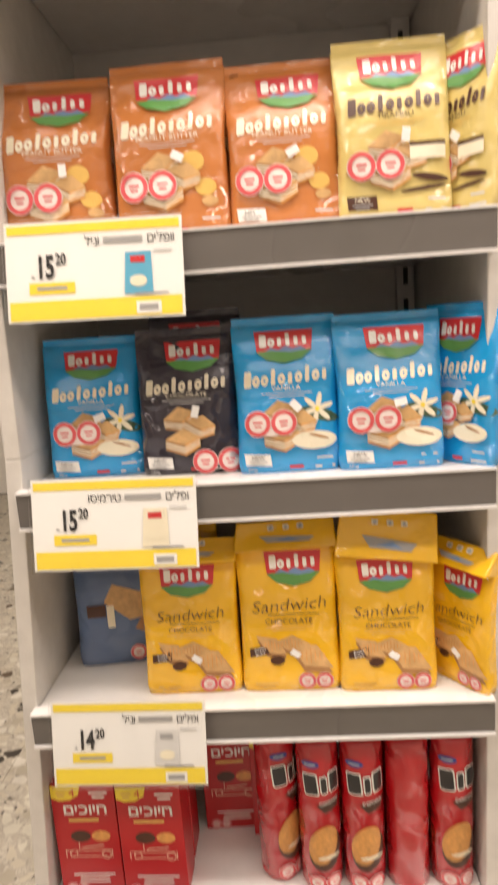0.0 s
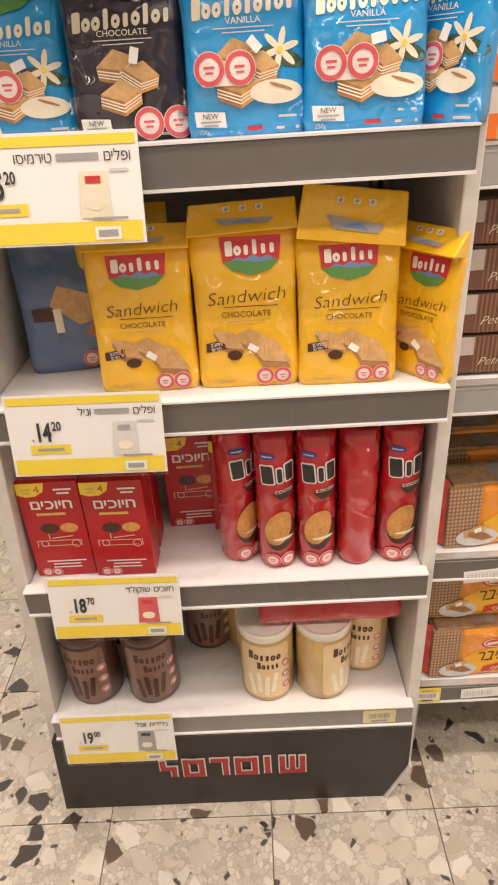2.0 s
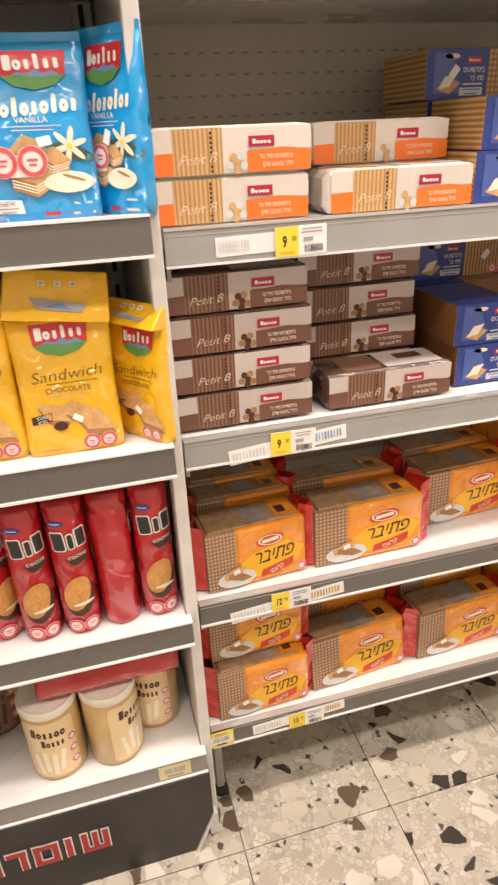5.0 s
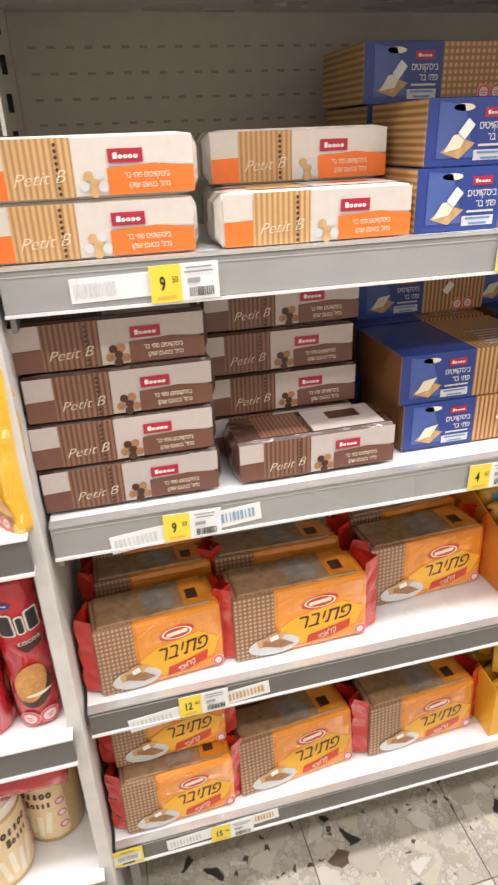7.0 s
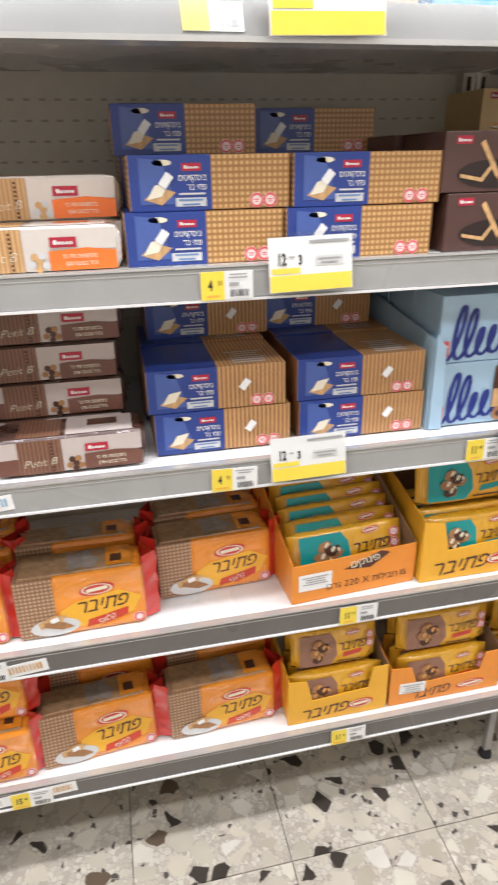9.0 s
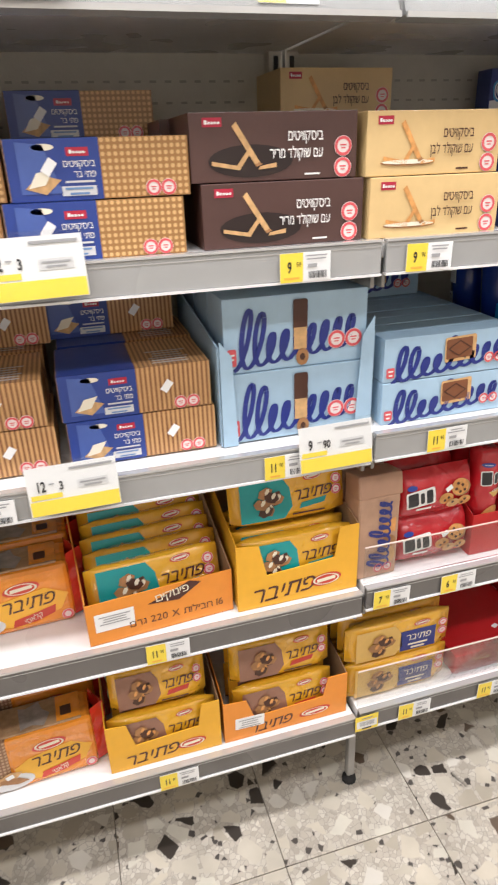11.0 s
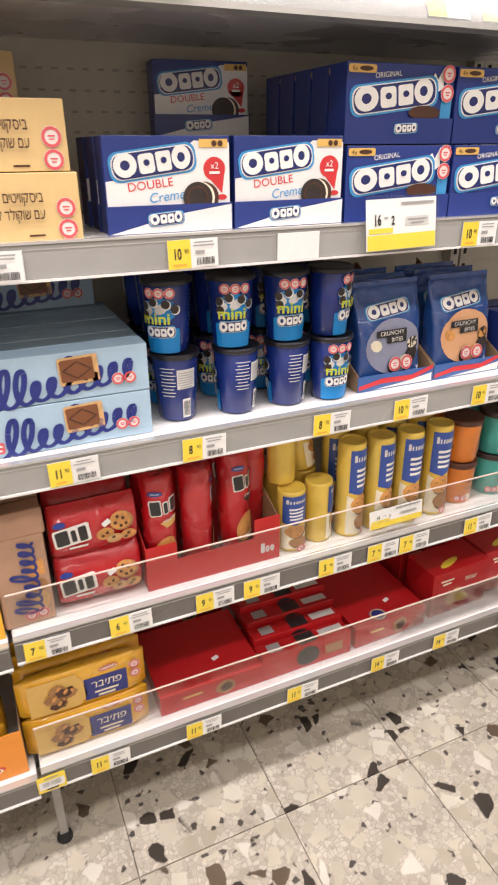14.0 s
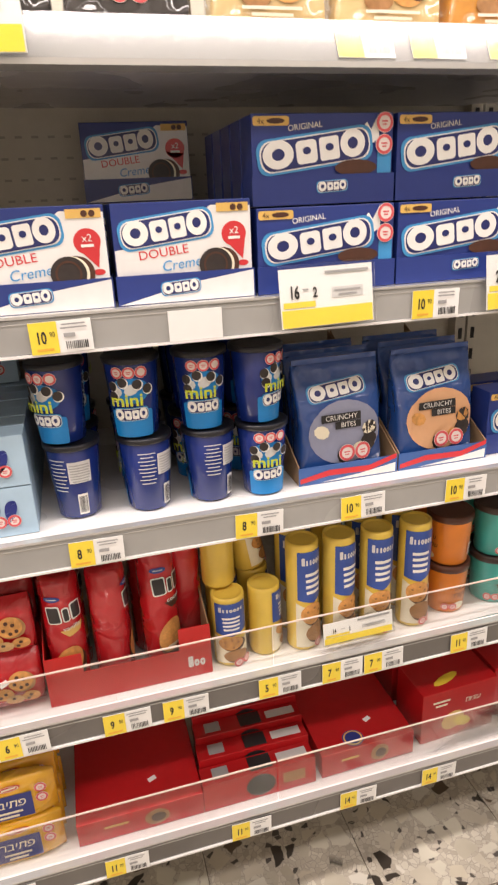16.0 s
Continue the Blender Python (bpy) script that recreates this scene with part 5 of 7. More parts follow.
def blue_box(ribbed=False):
    w, h, d = 0.226, 0.0715, 0.15
    b = thing("biscuit_box", "blue and biscuit-brown carton of petit beurre biscuits", "biscuit box", "blue biscuit cartons on the shelves")
    x0, xm, x1 = -w / 2, 0.0, w / 2
    box("blue_half", x0, xm, 0, d, 0, h, BLUECARD, b)
    box("biscuit_half", xm + 0.0002, x1, 0.0003, d - 0.0003, 0.0002, h - 0.0003, RIBS if ribbed else WEAVE, b, "printed with biscuits")
    box("biscuit_end", x0 - 0.0012, x0 - 0.0003, 0.0003, d - 0.0003, 0.0002, h - 0.0003, RIBS if ribbed else WEAVE, b)
    f = flat(0)
    deco("brand_label", [(mat("label_red", (0.45, 0.02, 0.05), 0.35), rect(-w * 0.12, h * 0.78, w * 0.12, h * 0.14), 0)] + [(WHITEINK, s, 1) for s in word_blocks(-w * 0.12, h * 0.75, w * 0.09, h * 0.06, 5, 3)], f, b, "small red brand label")
    deco("lettering", [(WHITEINK, txt("ביסקוויטים", -w * 0.03, h * 0.54, h * 0.165, "RIGHT", sx=0.85), 0), (WHITEINK, txt("פתי בר", -w * 0.03, h * 0.37, h * 0.165, "RIGHT", sx=0.85), 0), (PALEGREY, rect(-w * 0.13, h * 0.15, w * 0.19, h * 0.16), 0), (MOUNT, bars(-w * 0.13, h * 0.19, w * 0.16, 2, 0.006, 0.4), 1), (PALEGREY, bars(-w * 0.12, h * 0.30, w * 0.17, 1, 0.005, 0.5), 0)], f, b)
    it = [(CREAM, ell(-w * 0.30, h * 0.86, w * 0.06, h * 0.055), 0), (ink("milk_blue", (0.07, 0.12, 0.38)), poly([(-w * 0.44, h * 0.12), (-w * 0.22, h * 0.12), (-w * 0.30, h * 0.9), (-w * 0.44, h * 0.95)]), 0), (WAFER, ell(-w * 0.32, h * 0.27, w * 0.10, h * 0.17, 4, 0.2), 1), (CREAM, ell(-w * 0.33, h * 0.36, w * 0.085, h * 0.12, 4, 0.6), 2)]
    deco("cup_picture", it, f, b, "picture of biscuits and a blue cup")
    deco("badge", badge_items(w * 0.33, h * 0.15, w * 0.045), f, b, "two round badges")
    deco("shop_sticker", [(PAPER, stamp(w * (0.2 if ribbed else -0.28), h * 0.55, 0.012, 0.9), 4)], f, b, "small white shop sticker")
    tp = lambda u, v, o: (u, v, h + o)
    deco("top_print", [(BLUECARD, rect(-w * 0.22, d * 0.5, w * 0.43, d * 0.98), 0), (PALEGREY, bars(w * 0.25, d * 0.5, w * 0.3, 6, 0.012, 0.4), 0)], tp, b)
    return b


bb = blue_box()
bb.matrix_basis = pose(1.257, 1.062, DECK[0] + 0.001)
for x, y, n, rz in ((1.488, 1.056, 0, 0), (1.268, 1.070, 1, 0), (1.500, 1.064, 1, 0), (1.262, 1.225, 0, 0), (1.262, 1.225, 1, 0), (1.255, 1.225, 2, 0), (1.5, 1.25, 0, 0), (1.5, 1.25, 1, 0), (1.5, 1.33, 2, 0)):
    copy_thing(bb, pose(x, y, DECK[0] + 0.001 + n * 0.0728, 0, 0, rz))
b2 = blue_box(True)
b2.matrix_basis = pose(1.276, 1.084, DECK[1] + 0.001)
for x, y, n in ((1.268, 1.086, 1), (1.520, 1.084, 0), (1.516, 1.086, 1), (1.27, 1.25, 0), (1.27, 1.25, 1), (1.285, 1.28, 2), (1.52, 1.25, 0), (1.52, 1.25, 1), (1.5, 1.30, 2)):
    copy_thing(b2, pose(x, y, DECK[1] + 0.001 + n * 0.0728))


def biscuit_carton(dark):
    w, h, d = (0.236, 0.084, 0.14) if dark else (0.214, 0.083, 0.14)
    b = thing("biscuit_box", "dark brown carton of biscuits with bitter chocolate" if dark else "pale cream carton of biscuits with white chocolate", "biscuit box", "chocolate biscuit cartons on the shelf")
    box("carton", -w / 2, w / 2, 0, d, 0, h, card("dark_brown_card", (0.080, 0.038, 0.030)) if dark else card("cream_card", (0.70, 0.50, 0.22)), b, bevel=0.001)
    f = flat(0)
    deco("brand_label", [(mat("label_red", (0.45, 0.02, 0.05), 0.35), rect(-w * 0.37, h * 0.86, w * 0.11, h * 0.13), 0)] + [(WHITEINK, s, 1) for s in word_blocks(-w * 0.37, h * 0.83, w * 0.09, h * 0.06, 5, 3)], f, b, "small red brand label")
    tx = WHITEINK if dark else CHOC
    deco("lettering", [(tx, txt("ביסקוויטים", w * 0.28, h * 0.58, h * 0.22, "RIGHT", sx=0.66, bold=0.012), 6), (tx, txt("עם שוקולד מריר" if dark else "עם שוקולד לבן", w * 0.28, h * 0.33, h * 0.22, "RIGHT", sx=0.62, bold=0.012), 6), (tx, bars(w * 0.22, h * 0.08, w * 0.1, 1, 0.004, 0.6), 0)], f, b)
    st = WAFER if dark else BISC
    it = [(st, poly([(-w * 0.26, h * 0.80), (-w * 0.235, h * 0.86), (-w * 0.10, h * 0.28), (-w * 0.13, h * 0.25)]), 2), (WAFERD, poly([(-w * 0.13, h * 0.25), (-w * 0.10, h * 0.28), (-w * 0.085, h * 0.25), (-w * 0.12, h * 0.21)]), 3), (st, poly([(-w * 0.38, h * 0.25), (-w * 0.22, h * 0.17), (-w * 0.155, h * 0.42), (-w * 0.175, h * 0.45), (-w * 0.235, h * 0.24), (-w * 0.38, h * 0.31)]), 2), (st, poly([(-w * 0.11, h * 0.17), (0, h * 0.2), (0, h * 0.27), (-w * 0.10, h * 0.22)]), 2)]
    if dark:
        it += [(card("dark_shadow_card", (0.02, 0.01, 0.008)), ell(-w * 0.15, h * 0.3, w * 0.25, h * 0.24), 0)]
    if not dark:
        it += [(WAFERD, ell(-w * 0.2, h * 0.2, w * 0.2, h * 0.05), 1), (CREAM, ell(-w * 0.2, h * 0.215, w * 0.19, h * 0.035), 2)]
    deco("biscuit_picture", it, f, b, "picture of crossed biscuit sticks")
    deco("badge", badge_items(w * 0.41, h * 0.32, h * 0.155, 1, 2.05, math.pi / 2), f, b, "two round badges")
    return b


bd = biscuit_carton(True)
bd.matrix_basis = pose(1.744, 1.058, DECK[0] + 0.001)
for x, y, n in ((1.733, 1.062, 1), (1.74, 1.21, 0), (1.72, 1.21, 1)):
    copy_thing(bd, pose(x, y, DECK[0] + 0.001 + n * 0.0852))
bc = biscuit_carton(False)
bc.matrix_basis = pose(1.977, 1.052, DECK[0] + 0.001)
for x, y, n in ((1.970, 1.056, 1), (1.97, 1.21, 0), (1.97, 1.36, 0), (1.96, 1.36, 1), (1.95, 1.36, 2)):
    copy_thing(bc, pose(x, y, DECK[0] + 0.001 + n * 0.0842))

# blue and white cream biscuit boxes in display trays
CBLUE = card("cobalt_card", (0.018, 0.04, 0.22))
LBLUE = ink("light_blue_ink", (0.05, 0.30, 0.62))
WCARD = card("white_card", (0.80, 0.79, 0.77))


def wave_word(x, z, w, h, layer, tilt=0.1):
    """Rounded white brand word with a blue halo: rings and blocks."""
    out = []
    parts = ((-0.36, "o"), (-0.09, "b"), (0.13, "e"), (0.36, "o"))
    c, s = math.cos(tilt), math.sin(tilt)
    P = lambda a, b: (x + c * a - s * b, z + s * a + c * b)
    for grow, m, k in ((0.34, LBLUE, 0), (0.18, WHITEINK, 1), (0.10, ink("deep_blue_ink", (0.012, 0.02, 0.13)), 2)):
        out.append((m, rrect(x, z, w * (1.0 + grow * 0.35), h * (0.9 + grow), h * 0.42, tilt), layer + k))
    for u, kind in parts:
        px, pz = P(u * w, (0.05 * h if kind == "o" else 0))
        k = w * (0.125 if u > 0 else 0.15)
        if kind == "o":
            pv, pf = ann(0, 0, h * 0.20, h * 0.49, 22, k / h * 2.0)
        elif kind == "b":
            pv, pf = rrect(0, 0, w * 0.20, h * 0.80, h * 0.16)
        else:
            pv, pf = rrect(0, 0, w * 0.19, h * 0.80, h * 0.1)
        out.append((WHITEINK, ([(px + c * a - s * b, pz + s * a + c * b) for a, b in pv], pf), layer + 3))
        if kind != "o":
            out.append((ink("deep_blue_ink", (0.012, 0.02, 0.13)), ell(px, pz + h * 0.04, w * 0.040, h * 0.13, 12), layer + 4))
    return out


def cream_box(double):
    w, h, d = (0.186, 0.126, 0.055) if double else (0.206, 0.112, 0.055)
    b = thing("cookie_box", "white and blue carton of double cream cookies in a tray" if double else "cobalt blue carton of original cream cookies in a tray", "cookie box", "cream cookie cartons on the shelf")
    box("carton", -w / 2 + 0.002, w / 2 - 0.002, 0.004, d, 0, h, CBLUE, b, bevel=0.001)
    f = flat(0.004)
    if double:
        deco("white_field", [(WCARD, poly([(-w * 0.485, 0.03), (w * 0.485, 0.03), (w * 0.485, h * 0.93), (w * 0.20, h * 0.95), (0, h * 0.74), (-w * 0.2, h * 0.6), (-w * 0.485, h * 0.55)]), 0)], f, b)
        deco("brand_word", wave_word(-w * 0.12, h * 0.735, w * 0.60, h * 0.25, 1, 0.12), f, b, "white rings and blocks with blue halo")
        deco("lettering", [(RED, txt("DOUBLE", -w * 0.15, h * 0.47, h * 0.125, turn=0.1, sx=1.1), 1), (LBLUE, txt("Creme", -w * 0.03, h * 0.34, h * 0.15, turn=0.1, shear=0.2), 2)], f, b)
        deco("flash", [(RED, ell(w * 0.36, h * 0.66, w * 0.09, h * 0.125, 20), 1), (RED, poly([(w * 0.28, h * 0.62), (w * 0.44, h * 0.6), (w * 0.42, h * 0.40)]), 1), (WHITEINK, txt("x2", w * 0.36, h * 0.66, h * 0.10), 2), (WHITEINK, bars(w * 0.36, h * 0.62, w * 0.09, 1, 0.005, 0.7), 2), (RED, ell(w * 0.42, h * 0.36, w * 0.04, h * 0.03), 1)], f, b, "red balloon flash reading x2")
        deco("cookie_picture", [(CHOC, ell(w * 0.27, h * 0.36, w * 0.12, h * 0.17), 3), (CREAM, ell(w * 0.235, h * 0.36, w * 0.12, h * 0.17), 4), (mat("black_cookie_print", (0.03, 0.022, 0.02), 0.45, var=0.4, scale=90), ell(w * 0.215, h * 0.36, w * 0.12, h * 0.17), 5), (CHOC, ann(w * 0.215, h * 0.36, h * 0.11, h * 0.13), 6)], f, b, "picture of a black cookie")
        deco("pack_flag", [(GOLDINK, poly([(w * 0.24, h * 0.88), (w * 0.47, h * 0.88), (w * 0.47, h * 0.965), (w * 0.24, h * 0.965)]), 2), (CHOC, ell(w * 0.36, h * 0.92, 0.004), 3), (CHOC, ell(w * 0.41, h * 0.92, 0.004), 3)], f, b)
    else:
        deco("brand_word", wave_word(-w * 0.06, h * 0.60, w * 0.72, h * 0.32, 1, 0.12), f, b, "white rings and blocks with blue halo")
        deco("lettering", [(WHITEINK, txt("ORIGINAL", -w * 0.13, h * 0.83, h * 0.095, turn=0.1), 1)], f, b)
        deco("pack_flag", [(GOLDINK, rrect(-w * 0.36, h * 0.92, w * 0.24, h * 0.10, 0.003), 1), (CHOC, txt("4x", -w * 0.43, h * 0.89, h * 0.085), 2), (CHOC, ell(-w * 0.33, h * 0.92, w * 0.06, h * 0.03), 2)], f, b, "gold flag reading 4x")
        deco("milk_splash", [(WHITEINK, poly([(w * 0.22, h * 0.75), (w * 0.3, h * 0.9), (w * 0.33, h * 0.82), (w * 0.38, h * 0.98), (w * 0.39, h * 0.72), (w * 0.3, h * 0.62)]), 0), (LBLUE, rect(w * 0.43, h * 0.5, w * 0.1, h * 0.36), 0), (CHOC, ell(w * 0.22, h * 0.40, w * 0.15, h * 0.09), 5)], f, b, "milk splash and cookie")
        deco("badge", badge_items(w * 0.42, h * 0.77, h * 0.115, 6, 2.1, math.pi / 2), f, b, "two round badges")
    # tray
    th = h * (0.30 if double else 0.33)
    tr = box("display_tray", -w / 2, w / 2, 0, 0.0018, 0, th, CBLUE, b, "blue cardboard tray front")
    ft = flat(0)
    if double:
        deco("tray_wave", [(WCARD, poly([(-w * 0.49, 0.001), (w * 0.49, 0.001), (w * 0.49, th * 0.95), (0, th * 0.62), (-w * 0.25, th * 0.3)]), 0)] + wave_word(-w * 0.05, th * 0.52, w * 0.26, th * 0.40, 1, 0.07), ft, tr)
    else:
        deco("tray_word", wave_word(0.01, th * 0.6, w * 0.2, th * 0.34, 1, 0.05), ft, tr)
    return b


co = cream_box(True)
co.matrix_basis = pose(2.212, 1.056, DECK[0] + 0.001)
for x, y, rz in ((2.402, 1.058, 0), (2.212, 1.115, 0), (2.402, 1.115, 0), (2.21, 1.18, 0), (2.39, 1.40, -4)):
    copy_thing(co, pose(x, y, DECK[0] + 0.001 + (0.13 if y > 1.3 else 0), 0, 0, rz))
copy_thing(co, pose(2.39, 1.40, DECK[0] + 0.001, 0, 0, -4))
cr = cream_box(False)
cr.matrix_basis = pose(2.603, 1.060, DECK[0] + 0.001)
for x in (2.603, 2.812, 3.021):
    for n in (0, 1):
        for i in range(5):
            if x == 2.603 and n == 0 and i == 0:
                continue
            copy_thing(cr, pose(x, 1.060 + i * 0.058 + n * 0.012, DECK[0] + 0.001 + n * 0.1145))

# pale blue biscuit cartons with script word
PALE = card("pale_blue_card", (0.40, 0.56, 0.70))
NAVY = ink("script_navy", (0.018, 0.03, 0.22))


def script_strokes(x, z, w, h, layer, tilt=0.12):
    """A flowing brand word drawn as one brush scribble of loops, no letters."""
    c, s = math.cos(tilt), math.sin(tilt)
    loops, n = 9.0, 180
    tall = {0: 1.0, 1: 0.9, 4: 0.95}
    pts = []
    for i in range(n + 1):
        t = loops * i / n
        k = tall.get(int(t), 0.52)
        a = 2 * math.pi * t
        px = (t / loops - 0.5) * w * 0.92 + w * 0.042 * math.sin(a) * (1.2 if k > 0.6 else 1.0)
        pz = h * k * 0.5 * (1 - math.cos(a)) + h * 0.02
        pts.append((px + 0.30 * pz, pz))
    out = []
    step = 7
    for j in range(0, n, step):
        seg = pts[j:j + step + 1]
        L, R = [], []
        for m, (a, b) in enumerate(seg):
            i = j + m
            p, q = pts[max(i - 1, 0)], pts[min(i + 1, n)]
            dx, dz = q[0] - p[0], q[1] - p[1]
            ln = math.hypot(dx, dz) or 1.0
            hw = w * (0.0110 + 0.0075 * abs(dz) / ln)
            L.append((a - dz / ln * hw, b + dx / ln * hw))
            R.append((a + dz / ln * hw, b - dx / ln * hw))
        k = len(seg)
        turn = lambda v: [(x + c * a - s * b, z + s * a + c * b) for a, b in v]
        out.append((NAVY, (turn(R + L), [(m, m + 1, k + m + 1, k + m) for m in range(k - 1)]), layer + (j // step) % 4))
    return out


def script_box(roll):
    w, h, d = (0.238, 0.116, 0.10) if roll else (0.246, 0.074, 0.044)
    b = thing("biscuit_box", "pale blue carton of rolled wafers with dark blue script" if roll else "flat pale blue carton of chocolate biscuits with dark blue script", "biscuit box", "pale blue biscuit cartons on the shelf")
    box("carton", -w / 2, w / 2, 0, d, 0, h, PALE, b, bevel=0.001)
    f = flat(0)
    deco("brand_word", script_strokes(-w * 0.02, h * 0.12, w * 0.92, h * 0.78, 0), f, b, "dark blue flowing strokes")
    if roll:
        it = [(CHOC, rrect(w * 0.02, h * 0.72, w * 0.10, h * 0.42, 0.004), 3), (WAFER, rect(w * 0.02, h * 0.40, w * 0.09, h * 0.3), 4), (WAFERD, ell(w * 0.035, h * 0.14, w * 0.045, h * 0.12), 4), (CHOC, ell(w * 0.035, h * 0.14, w * 0.018, h * 0.05), 5)]
    else:
        it = [(WAFER, rrect(w * 0.07, h * 0.62, w * 0.24, h * 0.58, 0.004, 0.05), 3), (mat("milk_chocolate_print", (0.20, 0.075, 0.03), 0.35, var=0.2), rrect(w * 0.06, h * 0.63, w * 0.20, h * 0.46, 0.003, 0.05), 4), (CHOC, ann(w * 0.06, h * 0.63, h * 0.16, h * 0.19, 4, 1.6), 5)]
    deco("biscuit_picture", it, f, b, "picture of a chocolate biscuit")
    deco("badge", badge_items(w * 0.34, h * 0.33, h * 0.13, 3), f, b, "two round badges")
    deco("price_flash", [(PINKRED, rrect(-w * 0.45, h * 0.22, w * 0.06, h * 0.24, 0.003), 2), (WHITEINK, bars(-w * 0.45, h * 0.26, w * 0.04, 2, 0.007, 0.4), 3)], f, b)
    return b


sr = script_box(True)
sr.matrix_basis = pose(1.772, 1.082, DECK[1] + 0.001)
for y, n in ((1.086, 1), (1.19, 0), (1.19, 1), (1.3, 0), (1.3, 1)):
    copy_thing(sr, pose(1.772, y, DECK[1] + 0.001 + n * 0.1170))
tray = thing("display_tray", "pale blue cardboard display tray round stacked cartons", "display tray")
for nm, x0, x1 in (("tray_side", 1.640, 1.6425), ("tray_side", 1.9005, 1.903)):
    v = [(x0, 1.078, DECK[1]), (x1, 1.078, DECK[1]), (x1, 1.40, DECK[1]), (x0, 1.40, DECK[1]), (x0, 1.078, DECK[1] + 0.165), (x1, 1.078, DECK[1] + 0.165), (x1, 1.40, DECK[1] + 0.20), (x0, 1.40, DECK[1] + 0.20)]
    mesh_ob(nm, v, box_data(0, 1, 0, 1, 0, 1)[1], PALE, tray)
for x0, x1, h0, h1 in ((1.6430, 1.668, 0.175, 0.150), (1.872, 1.9000, 0.160, 0.190)):
    v = [(x, y, DECK[1] + z) for y in (1.0745, 1.0765) for x, z in ((x0, 0), (x1, 0), (x1 - 0.006 * (x0 < 1.7), h1), (x0 + 0.008 * (x0 > 1.7), h0))]
    mesh_ob("tray_flap", v, [(0, 1, 2, 3), (7, 6, 5, 4)] + [((i + 1) % 4, i, i + 4, (i + 1) % 4 + 4) for i in range(4)], PALE, tray, "upright front flap")
box("tray_back", 1.643, 1.900, 1.402, 1.404, DECK[1], DECK[1] + 0.20, PALE, tray)
sf = script_box(False)
sf.matrix_basis = pose(2.039, 1.066, DECK[1] + 0.001)
for i in range(7):
    for n in (0, 1):
        if i or n:
            copy_thing(sf, pose(2.039, 1.066 + i * 0.0462, DECK[1] + 0.001 + n * 0.0755 - 0.0005 * n * (i % 2), 0, 0, 0.4 * (i % 3 - 1)))
copy_thing(sf, pose(2.02, 1.36, DECK[1] + 0.152))


def cup():
    c = thing("cookie_cup", "blue plastic cup of mini cookies with black lid", "cookie cup", "mini cookie cups on the shelf")
    h = 0.112
    r0, r1 = 0.0315, 0.0385
    lathe("cup_body", [(r0 * 0.9, 0), (r0, 0.003), (r1, h), (r1 * 0.97, h + 0.001)], mat("blue_cup_plastic", (0.008, 0.026, 0.19), 0.25, coat=0.4, var=0.12, scale=30), c)
    lathe("lid", [(r1 * 1.0, h - 0.003), (r1 * 1.07, h - 0.002), (r1 * 1.07, h + 0.005), (r1 * 0.98, h + 0.0065), (r1 * 0.9, h + 0.0045)], mat("black_lid_plastic", (0.012, 0.012, 0.016), 0.3), c, "black plastic lid")
    s = tube_surf(r0, r1, h)
    w = 0.07
    deco("blue_field", [(mat("bright_blue_print", (0.01, 0.22, 0.58), 0.3), rrect(0, h * 0.20, w, h * 0.36, 0.004), 0)], s, c, fine=0.008)
    it = [(ink("lime_ink", (0.55, 0.62, 0.03)), txt("mini", -0.004, h * 0.46, h * 0.23, bold=0.02), 12)] + wave_word(0, h * 0.33, w * 0.72, h * 0.15, 1, 0.03)
    deco("brand_word", it, s, c, "lime word mini over white rings", fine=0.008)
    blk = mat("black_cookie_print", (0.03, 0.022, 0.02), 0.45, var=0.4, scale=90)
    it = [(mat("bright_blue_print", (0.01, 0.22, 0.58), 0.3), ell(0.001, h * 0.64, 0.030, h * 0.17, 18), 0), (PALEGREY, ell(0.004, h * 0.66, 0.012, h * 0.07, 9, 0.5), 1), (PALEGREY, ell(-0.016, h * 0.63, 0.006, h * 0.06, 8), 1)]
    for k, (a, b) in enumerate(((-0.024, 0.70), (-0.008, 0.755), (0.012, 0.73), (0.026, 0.66), (-0.022, 0.58))):
        it += [(WHITEINK, ell(a + 0.001, h * b - 0.001, 0.0076, 0.0080), 2 + k), (blk, ell(a, h * b, 0.0066, 0.0070), 3 + k)]
    deco("cookie_picture", it, s, c, "picture of black cookies", fine=0.008)
    deco("badge", badge_items(-0.006, h * 0.88, 0.0085, 3) + [(BADGEW, ell(0.019, h * 0.88, 0.0085), 3), (PINKRED, ann(0.019, h * 0.88, 0.0055, 0.008), 4)], s, c, "three round badges", fine=0.008)
    deco("back_label", [(PALEGREY, rect(0.118, h * 0.68, 0.034, h * 0.3), 0), (GREYINK, bars(0.118, h * 0.78, 0.03, 7, 0.0042, 0.4, 4, 0.2), 1), (WHITEINK, rect(0.118, h * 0.22, 0.016, h * 0.3), 0), (BLACK, barcode(0.118, h * 0.22, 0.013, h * 0.24, 8), 1), (PALEGREY, bars(0.085, h * 0.85, 0.028, 9, 0.006, 0.25, 8, 0.3), 0)], s, c, "white ingredients label", fine=0.008)
    return c


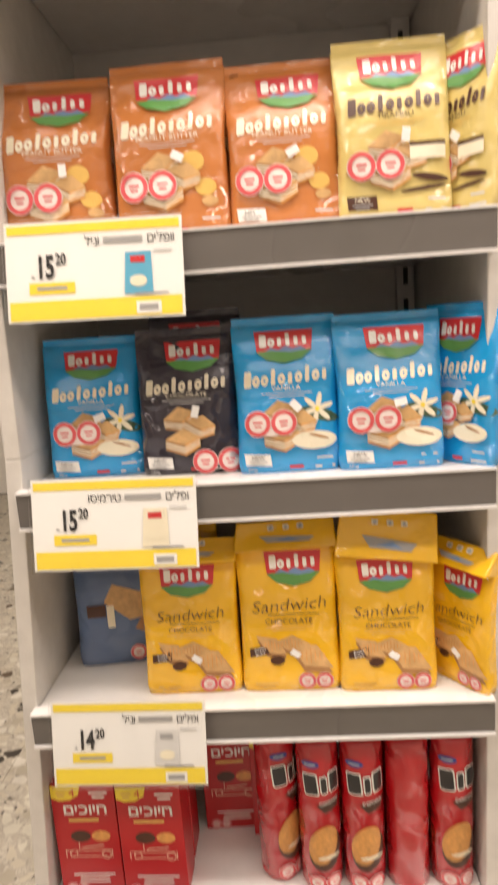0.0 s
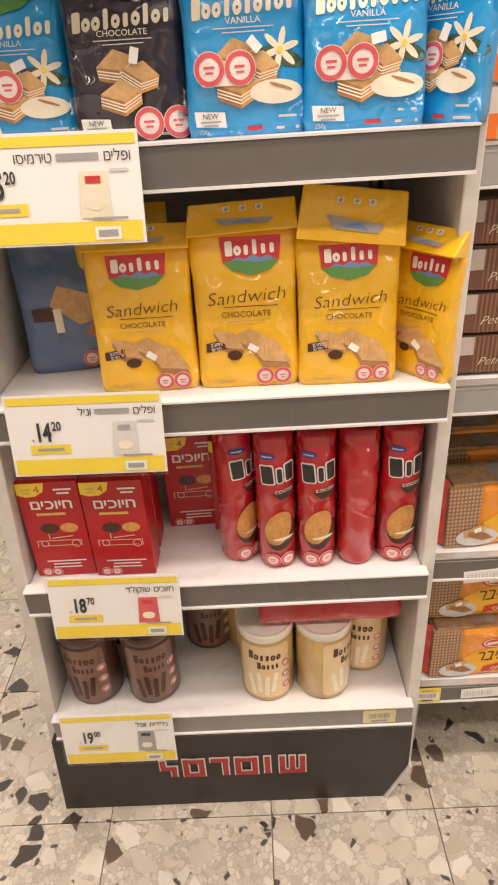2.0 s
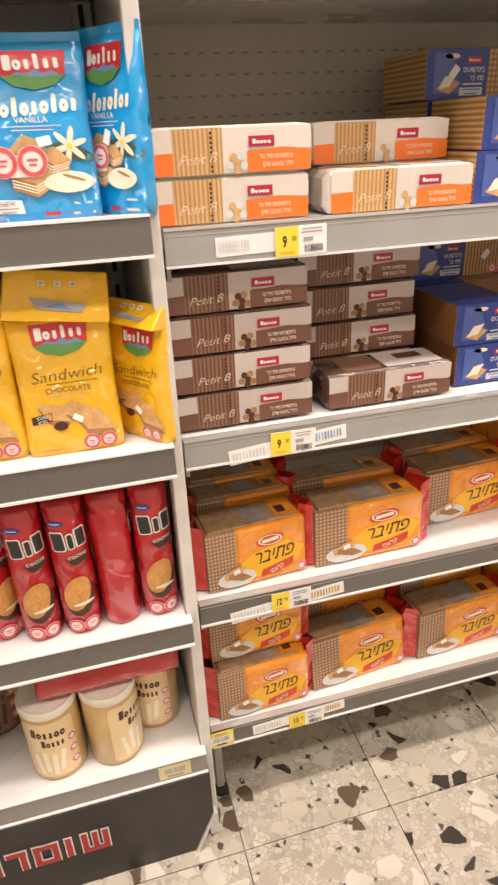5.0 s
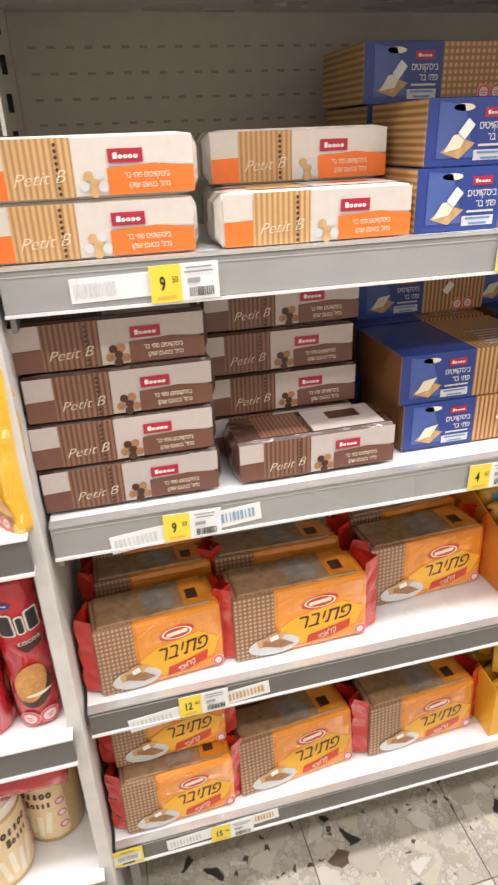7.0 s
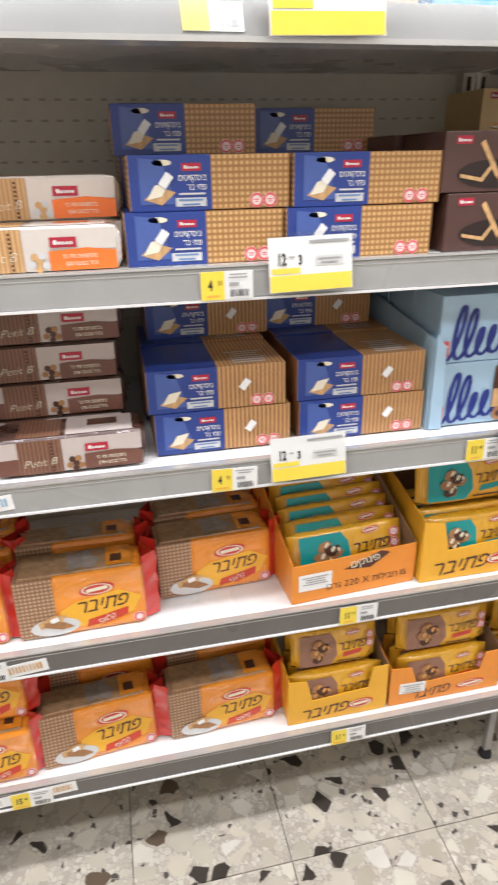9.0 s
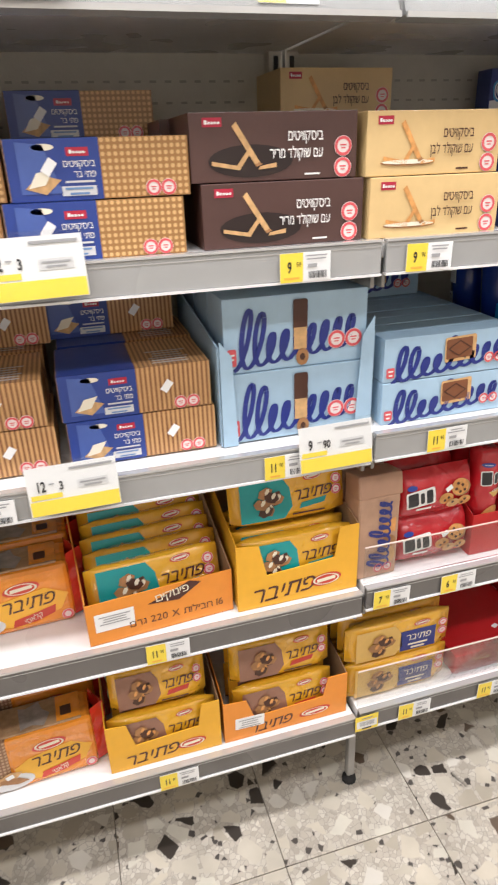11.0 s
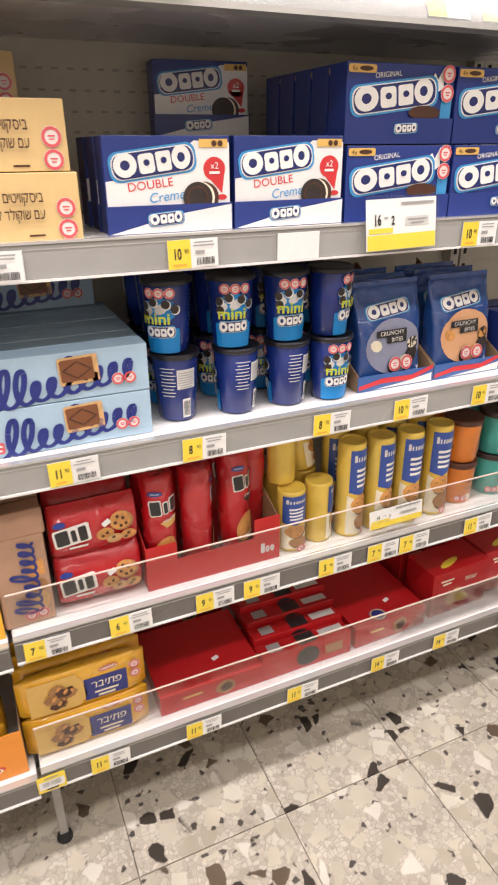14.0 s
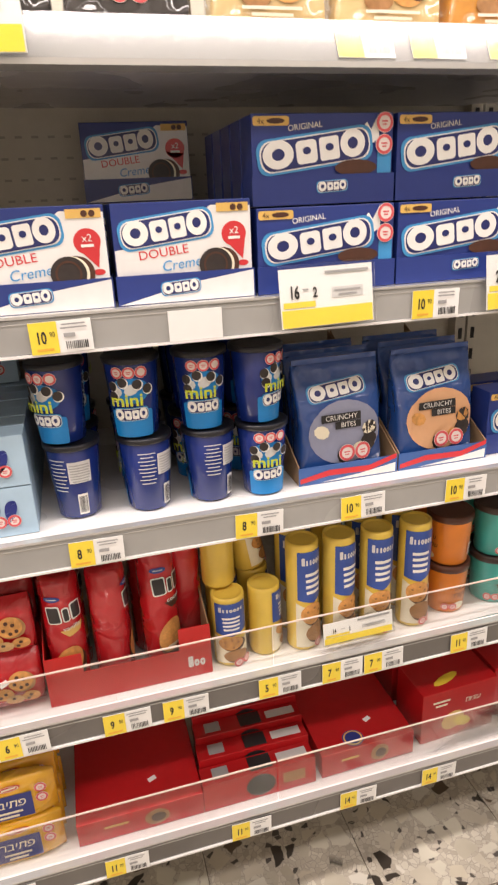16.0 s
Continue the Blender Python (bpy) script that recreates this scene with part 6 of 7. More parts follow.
mc = cup()
mc.matrix_basis = pose(2.222, 1.118, DECK[1] + 0.001, 0, 0, -165)
zc = DECK[1] + 0.001
for x, y, n, rz in ((2.214, 1.118, 1, -38), (2.327, 1.106, 0, -130), (2.319, 1.106, 1, -14), (2.424, 1.104, 0, -128), (2.418, 1.104, 1, -6), (2.508, 1.098, 0, 0), (2.503, 1.100, 1, 38)):
    copy_thing(mc, pose(x, y, zc + n * 0.119, 0, 0, rz))
for x in (2.225, 2.326, 2.42, 2.505):
    for i in (1, 2):
        for n in (0, 1):
            copy_thing(mc, pose(x, 1.105 + i * 0.098, zc + n * 0.119, 0, 0, -100 + 70 * i + 40 * n))


def bites_bag(orange):
    w, h, d = 0.152, 0.188, 0.05
    b = thing("cookie_bag", "blue foil bag of crunchy cookie bites with a peach round" if orange else "blue foil bag of crunchy cookie bites in a card tray", "snack bag", "crunchy bites bags on the shelf")
    s = pouch("bag_body", w, h, d, foil("mid_blue_film", (0.02, 0.075, 0.29)), b, 21 + orange)
    deco("brand_word", wave_word(-w * 0.03, h * 0.77, w * 0.62, h * 0.125, 0), s, b, "white rings and blocks", fine=0.012)
    col = ink("peach_ink", (0.75, 0.42, 0.22)) if orange else ink("lilac_grey_ink", (0.28, 0.30, 0.42))
    it = [(col, ell(0.004, h * 0.40, w * 0.42, h * 0.28), 0)]
    r = random.Random(5)
    for k in range(11):
        a = r.uniform(2.6, 6.9)
        it.append((mat("black_cookie_print", (0.03, 0.022, 0.02), 0.45, var=0.4, scale=90) if k % 3 else (CREAM if not orange else BISC), ell(0.004 + w * 0.30 * math.cos(a), h * 0.36 + h * 0.16 * math.sin(a), 0.014, 0.011, 9, a), 1 + k % 5))
    deco("bites_picture", it, s, b, "picture of crunchy cookie bites", fine=0.012)
    deco("lettering", [(BLACK, rect(-0.004, h * 0.54, w * 0.46, h * 0.07), 6), (BLACK, rect(0.008, h * 0.47, w * 0.3, h * 0.065), 6), (WHITEINK, txt("CRUNCHY", -0.004, h * 0.522, h * 0.062), 8), (WHITEINK, txt("BITES", 0.008, h * 0.452, h * 0.06), 8)], s, b, fine=0.012)
    deco("badge", badge_items(w * 0.12, h * 0.22, w * 0.095, 8), s, b, "two round badges", fine=0.012)
    v, f = box_data(-w * 0.49, w * 0.49, d / 2 - 0.0016, d / 2 + 0.0016, h - 0.002, h + 0.008)
    mesh_ob("top_seal", v, f, foil("mid_blue_film", (0.02, 0.075, 0.29)), b)
    return b


def bites_tray(x0, x1):
    t = thing("display_tray", "cardboard display tray with a red and white wave", "display tray", "crunchy bites trays")
    w = x1 - x0
    z = DECK[1] + 0.0005
    box("tray_front", 0, w, 0, 0.002, 0, 0.030, card("tray_blue_card", (0.05, 0.13, 0.38)), t)
    deco("tray_wave", [(RED, poly([(0.002, 0.004), (w * 0.3, 0.012), (w * 0.7, 0.010), (w - 0.002, 0.026), (w - 0.002, 0.034), (w * 0.7, 0.020), (w * 0.3, 0.022), (0.002, 0.012)]), 0), (WCARD, poly([(w * 0.2, 0.002), (w * 0.98, 0.002), (w * 0.98, 0.018), (w * 0.6, 0.008)]), 0)], flat(0), t)
    for x in (0.0, w - 0.002):
        v = [(x, 0.0025, 0), (x + 0.002, 0.0025, 0), (x + 0.002, 0.3, 0), (x, 0.3, 0), (x, 0.0025, 0.032), (x + 0.002, 0.0025, 0.032), (x + 0.002, 0.3, 0.185), (x, 0.3, 0.185)]
        mesh_ob("tray_side", v, box_data(0, 1, 0, 1, 0, 1)[1], mat("kraft_card", (0.36, 0.23, 0.12), 0.7, var=0.12), t)
    t.matrix_basis = pose(x0, 1.078, z)


for x0, x1, o in ((2.562, 2.735, False), (2.738, 2.905, True)):
    bites_tray(x0, x1)
    bag = bites_bag(o)
    bag.matrix_basis = pose((x0 + x1) / 2 - 0.004, 1.090, DECK[1] + 0.002, -5, 0, 3)
    for i in (1, 2):
        copy_thing(bag, pose((x0 + x1) / 2, 1.090 + i * 0.06, DECK[1] + 0.002, -3, 0, 0))
cx = copy_thing(cr, pose(3.012, 1.086, DECK[1] + 0.001))
copy_thing(cr, pose(3.012, 1.15, DECK[1] + 0.001))
# ---------------------------------------------------------------- shelving, lower decks
ORFILM = foil("orange_film", (0.82, 0.29, 0.014), 0.25, 0.003, 35)
REDEND = foil("red_film_end", (0.62, 0.03, 0.015), 0.25, 0.003, 40)
CLEARFILM = mat("biscuit_through_film", (0.36, 0.22, 0.11), 0.25, coat=0.5, var=0.35, scale=70, bump=0.002, bscale=60)
SCRIPT = ink("dark_script", (0.07, 0.02, 0.012))
TEAL = ink("teal_ink", (0.02, 0.33, 0.33))
GOLDCARD = card("golden_card", (0.80, 0.42, 0.015))
ORCARD = card("orange_card", (0.76, 0.27, 0.02))
KRAFT = mat("kraft_card", (0.36, 0.23, 0.12), 0.7, var=0.12)
OVALRED = ink("oval_red", (0.60, 0.05, 0.02))


def oval_mark(x, z, w, h, layer):
    return [(OVALRED, ell(x, z, w / 2, h / 2, 24, 0.1), layer), (CREAM, ann(x, z, h * 0.37, h * 0.43, 24, w / h), layer + 1), (CREAM, rrect(x, z, w * 0.6, h * 0.28, h * 0.08, 0.1), layer + 1)]


def family_pack(h=0.120):
    """Pillow block of biscuits in orange film with red ends."""
    w, d = 0.222, 0.082
    p = thing("biscuit_packet", "orange film packet of petit beurre biscuits with red crimped ends", "biscuit packet", "orange family biscuit packets")
    xm = -w * 0.20
    box("biscuit_side", -w / 2, xm, 0.001, d - 0.001, 0, h, FILMRIBS, p, "stacked biscuits seen through clear film", bevel=0.004)
    box("wrapper", xm - 0.004, w / 2, 0, d, 0, h, ORFILM, p, bevel=0.009)
    box("clear_top", -w * 0.46, w * 0.42, 0.006, d - 0.004, h - 0.001, h + 0.004, CLEARFILM, p, "wrinkled clear film top", bevel=0.002)
    for sx in (-1, 1):
        v = []
        for i in range(7):
            t = i / 6
            z = 0.004 + t * (h + 0.012)
            v += [(sx * w * 0.495, 0.010, z * 0.96), (sx * (w * 0.5 + 0.024 + 0.004 * (i % 2)), 0.020 + 0.006 * (i % 2), z), (sx * w * 0.495, d - 0.012, z * 0.96)]
        f = [q for i in range(6) for q in ((i * 3, i * 3 + 1, i * 3 + 4, i * 3 + 3), (i * 3 + 1, i * 3 + 2, i * 3 + 5, i * 3 + 4))]
        mesh_ob("crimped_end", v, f, REDEND, p, "red crimped film end")
    f = flat(0)
    deco("brand_oval", oval_mark(w * 0.13, h * 0.72, w * 0.28, h * 0.2, 0), f, p, "red oval brand mark")
    deco("lettering", [(SCRIPT, txt("פתיבר", w * 0.15, h * 0.36, h * 0.34, sx=0.92, shear=0.35, turn=0.08, bold=0.0), 1)], f, p)
    deco("yellow_glow", [(ink("warm_yellow_ink", (0.86, 0.46, 0.02)), poly([(-w * 0.17, h * 0.16), (w * 0.1, h * 0.08), (w * 0.40, h * 0.25), (w * 0.47, h * 0.5), (w * 0.30, h * 0.66), (-w * 0.05, h * 0.55), (-w * 0.17, h * 0.42)]), 0)], f, p)
    deco("ribbon", [(OVALRED, poly([(w * 0.02, h * 0.10), (w * 0.2, h * 0.13), (w * 0.35, h * 0.22), (w * 0.36, h * 0.35), (w * 0.18, h * 0.27), (w * 0.04, h * 0.22)]), 2), (CREAM, txt("קלאסי", w * 0.19, h * 0.16, h * 0.13, turn=0.3, sx=0.8), 4)], f, p, "red ribbon with a pale word")
    deco("plate_picture", [(PALEGREY, ell(-w * 0.22, h * 0.18, w * 0.19, h * 0.15), 1), (WAFER, ell(-w * 0.24, h * 0.28, w * 0.13, h * 0.09, 5, 0.3), 2), (WAFERD, ell(-w * 0.2, h * 0.2, w * 0.13, h * 0.07, 5, -0.2), 3), (PAPER, stamp(-w * 0.22, h * 0.3, 0.009, 0.3), 4)], f, p, "picture of biscuits on a plate")
    deco("badge", [(BADGEW, ell(w * 0.44, h * 0.13, h * 0.085), 0), (PINKRED, ann(w * 0.44, h * 0.13, h * 0.05, h * 0.078), 1)], f, p)
    tp = lambda u, v, o: (u, v, h + 0.0045 + o)
    deco("top_print", [(mat("silver_film_print", (0.42, 0.36, 0.31), 0.25, 0.3, var=0.4, scale=60), poly([(-w * 0.07, d * 0.12), (w * 0.02, d * 0.2), (w * 0.12, d * 0.1), (w * 0.17, d * 0.45), (w * 0.11, d * 0.62), (w * 0.08, d * 0.9), (-w * 0.03, d * 0.76), (-w * 0.09, d * 0.82)]), 0), (ORFILM, rect(w * 0.32, d * 0.5, w * 0.2, d * 0.8), 0), (CHOC, rect(w * 0.3, d * 0.4, w * 0.09, d * 0.3), 1)], tp, p)
    return p


fp = family_pack()
fp.matrix_basis = pose(1.008, 1.068, DECK[2] - 0.007, -3, 0, 1)
for x, y, k, z, rx, rz in ((0.792, 1.155, 2, 0.004, -10, 2), (0.785, 1.062, 2, 0, -3, 4), (1.002, 1.160, 2, 0.004, -9, 0), (1.258, 1.130, 2, 0, -2, 3), (1.262, 1.225, 2, 0, -4, 3), (0.785, 1.052, 3, 0, -2, 2), (0.782, 1.085, 3, 0.126, -2, 1), (1.004, 1.072, 3, 0, -8, 5), (1.01, 1.17, 3, 0.006, -12, 2), (1.254, 1.082, 3, 0, -3, 3), (1.262, 1.175, 3, 0.004, -8, 3), (1.25, 1.27, 3, 0, -3, 0), (0.79, 1.16, 3, 0, 0, 0), (0.79, 1.25, 2, 0, 0, 0), (1.0, 1.26, 3, 0, 0, 0)):
    copy_thing(fp, pose(x, y, DECK[k] - (0.0, 0, 0.007, 0.010)[k] + z, rx, 0, rz) @ Matrix.Diagonal((0.86 if x < 0.9 else 1, 1, 1, 1)))


def flat_pack(kind):
    """Slim packet: picture on one side, script on the other."""
    w, h, d = 0.238, 0.092, 0.034
    labels = {"teal": "slim yellow and teal packet of petit beurre biscuits", "brown": "slim yellow and brown packet of petit beurre biscuits", "navy": "yellow packet of petit beurre biscuits with a navy name panel"}
    p = thing("biscuit_packet", labels[kind], "biscuit packet", "slim yellow biscuit packets")
    verts, faces = [], []
    nx = 9
    for i in range(nx + 1):
        x = -w / 2 + w * i / nx
        e = min(i, nx - i)
        k = (0.12, 0.8, 1.0)[min(e, 2)]
        for j in range(12):
            a = 2 * math.pi * j / 12 + math.pi / 12
            c, s = math.cos(a), math.sin(a)
            verts.append((x, d / 2 + d / 2 * k * math.copysign(abs(c) ** 0.5, c), h / 2 + h / 2 * (0.9 + 0.1 * k) * math.copysign(abs(s) ** 0.35, s)))
    for i in range(nx):
        for j in range(12):
            a, b = i * 12 + j, i * 12 + (j + 1) % 12
            faces.append((a, b, b + 12, a + 12))
    faces += [tuple(range(11, -1, -1)), tuple(range(nx * 12, nx * 12 + 12))]
    mesh_ob("wrapper", verts, faces, foil("yellow_film", (0.80, 0.43, 0.012), 0.25, 0.002, 40), p, smooth=True)
    f = flat(0)
    left = {"teal": TEAL, "brown": ink("photo_brown", (0.32, 0.16, 0.10)), "navy": GOLDINK}[kind]
    deco("picture_field", [(left, poly([(-w * 0.42, h * 0.1), (-w * 0.05, h * 0.08), (w * 0.02, h * 0.3), (0.0, h * 0.7), (-w * 0.06, h * 0.92), (-w * 0.42, h * 0.92)]), 0)], f, p)
    r = random.Random(7)
    it = []
    for k in range(7):
        x, z = -w * r.uniform(0.1, 0.36), h * r.uniform(0.25, 0.75)
        it += [(CHOC if k % 2 else WAFERD, ell(x, z, 0.016, 0.011, 6, r.uniform(0, 3)), 1 + k), (CREAM if kind == "teal" else BISC, ell(x + 0.004, z + 0.003, 0.007, 0.004, 6, 1), 2 + k)]
    deco("biscuit_picture", it, f, p, "picture of chocolate biscuits")
    if kind == "navy":
        it = [(NAVY, rect(w * 0.17, h * 0.42, w * 0.34, h * 0.56), 0), (CREAM, txt("פתיבר", w * 0.17, h * 0.42, h * 0.26, shear=0.15), 1), (CREAM, bars(w * 0.17, h * 0.3, w * 0.2, 2, 0.009, 0.5), 1)]
    else:
        it = [(SCRIPT, txt("פתיבר", w * 0.19, h * 0.42, h * 0.36, shear=0.35, turn=0.05, bold=0.0), 1), (TEAL if kind == "teal" else OVALRED, poly([(w * 0.08, h * 0.22), (w * 0.3, h * 0.28), (w * 0.32, h * 0.4), (w * 0.1, h * 0.34)]), 0), (SCRIPT, bars(w * 0.16, h * 0.13, w * 0.3, 1, 0.006, 0.5), 1)]
    deco("lettering", it, f, p)
    deco("brand_oval", oval_mark(w * 0.2, h * 0.86, w * 0.16, h * 0.14, 0), f, p)
    deco("badge", badge_items(w * 0.405, h * 0.62, h * 0.11, 0, 2.1, math.pi / 2), f, p, "two round badges")
    return p


pt_t, pt_b, pt_n = flat_pack("teal"), flat_pack("brown"), flat_pack("navy")


def notch_tray(x0, x1, z, front, back, notch, m, word, label, depth=0.28, low=False):
    t = thing("display_tray", label, "display tray", "cardboard display trays on the shelves")
    w = x1 - x0
    if notch:
        pts = [(0, 0), (w, 0), (w, front), (w * 0.84, front), (w * 0.80, front * 0.55), (w * 0.24, front * 0.48), (w * 0.18, front * 0.94), (0, front * 0.98)]
    else:
        pts = [(0, 0), (w, 0), (w, front), (0, front * 0.95)]
    n = len(pts)
    v = [(a, 0, b) for a, b in pts] + [(a, 0.002, b) for a, b in pts]
    f = [tuple(range(n)), tuple(range(2 * n - 1, n - 1, -1))] + [((i + 1) % n, i, n + i, n + (i + 1) % n) for i in range(n)]
    fr = mesh_ob("tray_front", v, f, m, t)
    for x in (0.0, w - 0.002):
        sv = [(x, 0.0025, 0), (x + 0.002, 0.0025, 0), (x + 0.002, depth, 0), (x, depth, 0), (x, 0.0025, front), (x + 0.002, 0.0025, front), (x + 0.002, depth, back), (x, depth, back)]
        mesh_ob("tray_side", sv, box_data(0, 1, 0, 1, 0, 1)[1], m if x == 0 else KRAFT, t)
    box("tray_back", 0.002, w - 0.002, depth - 0.004, depth - 0.002, 0, back, KRAFT, t)
    if low:
        it = [(SCRIPT, poly([(w * 0.40, front * 0.66), (w * 0.70, front * 0.98), (w * 0.78, front * 0.9), (w * 0.62, front * 0.6)]), 0), (CREAM, txt("פינוקים", w * 0.58, front * 0.72, front * 0.26, turn=0.15), 1), (SCRIPT, txt("16 חבילות X 220 גרם", w * 0.60, front * 0.22, front * 0.23), 0), (PAPER, rect(w * 0.18, front * 0.5, w * 0.26, front * 0.42), 0), (GREYINK, bars(w * 0.18, front * 0.62, w * 0.22, 4, 0.005, 0.4), 1)]
    else:
        it = [(SCRIPT, txt(word, w * 0.36, front * 0.10, front * 0.36, shear=0.35, turn=0.08, bold=0.0), 0)] + oval_mark(w * 0.73, front * 0.24, w * 0.26, front * 0.19, 0)
    deco("lettering", it, flat(0), fr)
    t.matrix_basis = pose(x0, 1.058, z)
    return t


z2, z3 = DECK[2] - 0.007, DECK[3] - 0.010
t1 = notch_tray(1.388, 1.644, z2, 0.088, 0.205, False, ORCARD, "", "orange cardboard tray of slim biscuit packets, open top", low=True)
t1.matrix_basis = pose(1.388, 1.052, z2 + 0.0005, 0, 0, 4)
for i in range(5):
    q = pt_t if i == 0 else copy_thing(pt_t, pose(0, 0, 0))
    q.matrix_basis = pose(1.514 + 0.004 * (i % 2), 1.078 + i * 0.034, z2 + 0.034 + 0.010 * i, -18, 0, 4)
notch_tray(1.650, 1.882, z2 + 0.0005, 0.140, 0.19, True, GOLDCARD, "פתיבר", "golden yellow cardboard tray of biscuit packets, front notched")
for i in range(4):
    copy_thing(pt_t, pose(1.766, 1.066 + i * 0.036, z2 + 0.040, -3, 0, 0) @ Matrix.Diagonal((0.93, 1, 1, 1)))
copy_thing(pt_t, pose(1.766, 1.10, z2 + 0.146, -8, 0, 1) @ Matrix.Diagonal((0.93, 1, 1, 1)))
notch_tray(1.385, 1.603, z3 + 0.0005, 0.120, 0.16, True, GOLDCARD, "פתיבר", "golden yellow cardboard tray of brown biscuit packets, front notched")
notch_tray(1.610, 1.872, z3 + 0.0005, 0.105, 0.15, True, ORCARD, "פתיבר", "orange cardboard tray of brown biscuit packets, front notched")
pt_b.matrix_basis = pose(1.494, 1.066, z3 + 0.020, -3, 0, 0) @ Matrix.Diagonal((0.88, 1, 1, 1))
for x, y, z in ((1.494, 1.102, 0.02), (1.494, 1.138, 0.02), (1.494, 1.085, 0.116), (1.494, 1.13, 0.12), (1.741, 1.066, 0.018), (1.741, 1.102, 0.018), (1.741, 1.138, 0.02), (1.741, 1.085, 0.114), (1.741, 1.13, 0.118)):
    copy_thing(pt_b, pose(x, y, z3 + z, -4, 0, 0) @ Matrix.Diagonal((0.88 if x < 1.6 else 1.0, 1, 1, 1)))
s = thing("paper_label", "white printed delivery label stuck on a tray", "label")
box("paper", 0, 0.06, 0, 0.0005, 0, 0.028, PAPER, s)
deco("print", [(GREYINK, bars(0.03, 0.022, 0.05, 4, 0.006, 0.35), 0)], flat(0), s)
s.matrix_basis = pose(1.632, 1.0568, z3 + 0.03, 0, 2, 0)
pt_n.matrix_basis = pose(1.994, 1.066, DECK[3] + 0.001)
for y, n in ((1.068, 1), (1.104, 0), (1.104, 1), (1.14, 0), (1.14, 1), (1.18, 0), (1.18, 1)):
    copy_thing(pt_n, pose(1.994, y, DECK[3] + 0.001 + n * 0.0935))

# tall paper packet with its top folded
tp = thing("biscuit_packet", "tall tan paper packet of biscuits with upright script", "biscuit packet")
TAN = mat("tan_paper", (0.50, 0.31, 0.20), 0.5, var=0.12, scale=60, bump=0.001, bscale=40)
box("packet_body", -0.042, 0.042, 0, 0.06, 0, 0.175, TAN, tp, bevel=0.004)
fl = box("folded_top", -0.043, 0.046, -0.006, 0.05, 0.0, 0.045, mat("tan_paper_dark", (0.42, 0.25, 0.16), 0.5, var=0.12), tp, bevel=0.004)
fl.matrix_basis = pose(0, 0.004, 0.172, -10, 0, 0)
deco("brand_word", [(m, ([(-(b) + 0.024, a + 0.088) for a, b in sh[0]], sh[1]), l) for m, sh, l in script_strokes(0, 0, 0.16, 0.045, 1, 0.0)], flat(0), tp, "upright dark script strokes")
deco("biscuit_picture", [(WAFER, ell(0.02, 0.045, 0.017, 0.02), 0), (WAFERD, ell(0.022, 0.075, 0.015, 0.014), 0), (BISC, rect(0.022, 0.11, 0.026, 0.03), 0)], flat(0), tp)
deco("badge", badge_items(0.012, 0.02, 0.010, 2), flat(0), tp)
tp.matrix_basis = pose(1.926, 1.066, DECK[2] + 0.001, 0, 0, 2)
copy_thing(tp, pose(1.926, 1.14, DECK[2] + 0.001, 0, 0, 0))
copy_thing(tp, pose(1.928, 1.21, DECK[2] + 0.001, 0, 0, 0))


def red_pillow():
    p = thing("cookie_packet", "red film packet of chocolate chip cookies", "cookie packet", "red cookie packets on the shelf")
    w, h, d = 0.152, 0.102, 0.06
    v, f = [], []
    for i in range(9):
        z = h * i / 8
        k = math.sin(math.pi * i / 8) ** 0.45 if 0 < i < 8 else 0.05
        for j in range(14):
            a = 2 * math.pi * j / 14 + math.pi / 14
            c, q = math.cos(a), math.sin(a)
            v.append((w / 2 * (0.97 + 0.03 * k) * math.copysign(abs(c) ** 0.3, c), d / 2 - d / 2 * k * math.copysign(abs(q) ** 0.55, q), z))
    for i in range(8):
        for j in range(14):
            a, b = i * 14 + j, i * 14 + (j + 1) % 14
            f.append((b, a, a + 14, b + 14))
    mesh_ob("wrapper", v, f, REDFILM, p, smooth=True)
    sf2 = lambda u, z, o: (u, d / 2 - d / 2 * (math.sin(math.pi * min(max(z / h, 0.03), 0.97)) ** 0.45) - 0.0006 - o, z)
    it = [(WHITEINK, rrect(-w * 0.26, h * 0.52, w * 0.40, h * 0.34, 0.004, 0.1), 0)] + [(BLACK, rrect(-w * 0.26 + a * w, h * 0.52 + b * h, cw * w, ch * h, 0.003, 0.1), 1) for a, b, cw, ch in ((-0.105, -0.012, 0.14, 0.27), (0.02, 0, 0.055, 0.22), (0.12, 0.014, 0.09, 0.27))]
    deco("brand_word", it, sf2, p, "black brand blocks outlined white", fine=0.02)
    it = [(BISC, ell(w * 0.1, h * 0.42, w * 0.10, h * 0.12), 0), (WAFERD, ell(w * 0.3, h * 0.6, w * 0.13, h * 0.17), 1), (BISC, ell(w * 0.28, h * 0.62, w * 0.12, h * 0.16), 2), (BISC, ell(w * 0.36, h * 0.32, w * 0.09, h * 0.11), 3), (WAFER, ell(w * 0.2, h * 0.3, w * 0.09, h * 0.10), 4), *[(CHOC, ell(w * a, h * b, 0.003), 5) for a, b in ((0.22, 0.60), (0.25, 0.70), (0.31, 0.66), (0.34, 0.56), (0.28, 0.53), (0.36, 0.35), (0.33, 0.28), (0.12, 0.45), (0.07, 0.40), (0.19, 0.33))], (PAPER, stamp(w * 0.12, h * 0.64, 0.009, 0.5), 6)]
    deco("cookie_picture", it, sf2, p, "picture of round cookies", fine=0.015)
    deco("small_print", [(WHITEINK, bars(-w * 0.2, h * 0.28, w * 0.22, 1, 0.008, 0.6), 0), (ink("brand_blue", (0.02, 0.05, 0.30)), ell(-w * 0.38, h * 0.74, w * 0.07, h * 0.05), 0)], sf2, p, fine=0.02)
    return p


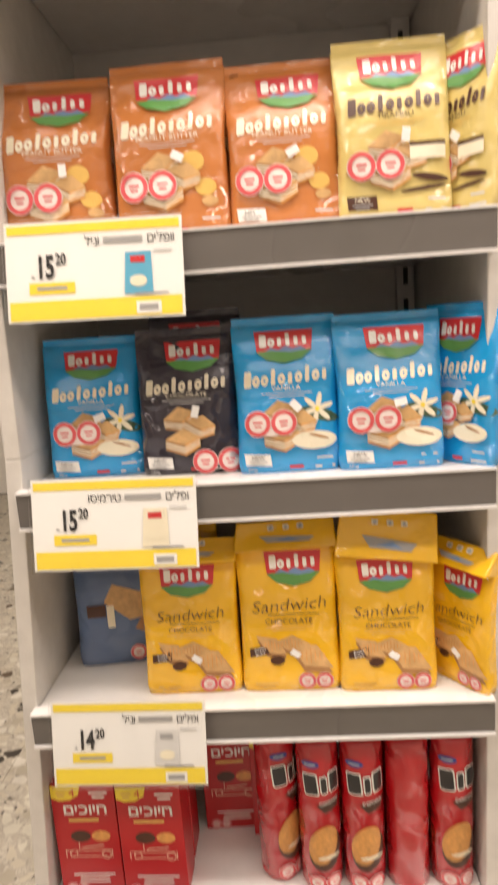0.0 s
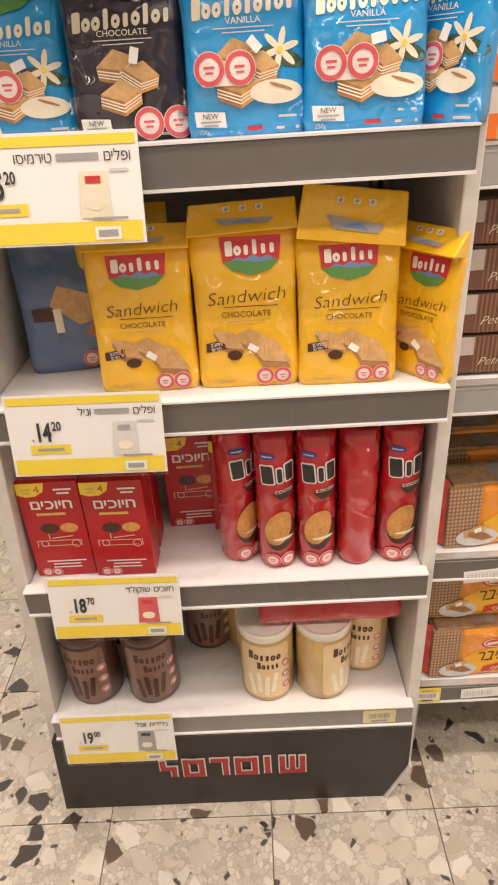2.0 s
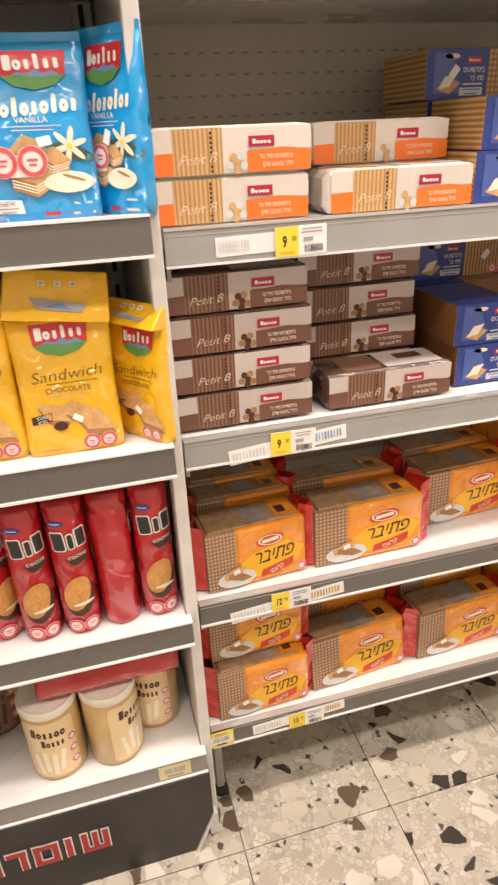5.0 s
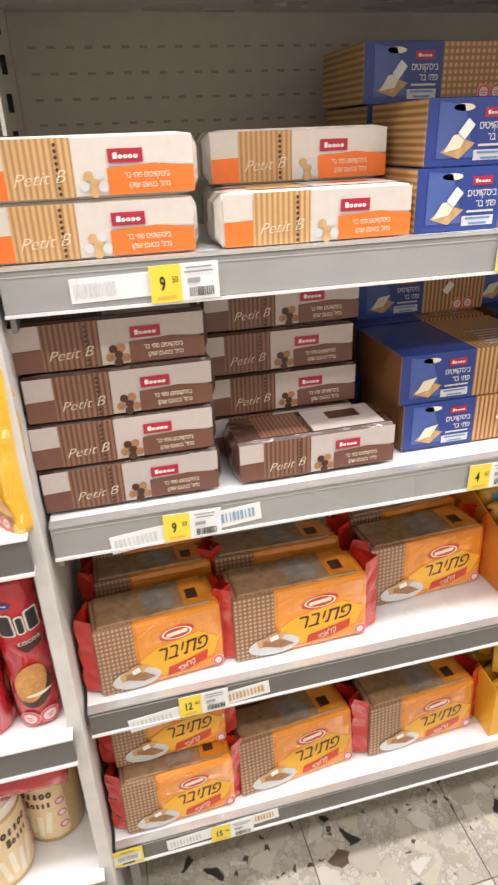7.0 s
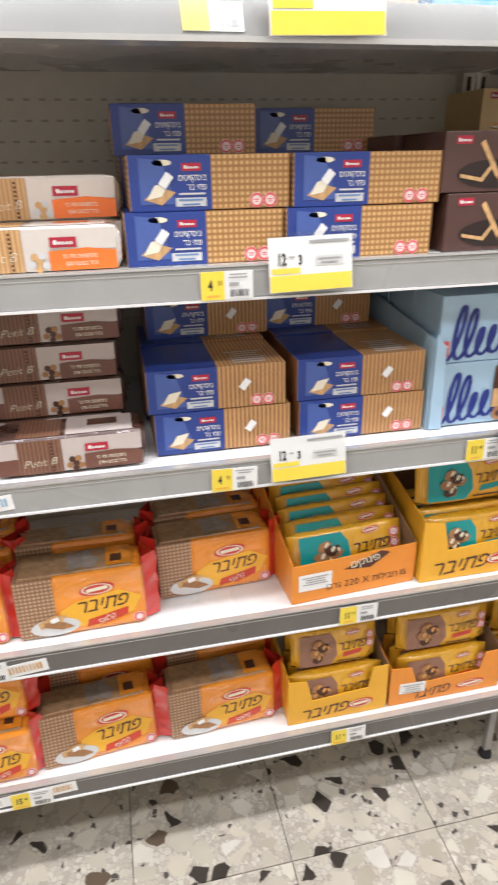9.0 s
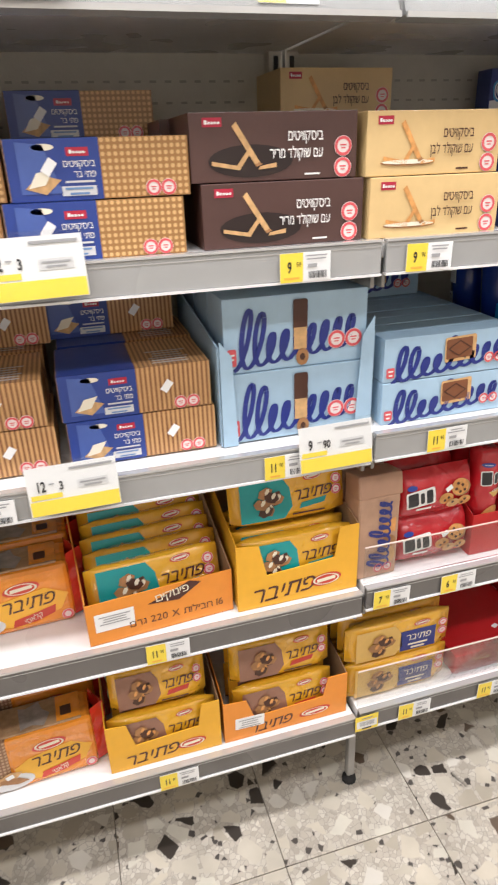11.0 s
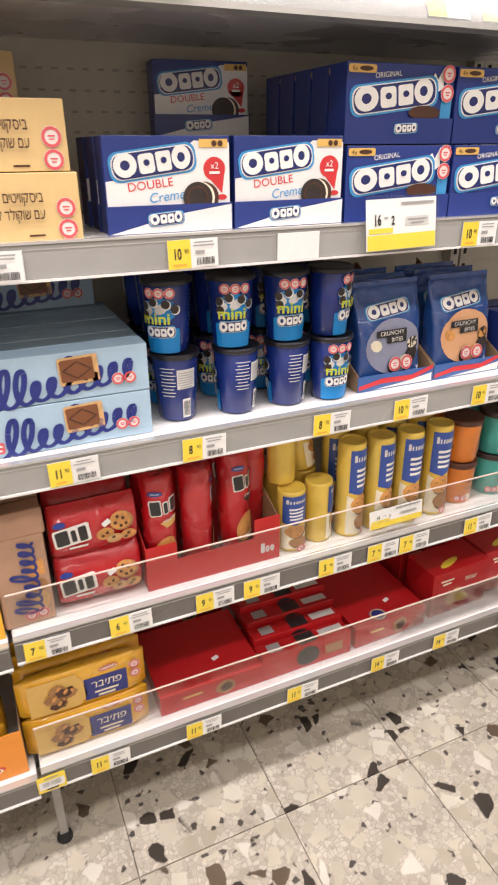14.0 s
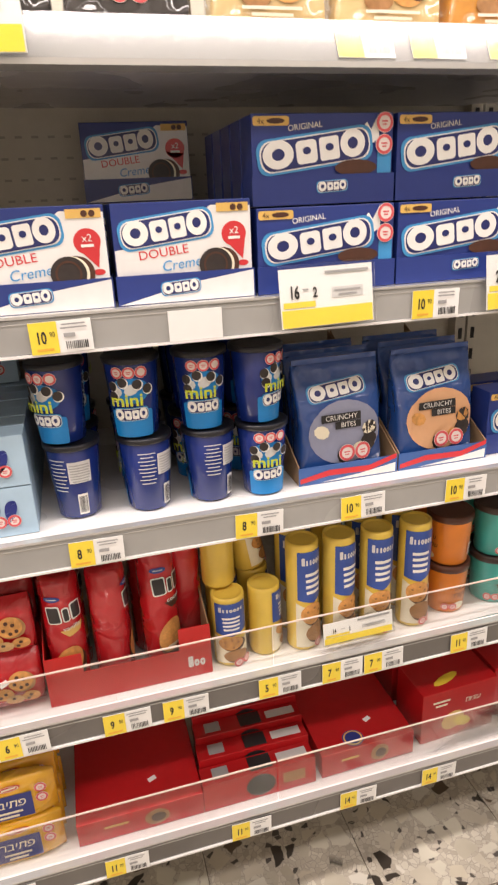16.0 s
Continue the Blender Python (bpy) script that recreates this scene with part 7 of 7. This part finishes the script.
rp = red_pillow()
rp.matrix_basis = pose(2.052, 1.070, DECK[2] + 0.001)
for y, n in ((1.072, 1), (1.136, 0), (1.136, 1), (1.2, 0), (1.2, 1), (1.16, 2)):
    copy_thing(rp, pose(2.052, y, DECK[2] + 0.001 + n * 0.0985, 0, 0, 1))

# red tray of tubes
rt = thing("display_tray", "red cardboard tray holding biscuit tubes, front edge low", "display tray")
REDCARD = card("red_tray_card", (0.50, 0.018, 0.016))
box("tray_front", 2.132, 2.398, 1.0685, 1.0705, DECK[2] + 0.0005, DECK[2] + 0.056, REDCARD, rt)
for x in (2.132, 2.396):
    v = [(x, 1.071, DECK[2]), (x + 0.002, 1.071, DECK[2]), (x + 0.002, 1.36, DECK[2]), (x, 1.36, DECK[2]), (x, 1.071, DECK[2] + 0.09), (x + 0.002, 1.071, DECK[2] + 0.09), (x + 0.002, 1.36, DECK[2] + 0.22), (x, 1.36, DECK[2] + 0.22)]
    mesh_ob("tray_side", v, box_data(0, 1, 0, 1, 0, 1)[1], KRAFT if x > 2.3 else REDCARD, rt)
box("tray_ear", 2.132, 2.19, 1.0685, 1.0705, DECK[2] + 0.0562, DECK[2] + 0.092, REDCARD, rt)
ear = box("tray_ear", 2.345, 2.398, 1.0685, 1.0705, DECK[2] + 0.0562, DECK[2] + 0.098, REDCARD, rt)
deco("ear_print", [(PALEGREY, sh, 0) for sh in word_blocks(2.372, DECK[2] + 0.02, 0.03, 0.022, 3, 4)], flat(1.0685), ear)
vt = cookie_tube("red film tube of vanilla cream sandwich biscuits", 0.031, 0.222, "vanilla", "red biscuit tubes in the tray")
vt.matrix_basis = pose(2.170, 1.108, DECK[2] + 0.001, 0, 0, 8)
for x, y, rz in ((2.242, 1.110, 95), (2.170, 1.176, 40), (2.242, 1.178, 60)):
    copy_thing(vt, pose(x, y, DECK[2] + 0.001, 0, 0, rz))
for x, y, rz in ((2.322, 1.112, 30), (2.375, 1.17, 200), (2.31, 1.18, 30)):
    copy_thing(ct, pose(x, y, DECK[2] + 0.001, -4, 3, rz) @ Matrix.Diagonal((1, 1, 0.9, 1)))

YCAN = mat("yellow_tube_print", (0.84, 0.60, 0.09), 0.28, coat=0.4, var=0.1, scale=30)


def yellow_tube(h, label):
    t = thing("cookie_tube", label, "biscuit tube", "yellow cookie tubes on the shelf")
    r = 0.0285
    lathe("wrapper", [(r * 0.6, 0), (r * 0.94, 0.001), (r, 0.006), (r, h - 0.006), (r * 0.97, h - 0.001), (r * 0.82, h), (r * 0.78, h - 0.004)], YCAN, t)
    s = tube_surf(r, r, h)
    deco("blue_panel", [(ink("panel_blue", (0.03, 0.08, 0.36)), poly([(-r * 1.0, h * 0.50), (0, h * 0.46), (r * 1.0, h * 0.52), (r * 1.0, h * 0.94), (-r * 1.0, h * 0.94)]), 0)] + [(PALEGREY, sh, 1) for sh in word_blocks(0, h * 0.82, r * 1.5, h * 0.07, 7, 6)] + [(WHITEINK, bars(0, h * 0.73, r * 1.3, 4, h * 0.055, 0.5, 5, 0.3), 1)], s, t, "blue panel with small print", fine=0.006)
    deco("pale_field", [(CREAM, poly([(-r * 1.1, 0.008), (r * 1.1, 0.008), (r * 1.1, h * 0.42), (r * 0.3, h * 0.36), (-r * 1.1, h * 0.47)]), 0)], s, t, fine=0.006)
    deco("cookie_picture", [(CHOC, ell(0.003, h * 0.335, r * 0.76, h * 0.10), 1), (BISC, ell(-0.002, h * 0.36, r * 0.74, h * 0.10), 2), (CHOC, ell(0.008, h * 0.155, r * 0.72, h * 0.09), 3), (WAFERD, ell(0.005, h * 0.175, r * 0.7, h * 0.085), 4)] + [(WAFERD, ell(-0.002 + r * 0.4 * math.cos(a), h * 0.36 + h * 0.055 * math.sin(a), 0.0022), 5) for a in (0.3, 1.4, 2.6, 3.7, 5.0)], s, t, "picture of cookies", fine=0.006)
    deco("badge", badge_items(r * 0.6, h * 0.06, r * 0.3, 4), s, t, fine=0.006)
    return t


ys = yellow_tube(0.135, "short yellow tube of chocolate cookies with blue panel")
ys.matrix_basis = pose(2.437, 1.098, DECK[2] + 0.001, 0, 0, -3)
for x, y, z, rz, rx in ((2.503, 1.105, 0, 70, 0), (2.44, 1.165, 0, 30, 0), (2.50, 1.17, 0, 100, 0), (2.43, 1.13, 0.137, 160, 0), (2.495, 1.165, 0.137, 60, -10)):
    copy_thing(ys, pose(x, y, DECK[2] + 0.001 + z, rx, 0, rz))
yt = yellow_tube(0.212, "tall yellow tube of chocolate cookies with blue panel")
yt.matrix_basis = pose(2.571, 1.096, DECK[2] + 0.001, 0, 0, 22)
for x, y, rz in ((2.638, 1.094, 24), (2.709, 1.092, 2), (2.786, 1.094, -4), (2.571, 1.158, 0), (2.64, 1.158, 50), (2.71, 1.158, 0), (2.786, 1.16, 10)):
    copy_thing(yt, pose(x, y, DECK[2] + 0.001, 0, 0, rz))


def tub(col, name, lidcol, label):
    c = thing("cookie_tub", label, "cookie tub", "round cookie tubs on the shelf")
    r, h = 0.040, 0.100
    lathe("tub_body", [(r * 0.86, 0), (r * 0.9, 0.003), (r, h - 0.012), (r, h - 0.01)], mat(name, col, 0.3, coat=0.3, var=0.12, scale=30), c)
    lathe("lid", [(r * 1.0, h - 0.012), (r * 1.06, h - 0.011), (r * 1.06, h), (r * 1.0, h + 0.002), (r * 0.9, h)], mat(name + "_lid", lidcol, 0.35), c, "brown plastic lid")
    s = tube_surf(r * 0.9, r, h)
    deco("lettering", [(SCRIPT, txt("עוגיות", 0.004, h * 0.50, h * 0.14), 0), (SCRIPT, txt("שוקולד", 0.004, h * 0.34, h * 0.14), 0), (CREAM, ell(0, h * 0.15, r * 0.4, h * 0.08), 0)], s, c, fine=0.01)
    deco("badge", badge_items(-r * 0.5, h * 0.14, r * 0.2, 1), s, c, fine=0.01)
    deco("barcode_label", [(PAPER, rect(r * 2.4, h * 0.3, 0.018, 0.024), 0), (BLACK, barcode(r * 2.4, h * 0.3, 0.014, 0.018, 8), 1)], s, c, fine=0.01)
    return c


ot = tub((0.72, 0.22, 0.02), "orange_tub", (0.10, 0.035, 0.02), "orange round tub of cookies with a brown lid")
ot.matrix_basis = pose(2.872, 1.118, DECK[2] + 0.001, 0, 0, 10)
te = tub((0.06, 0.42, 0.38), "teal_tub", (0.05, 0.03, 0.025), "teal round tub of cookies with a dark lid")
te.matrix_basis = pose(2.972, 1.118, DECK[2] + 0.001, 0, 0, 0)
for q, x in ((ot, 2.872), (te, 2.972), (te, 3.07)):
    for y, n, rz in ((1.118, 0, 12), (1.118, 1, -95 if q is ot else 20), (1.21, 0, 0), (1.21, 1, 0)):
        if not (y < 1.2 and n == 0 and x < 3):
            copy_thing(q, pose(x, y, DECK[2] + 0.001 + n * 0.1025, 0, 0, rz))

# red boxes of the lowest deck
GLOSSRED = card("gloss_red_card", (0.48, 0.012, 0.014), 0.22)


def red_box(w, d, h, kind):
    lab = {"plain": "flat glossy red gift box of biscuits", "sleeve": "flat red carton of biscuits with black and grey bars", "fruit": "red carton of biscuits with yellow fruit picture"}[kind]
    b = thing("biscuit_box", lab, "biscuit box", "red biscuit boxes on the lowest shelf")
    box("carton", -w / 2, w / 2, 0, d, 0, h, GLOSSRED, b, bevel=0.0015)
    tp2 = lambda u, v, o: (u, v, h + o)
    if kind == "sleeve":
        deco("top_print", [(GREYINK, rect(-w * 0.33, d * 0.5, w * 0.14, d * 0.62), 0), (BLACK, rect(w * 0.02, d * 0.5, w * 0.20, d * 0.8), 0), (PALEGREY, rect(w * 0.31, d * 0.5, w * 0.27, d * 0.5), 0)], tp2, b, "black and grey bars")
        deco("front_print", [(BLACK, ell(0, h * 0.5, w * 0.13, h * 0.4), 0), (WAFERD, rect(w * 0.3, h * 0.5, w * 0.2, h * 0.4), 0)], flat(0), b)
    elif kind == "fruit":
        deco("top_print", [(YEL, ell(-w * 0.1, d * 0.3, w * 0.2, d * 0.1, 10, 0.3), 0)], tp2, b)
        deco("front_print", [(GOLDINK, ell(-w * 0.08, h * 0.35, w * 0.16, h * 0.18, 12, 0.5), 0), (YEL, ell(w * 0.05, h * 0.28, w * 0.12, h * 0.1, 12, -0.3), 1), (CREAM, txt("עוגיות", w * 0.18, h * 0.66, h * 0.14), 0), (CREAM, bars(-w * 0.25, h * 0.8, w * 0.24, 2, 0.01, 0.5), 0)], flat(0), b, "yellow fruit picture")
    else:
        deco("top_print", [(PAPER, stamp(w * 0.12, d * 0.3, 0.010, 0.4), 0)] + ([(NAVY, ell(-w * 0.12, d * 0.12, w * 0.11, d * 0.10), 0), (GOLDINK, ann(-w * 0.12, d * 0.12, d * 0.075, d * 0.09, 20, 1.1), 1)] if w < 0.21 else []), tp2, b)
        deco("front_print", [(GOLDINK, bars(-w * 0.2, h * 0.6, w * 0.2, 1, h * 0.2, 0.5), 0), (WAFERD, ell(w * 0.12, h * 0.5, w * 0.10, h * 0.36, 14), 0), (CHOC, ell(w * 0.13, h * 0.48, w * 0.06, h * 0.22, 10), 1)], flat(0), b)
    return b


z0 = DECK[3] + 0.001
rb = red_box(0.228, 0.20, 0.050, "plain")
rb.matrix_basis = pose(2.248, 1.066, z0)
copy_thing(rb, pose(2.25, 1.31, z0, 0, 0, 0))
rs = red_box(0.222, 0.044, 0.060, "sleeve")
rs.matrix_basis = pose(2.474, 1.066, z0, -4, 0, 0)
for i in range(1, 7):
    copy_thing(rs, pose(2.474 + 0.003 * i, 1.066 + i * 0.046, z0 + 0.009 * i, -6, 0, -1))
r2 = red_box(0.20, 0.20, 0.055, "plain")
r2.matrix_basis = pose(2.698, 1.070, z0, 0, 0, 1)
copy_thing(r2, pose(2.698, 1.275, z0, 0, 0, -2))
rf = red_box(0.175, 0.10, 0.125, "fruit")
rf.matrix_basis = pose(2.908, 1.085, z0, 0, 0, 2)
copy_thing(rf, pose(3.09, 1.105, z0, 0, 0, 0))
copy_thing(rf, pose(2.908, 1.21, z0 + 0.0, 0, 0, 0))

# ---------------------------------------------------------------- goods on the top deck (lower edges in view)
ZT = 1.5525
TOPCOL = ((0.74, 0.15, "pale_pink_card", (0.62, 0.40, 0.36)), (0.90, 0.15, "white_card_b", (0.70, 0.66, 0.60)), (1.06, 0.16, "rose_card", (0.58, 0.32, 0.28)), (1.23, 0.15, "white_card_b", (0.70, 0.66, 0.60)), (1.47, 0.17, "salmon_card", (0.62, 0.36, 0.28)), (1.655, 0.16, "sky_card", (0.12, 0.34, 0.62)), (1.84, 0.16, "white_card_b", (0.70, 0.66, 0.60)))
for x, w, nm, col in TOPCOL:
    b = thing("sweets_box", "pastel carton of sweets on the top shelf", "sweets box", "cartons on the top shelf")
    box("carton", -w / 2, w / 2, 0, 0.12, 0, 0.16, card(nm, col), b, bevel=0.0015)
    deco("front_print", [(PALEGREY, bars(0, 0.035, w * 0.6, 3, 0.008, 0.45, int(x * 100)), 0), (GOLDINK, rect(0, 0.10, w * 0.7, 0.05), 0)] + badge_items(w * 0.3, 0.03, 0.012), flat(0), b)
    b.matrix_basis = pose(x, 1.062, ZT)
for x, kind in ((2.03, "dark"), (2.20, "dark"), (2.36, "dark"), (2.53, "gold"), (2.69, "gold"), (2.85, "amber"), (3.01, "amber"), (3.17, "amber")):
    b = thing("chocolate_bag", {"dark": "black and white bag of chocolate sweets", "gold": "pale gold bag of filled chocolates", "amber": "amber bag of caramel sweets"}[kind], "snack bag", "sweets bags on the top shelf")
    col = {"dark": foil("charcoal_film", (0.05, 0.045, 0.042)), "gold": foil("pale_gold_film", (0.66, 0.48, 0.22)), "amber": foil("amber_film", (0.62, 0.28, 0.05))}[kind]
    s = pouch("bag_body", 0.15, 0.2, 0.06, col, b, int(x * 10))
    if kind == "dark":
        deco("front_print", [(WCARD, poly([(-0.03, 0.06), (0.05, 0.06), (0.045, 0.13), (-0.035, 0.13)]), 0), (GOLDINK, ell(0.05, 0.04, 0.014, 0.014, 4), 1), (BLACK, ell(-0.005, 0.055, 0.014, 0.008, 8), 2)] + badge_items(0.0, 0.03, 0.012), s, b, fine=0.015)
    else:
        deco("front_print", [(BISC, ell(0.02, 0.05, 0.03, 0.026), 0), (CHOC, ell(0.035, 0.045, 0.016, 0.014), 1), (WAFERD, ell(-0.02, 0.03, 0.02, 0.012), 1), (CREAM, bars(0, 0.018, 0.08, 2, 0.007, 0.5), 2)] + badge_items(-0.04, 0.06, 0.012), s, b, fine=0.015)
    b.matrix_basis = pose(x, 1.062, ZT, -3, 0, 0)
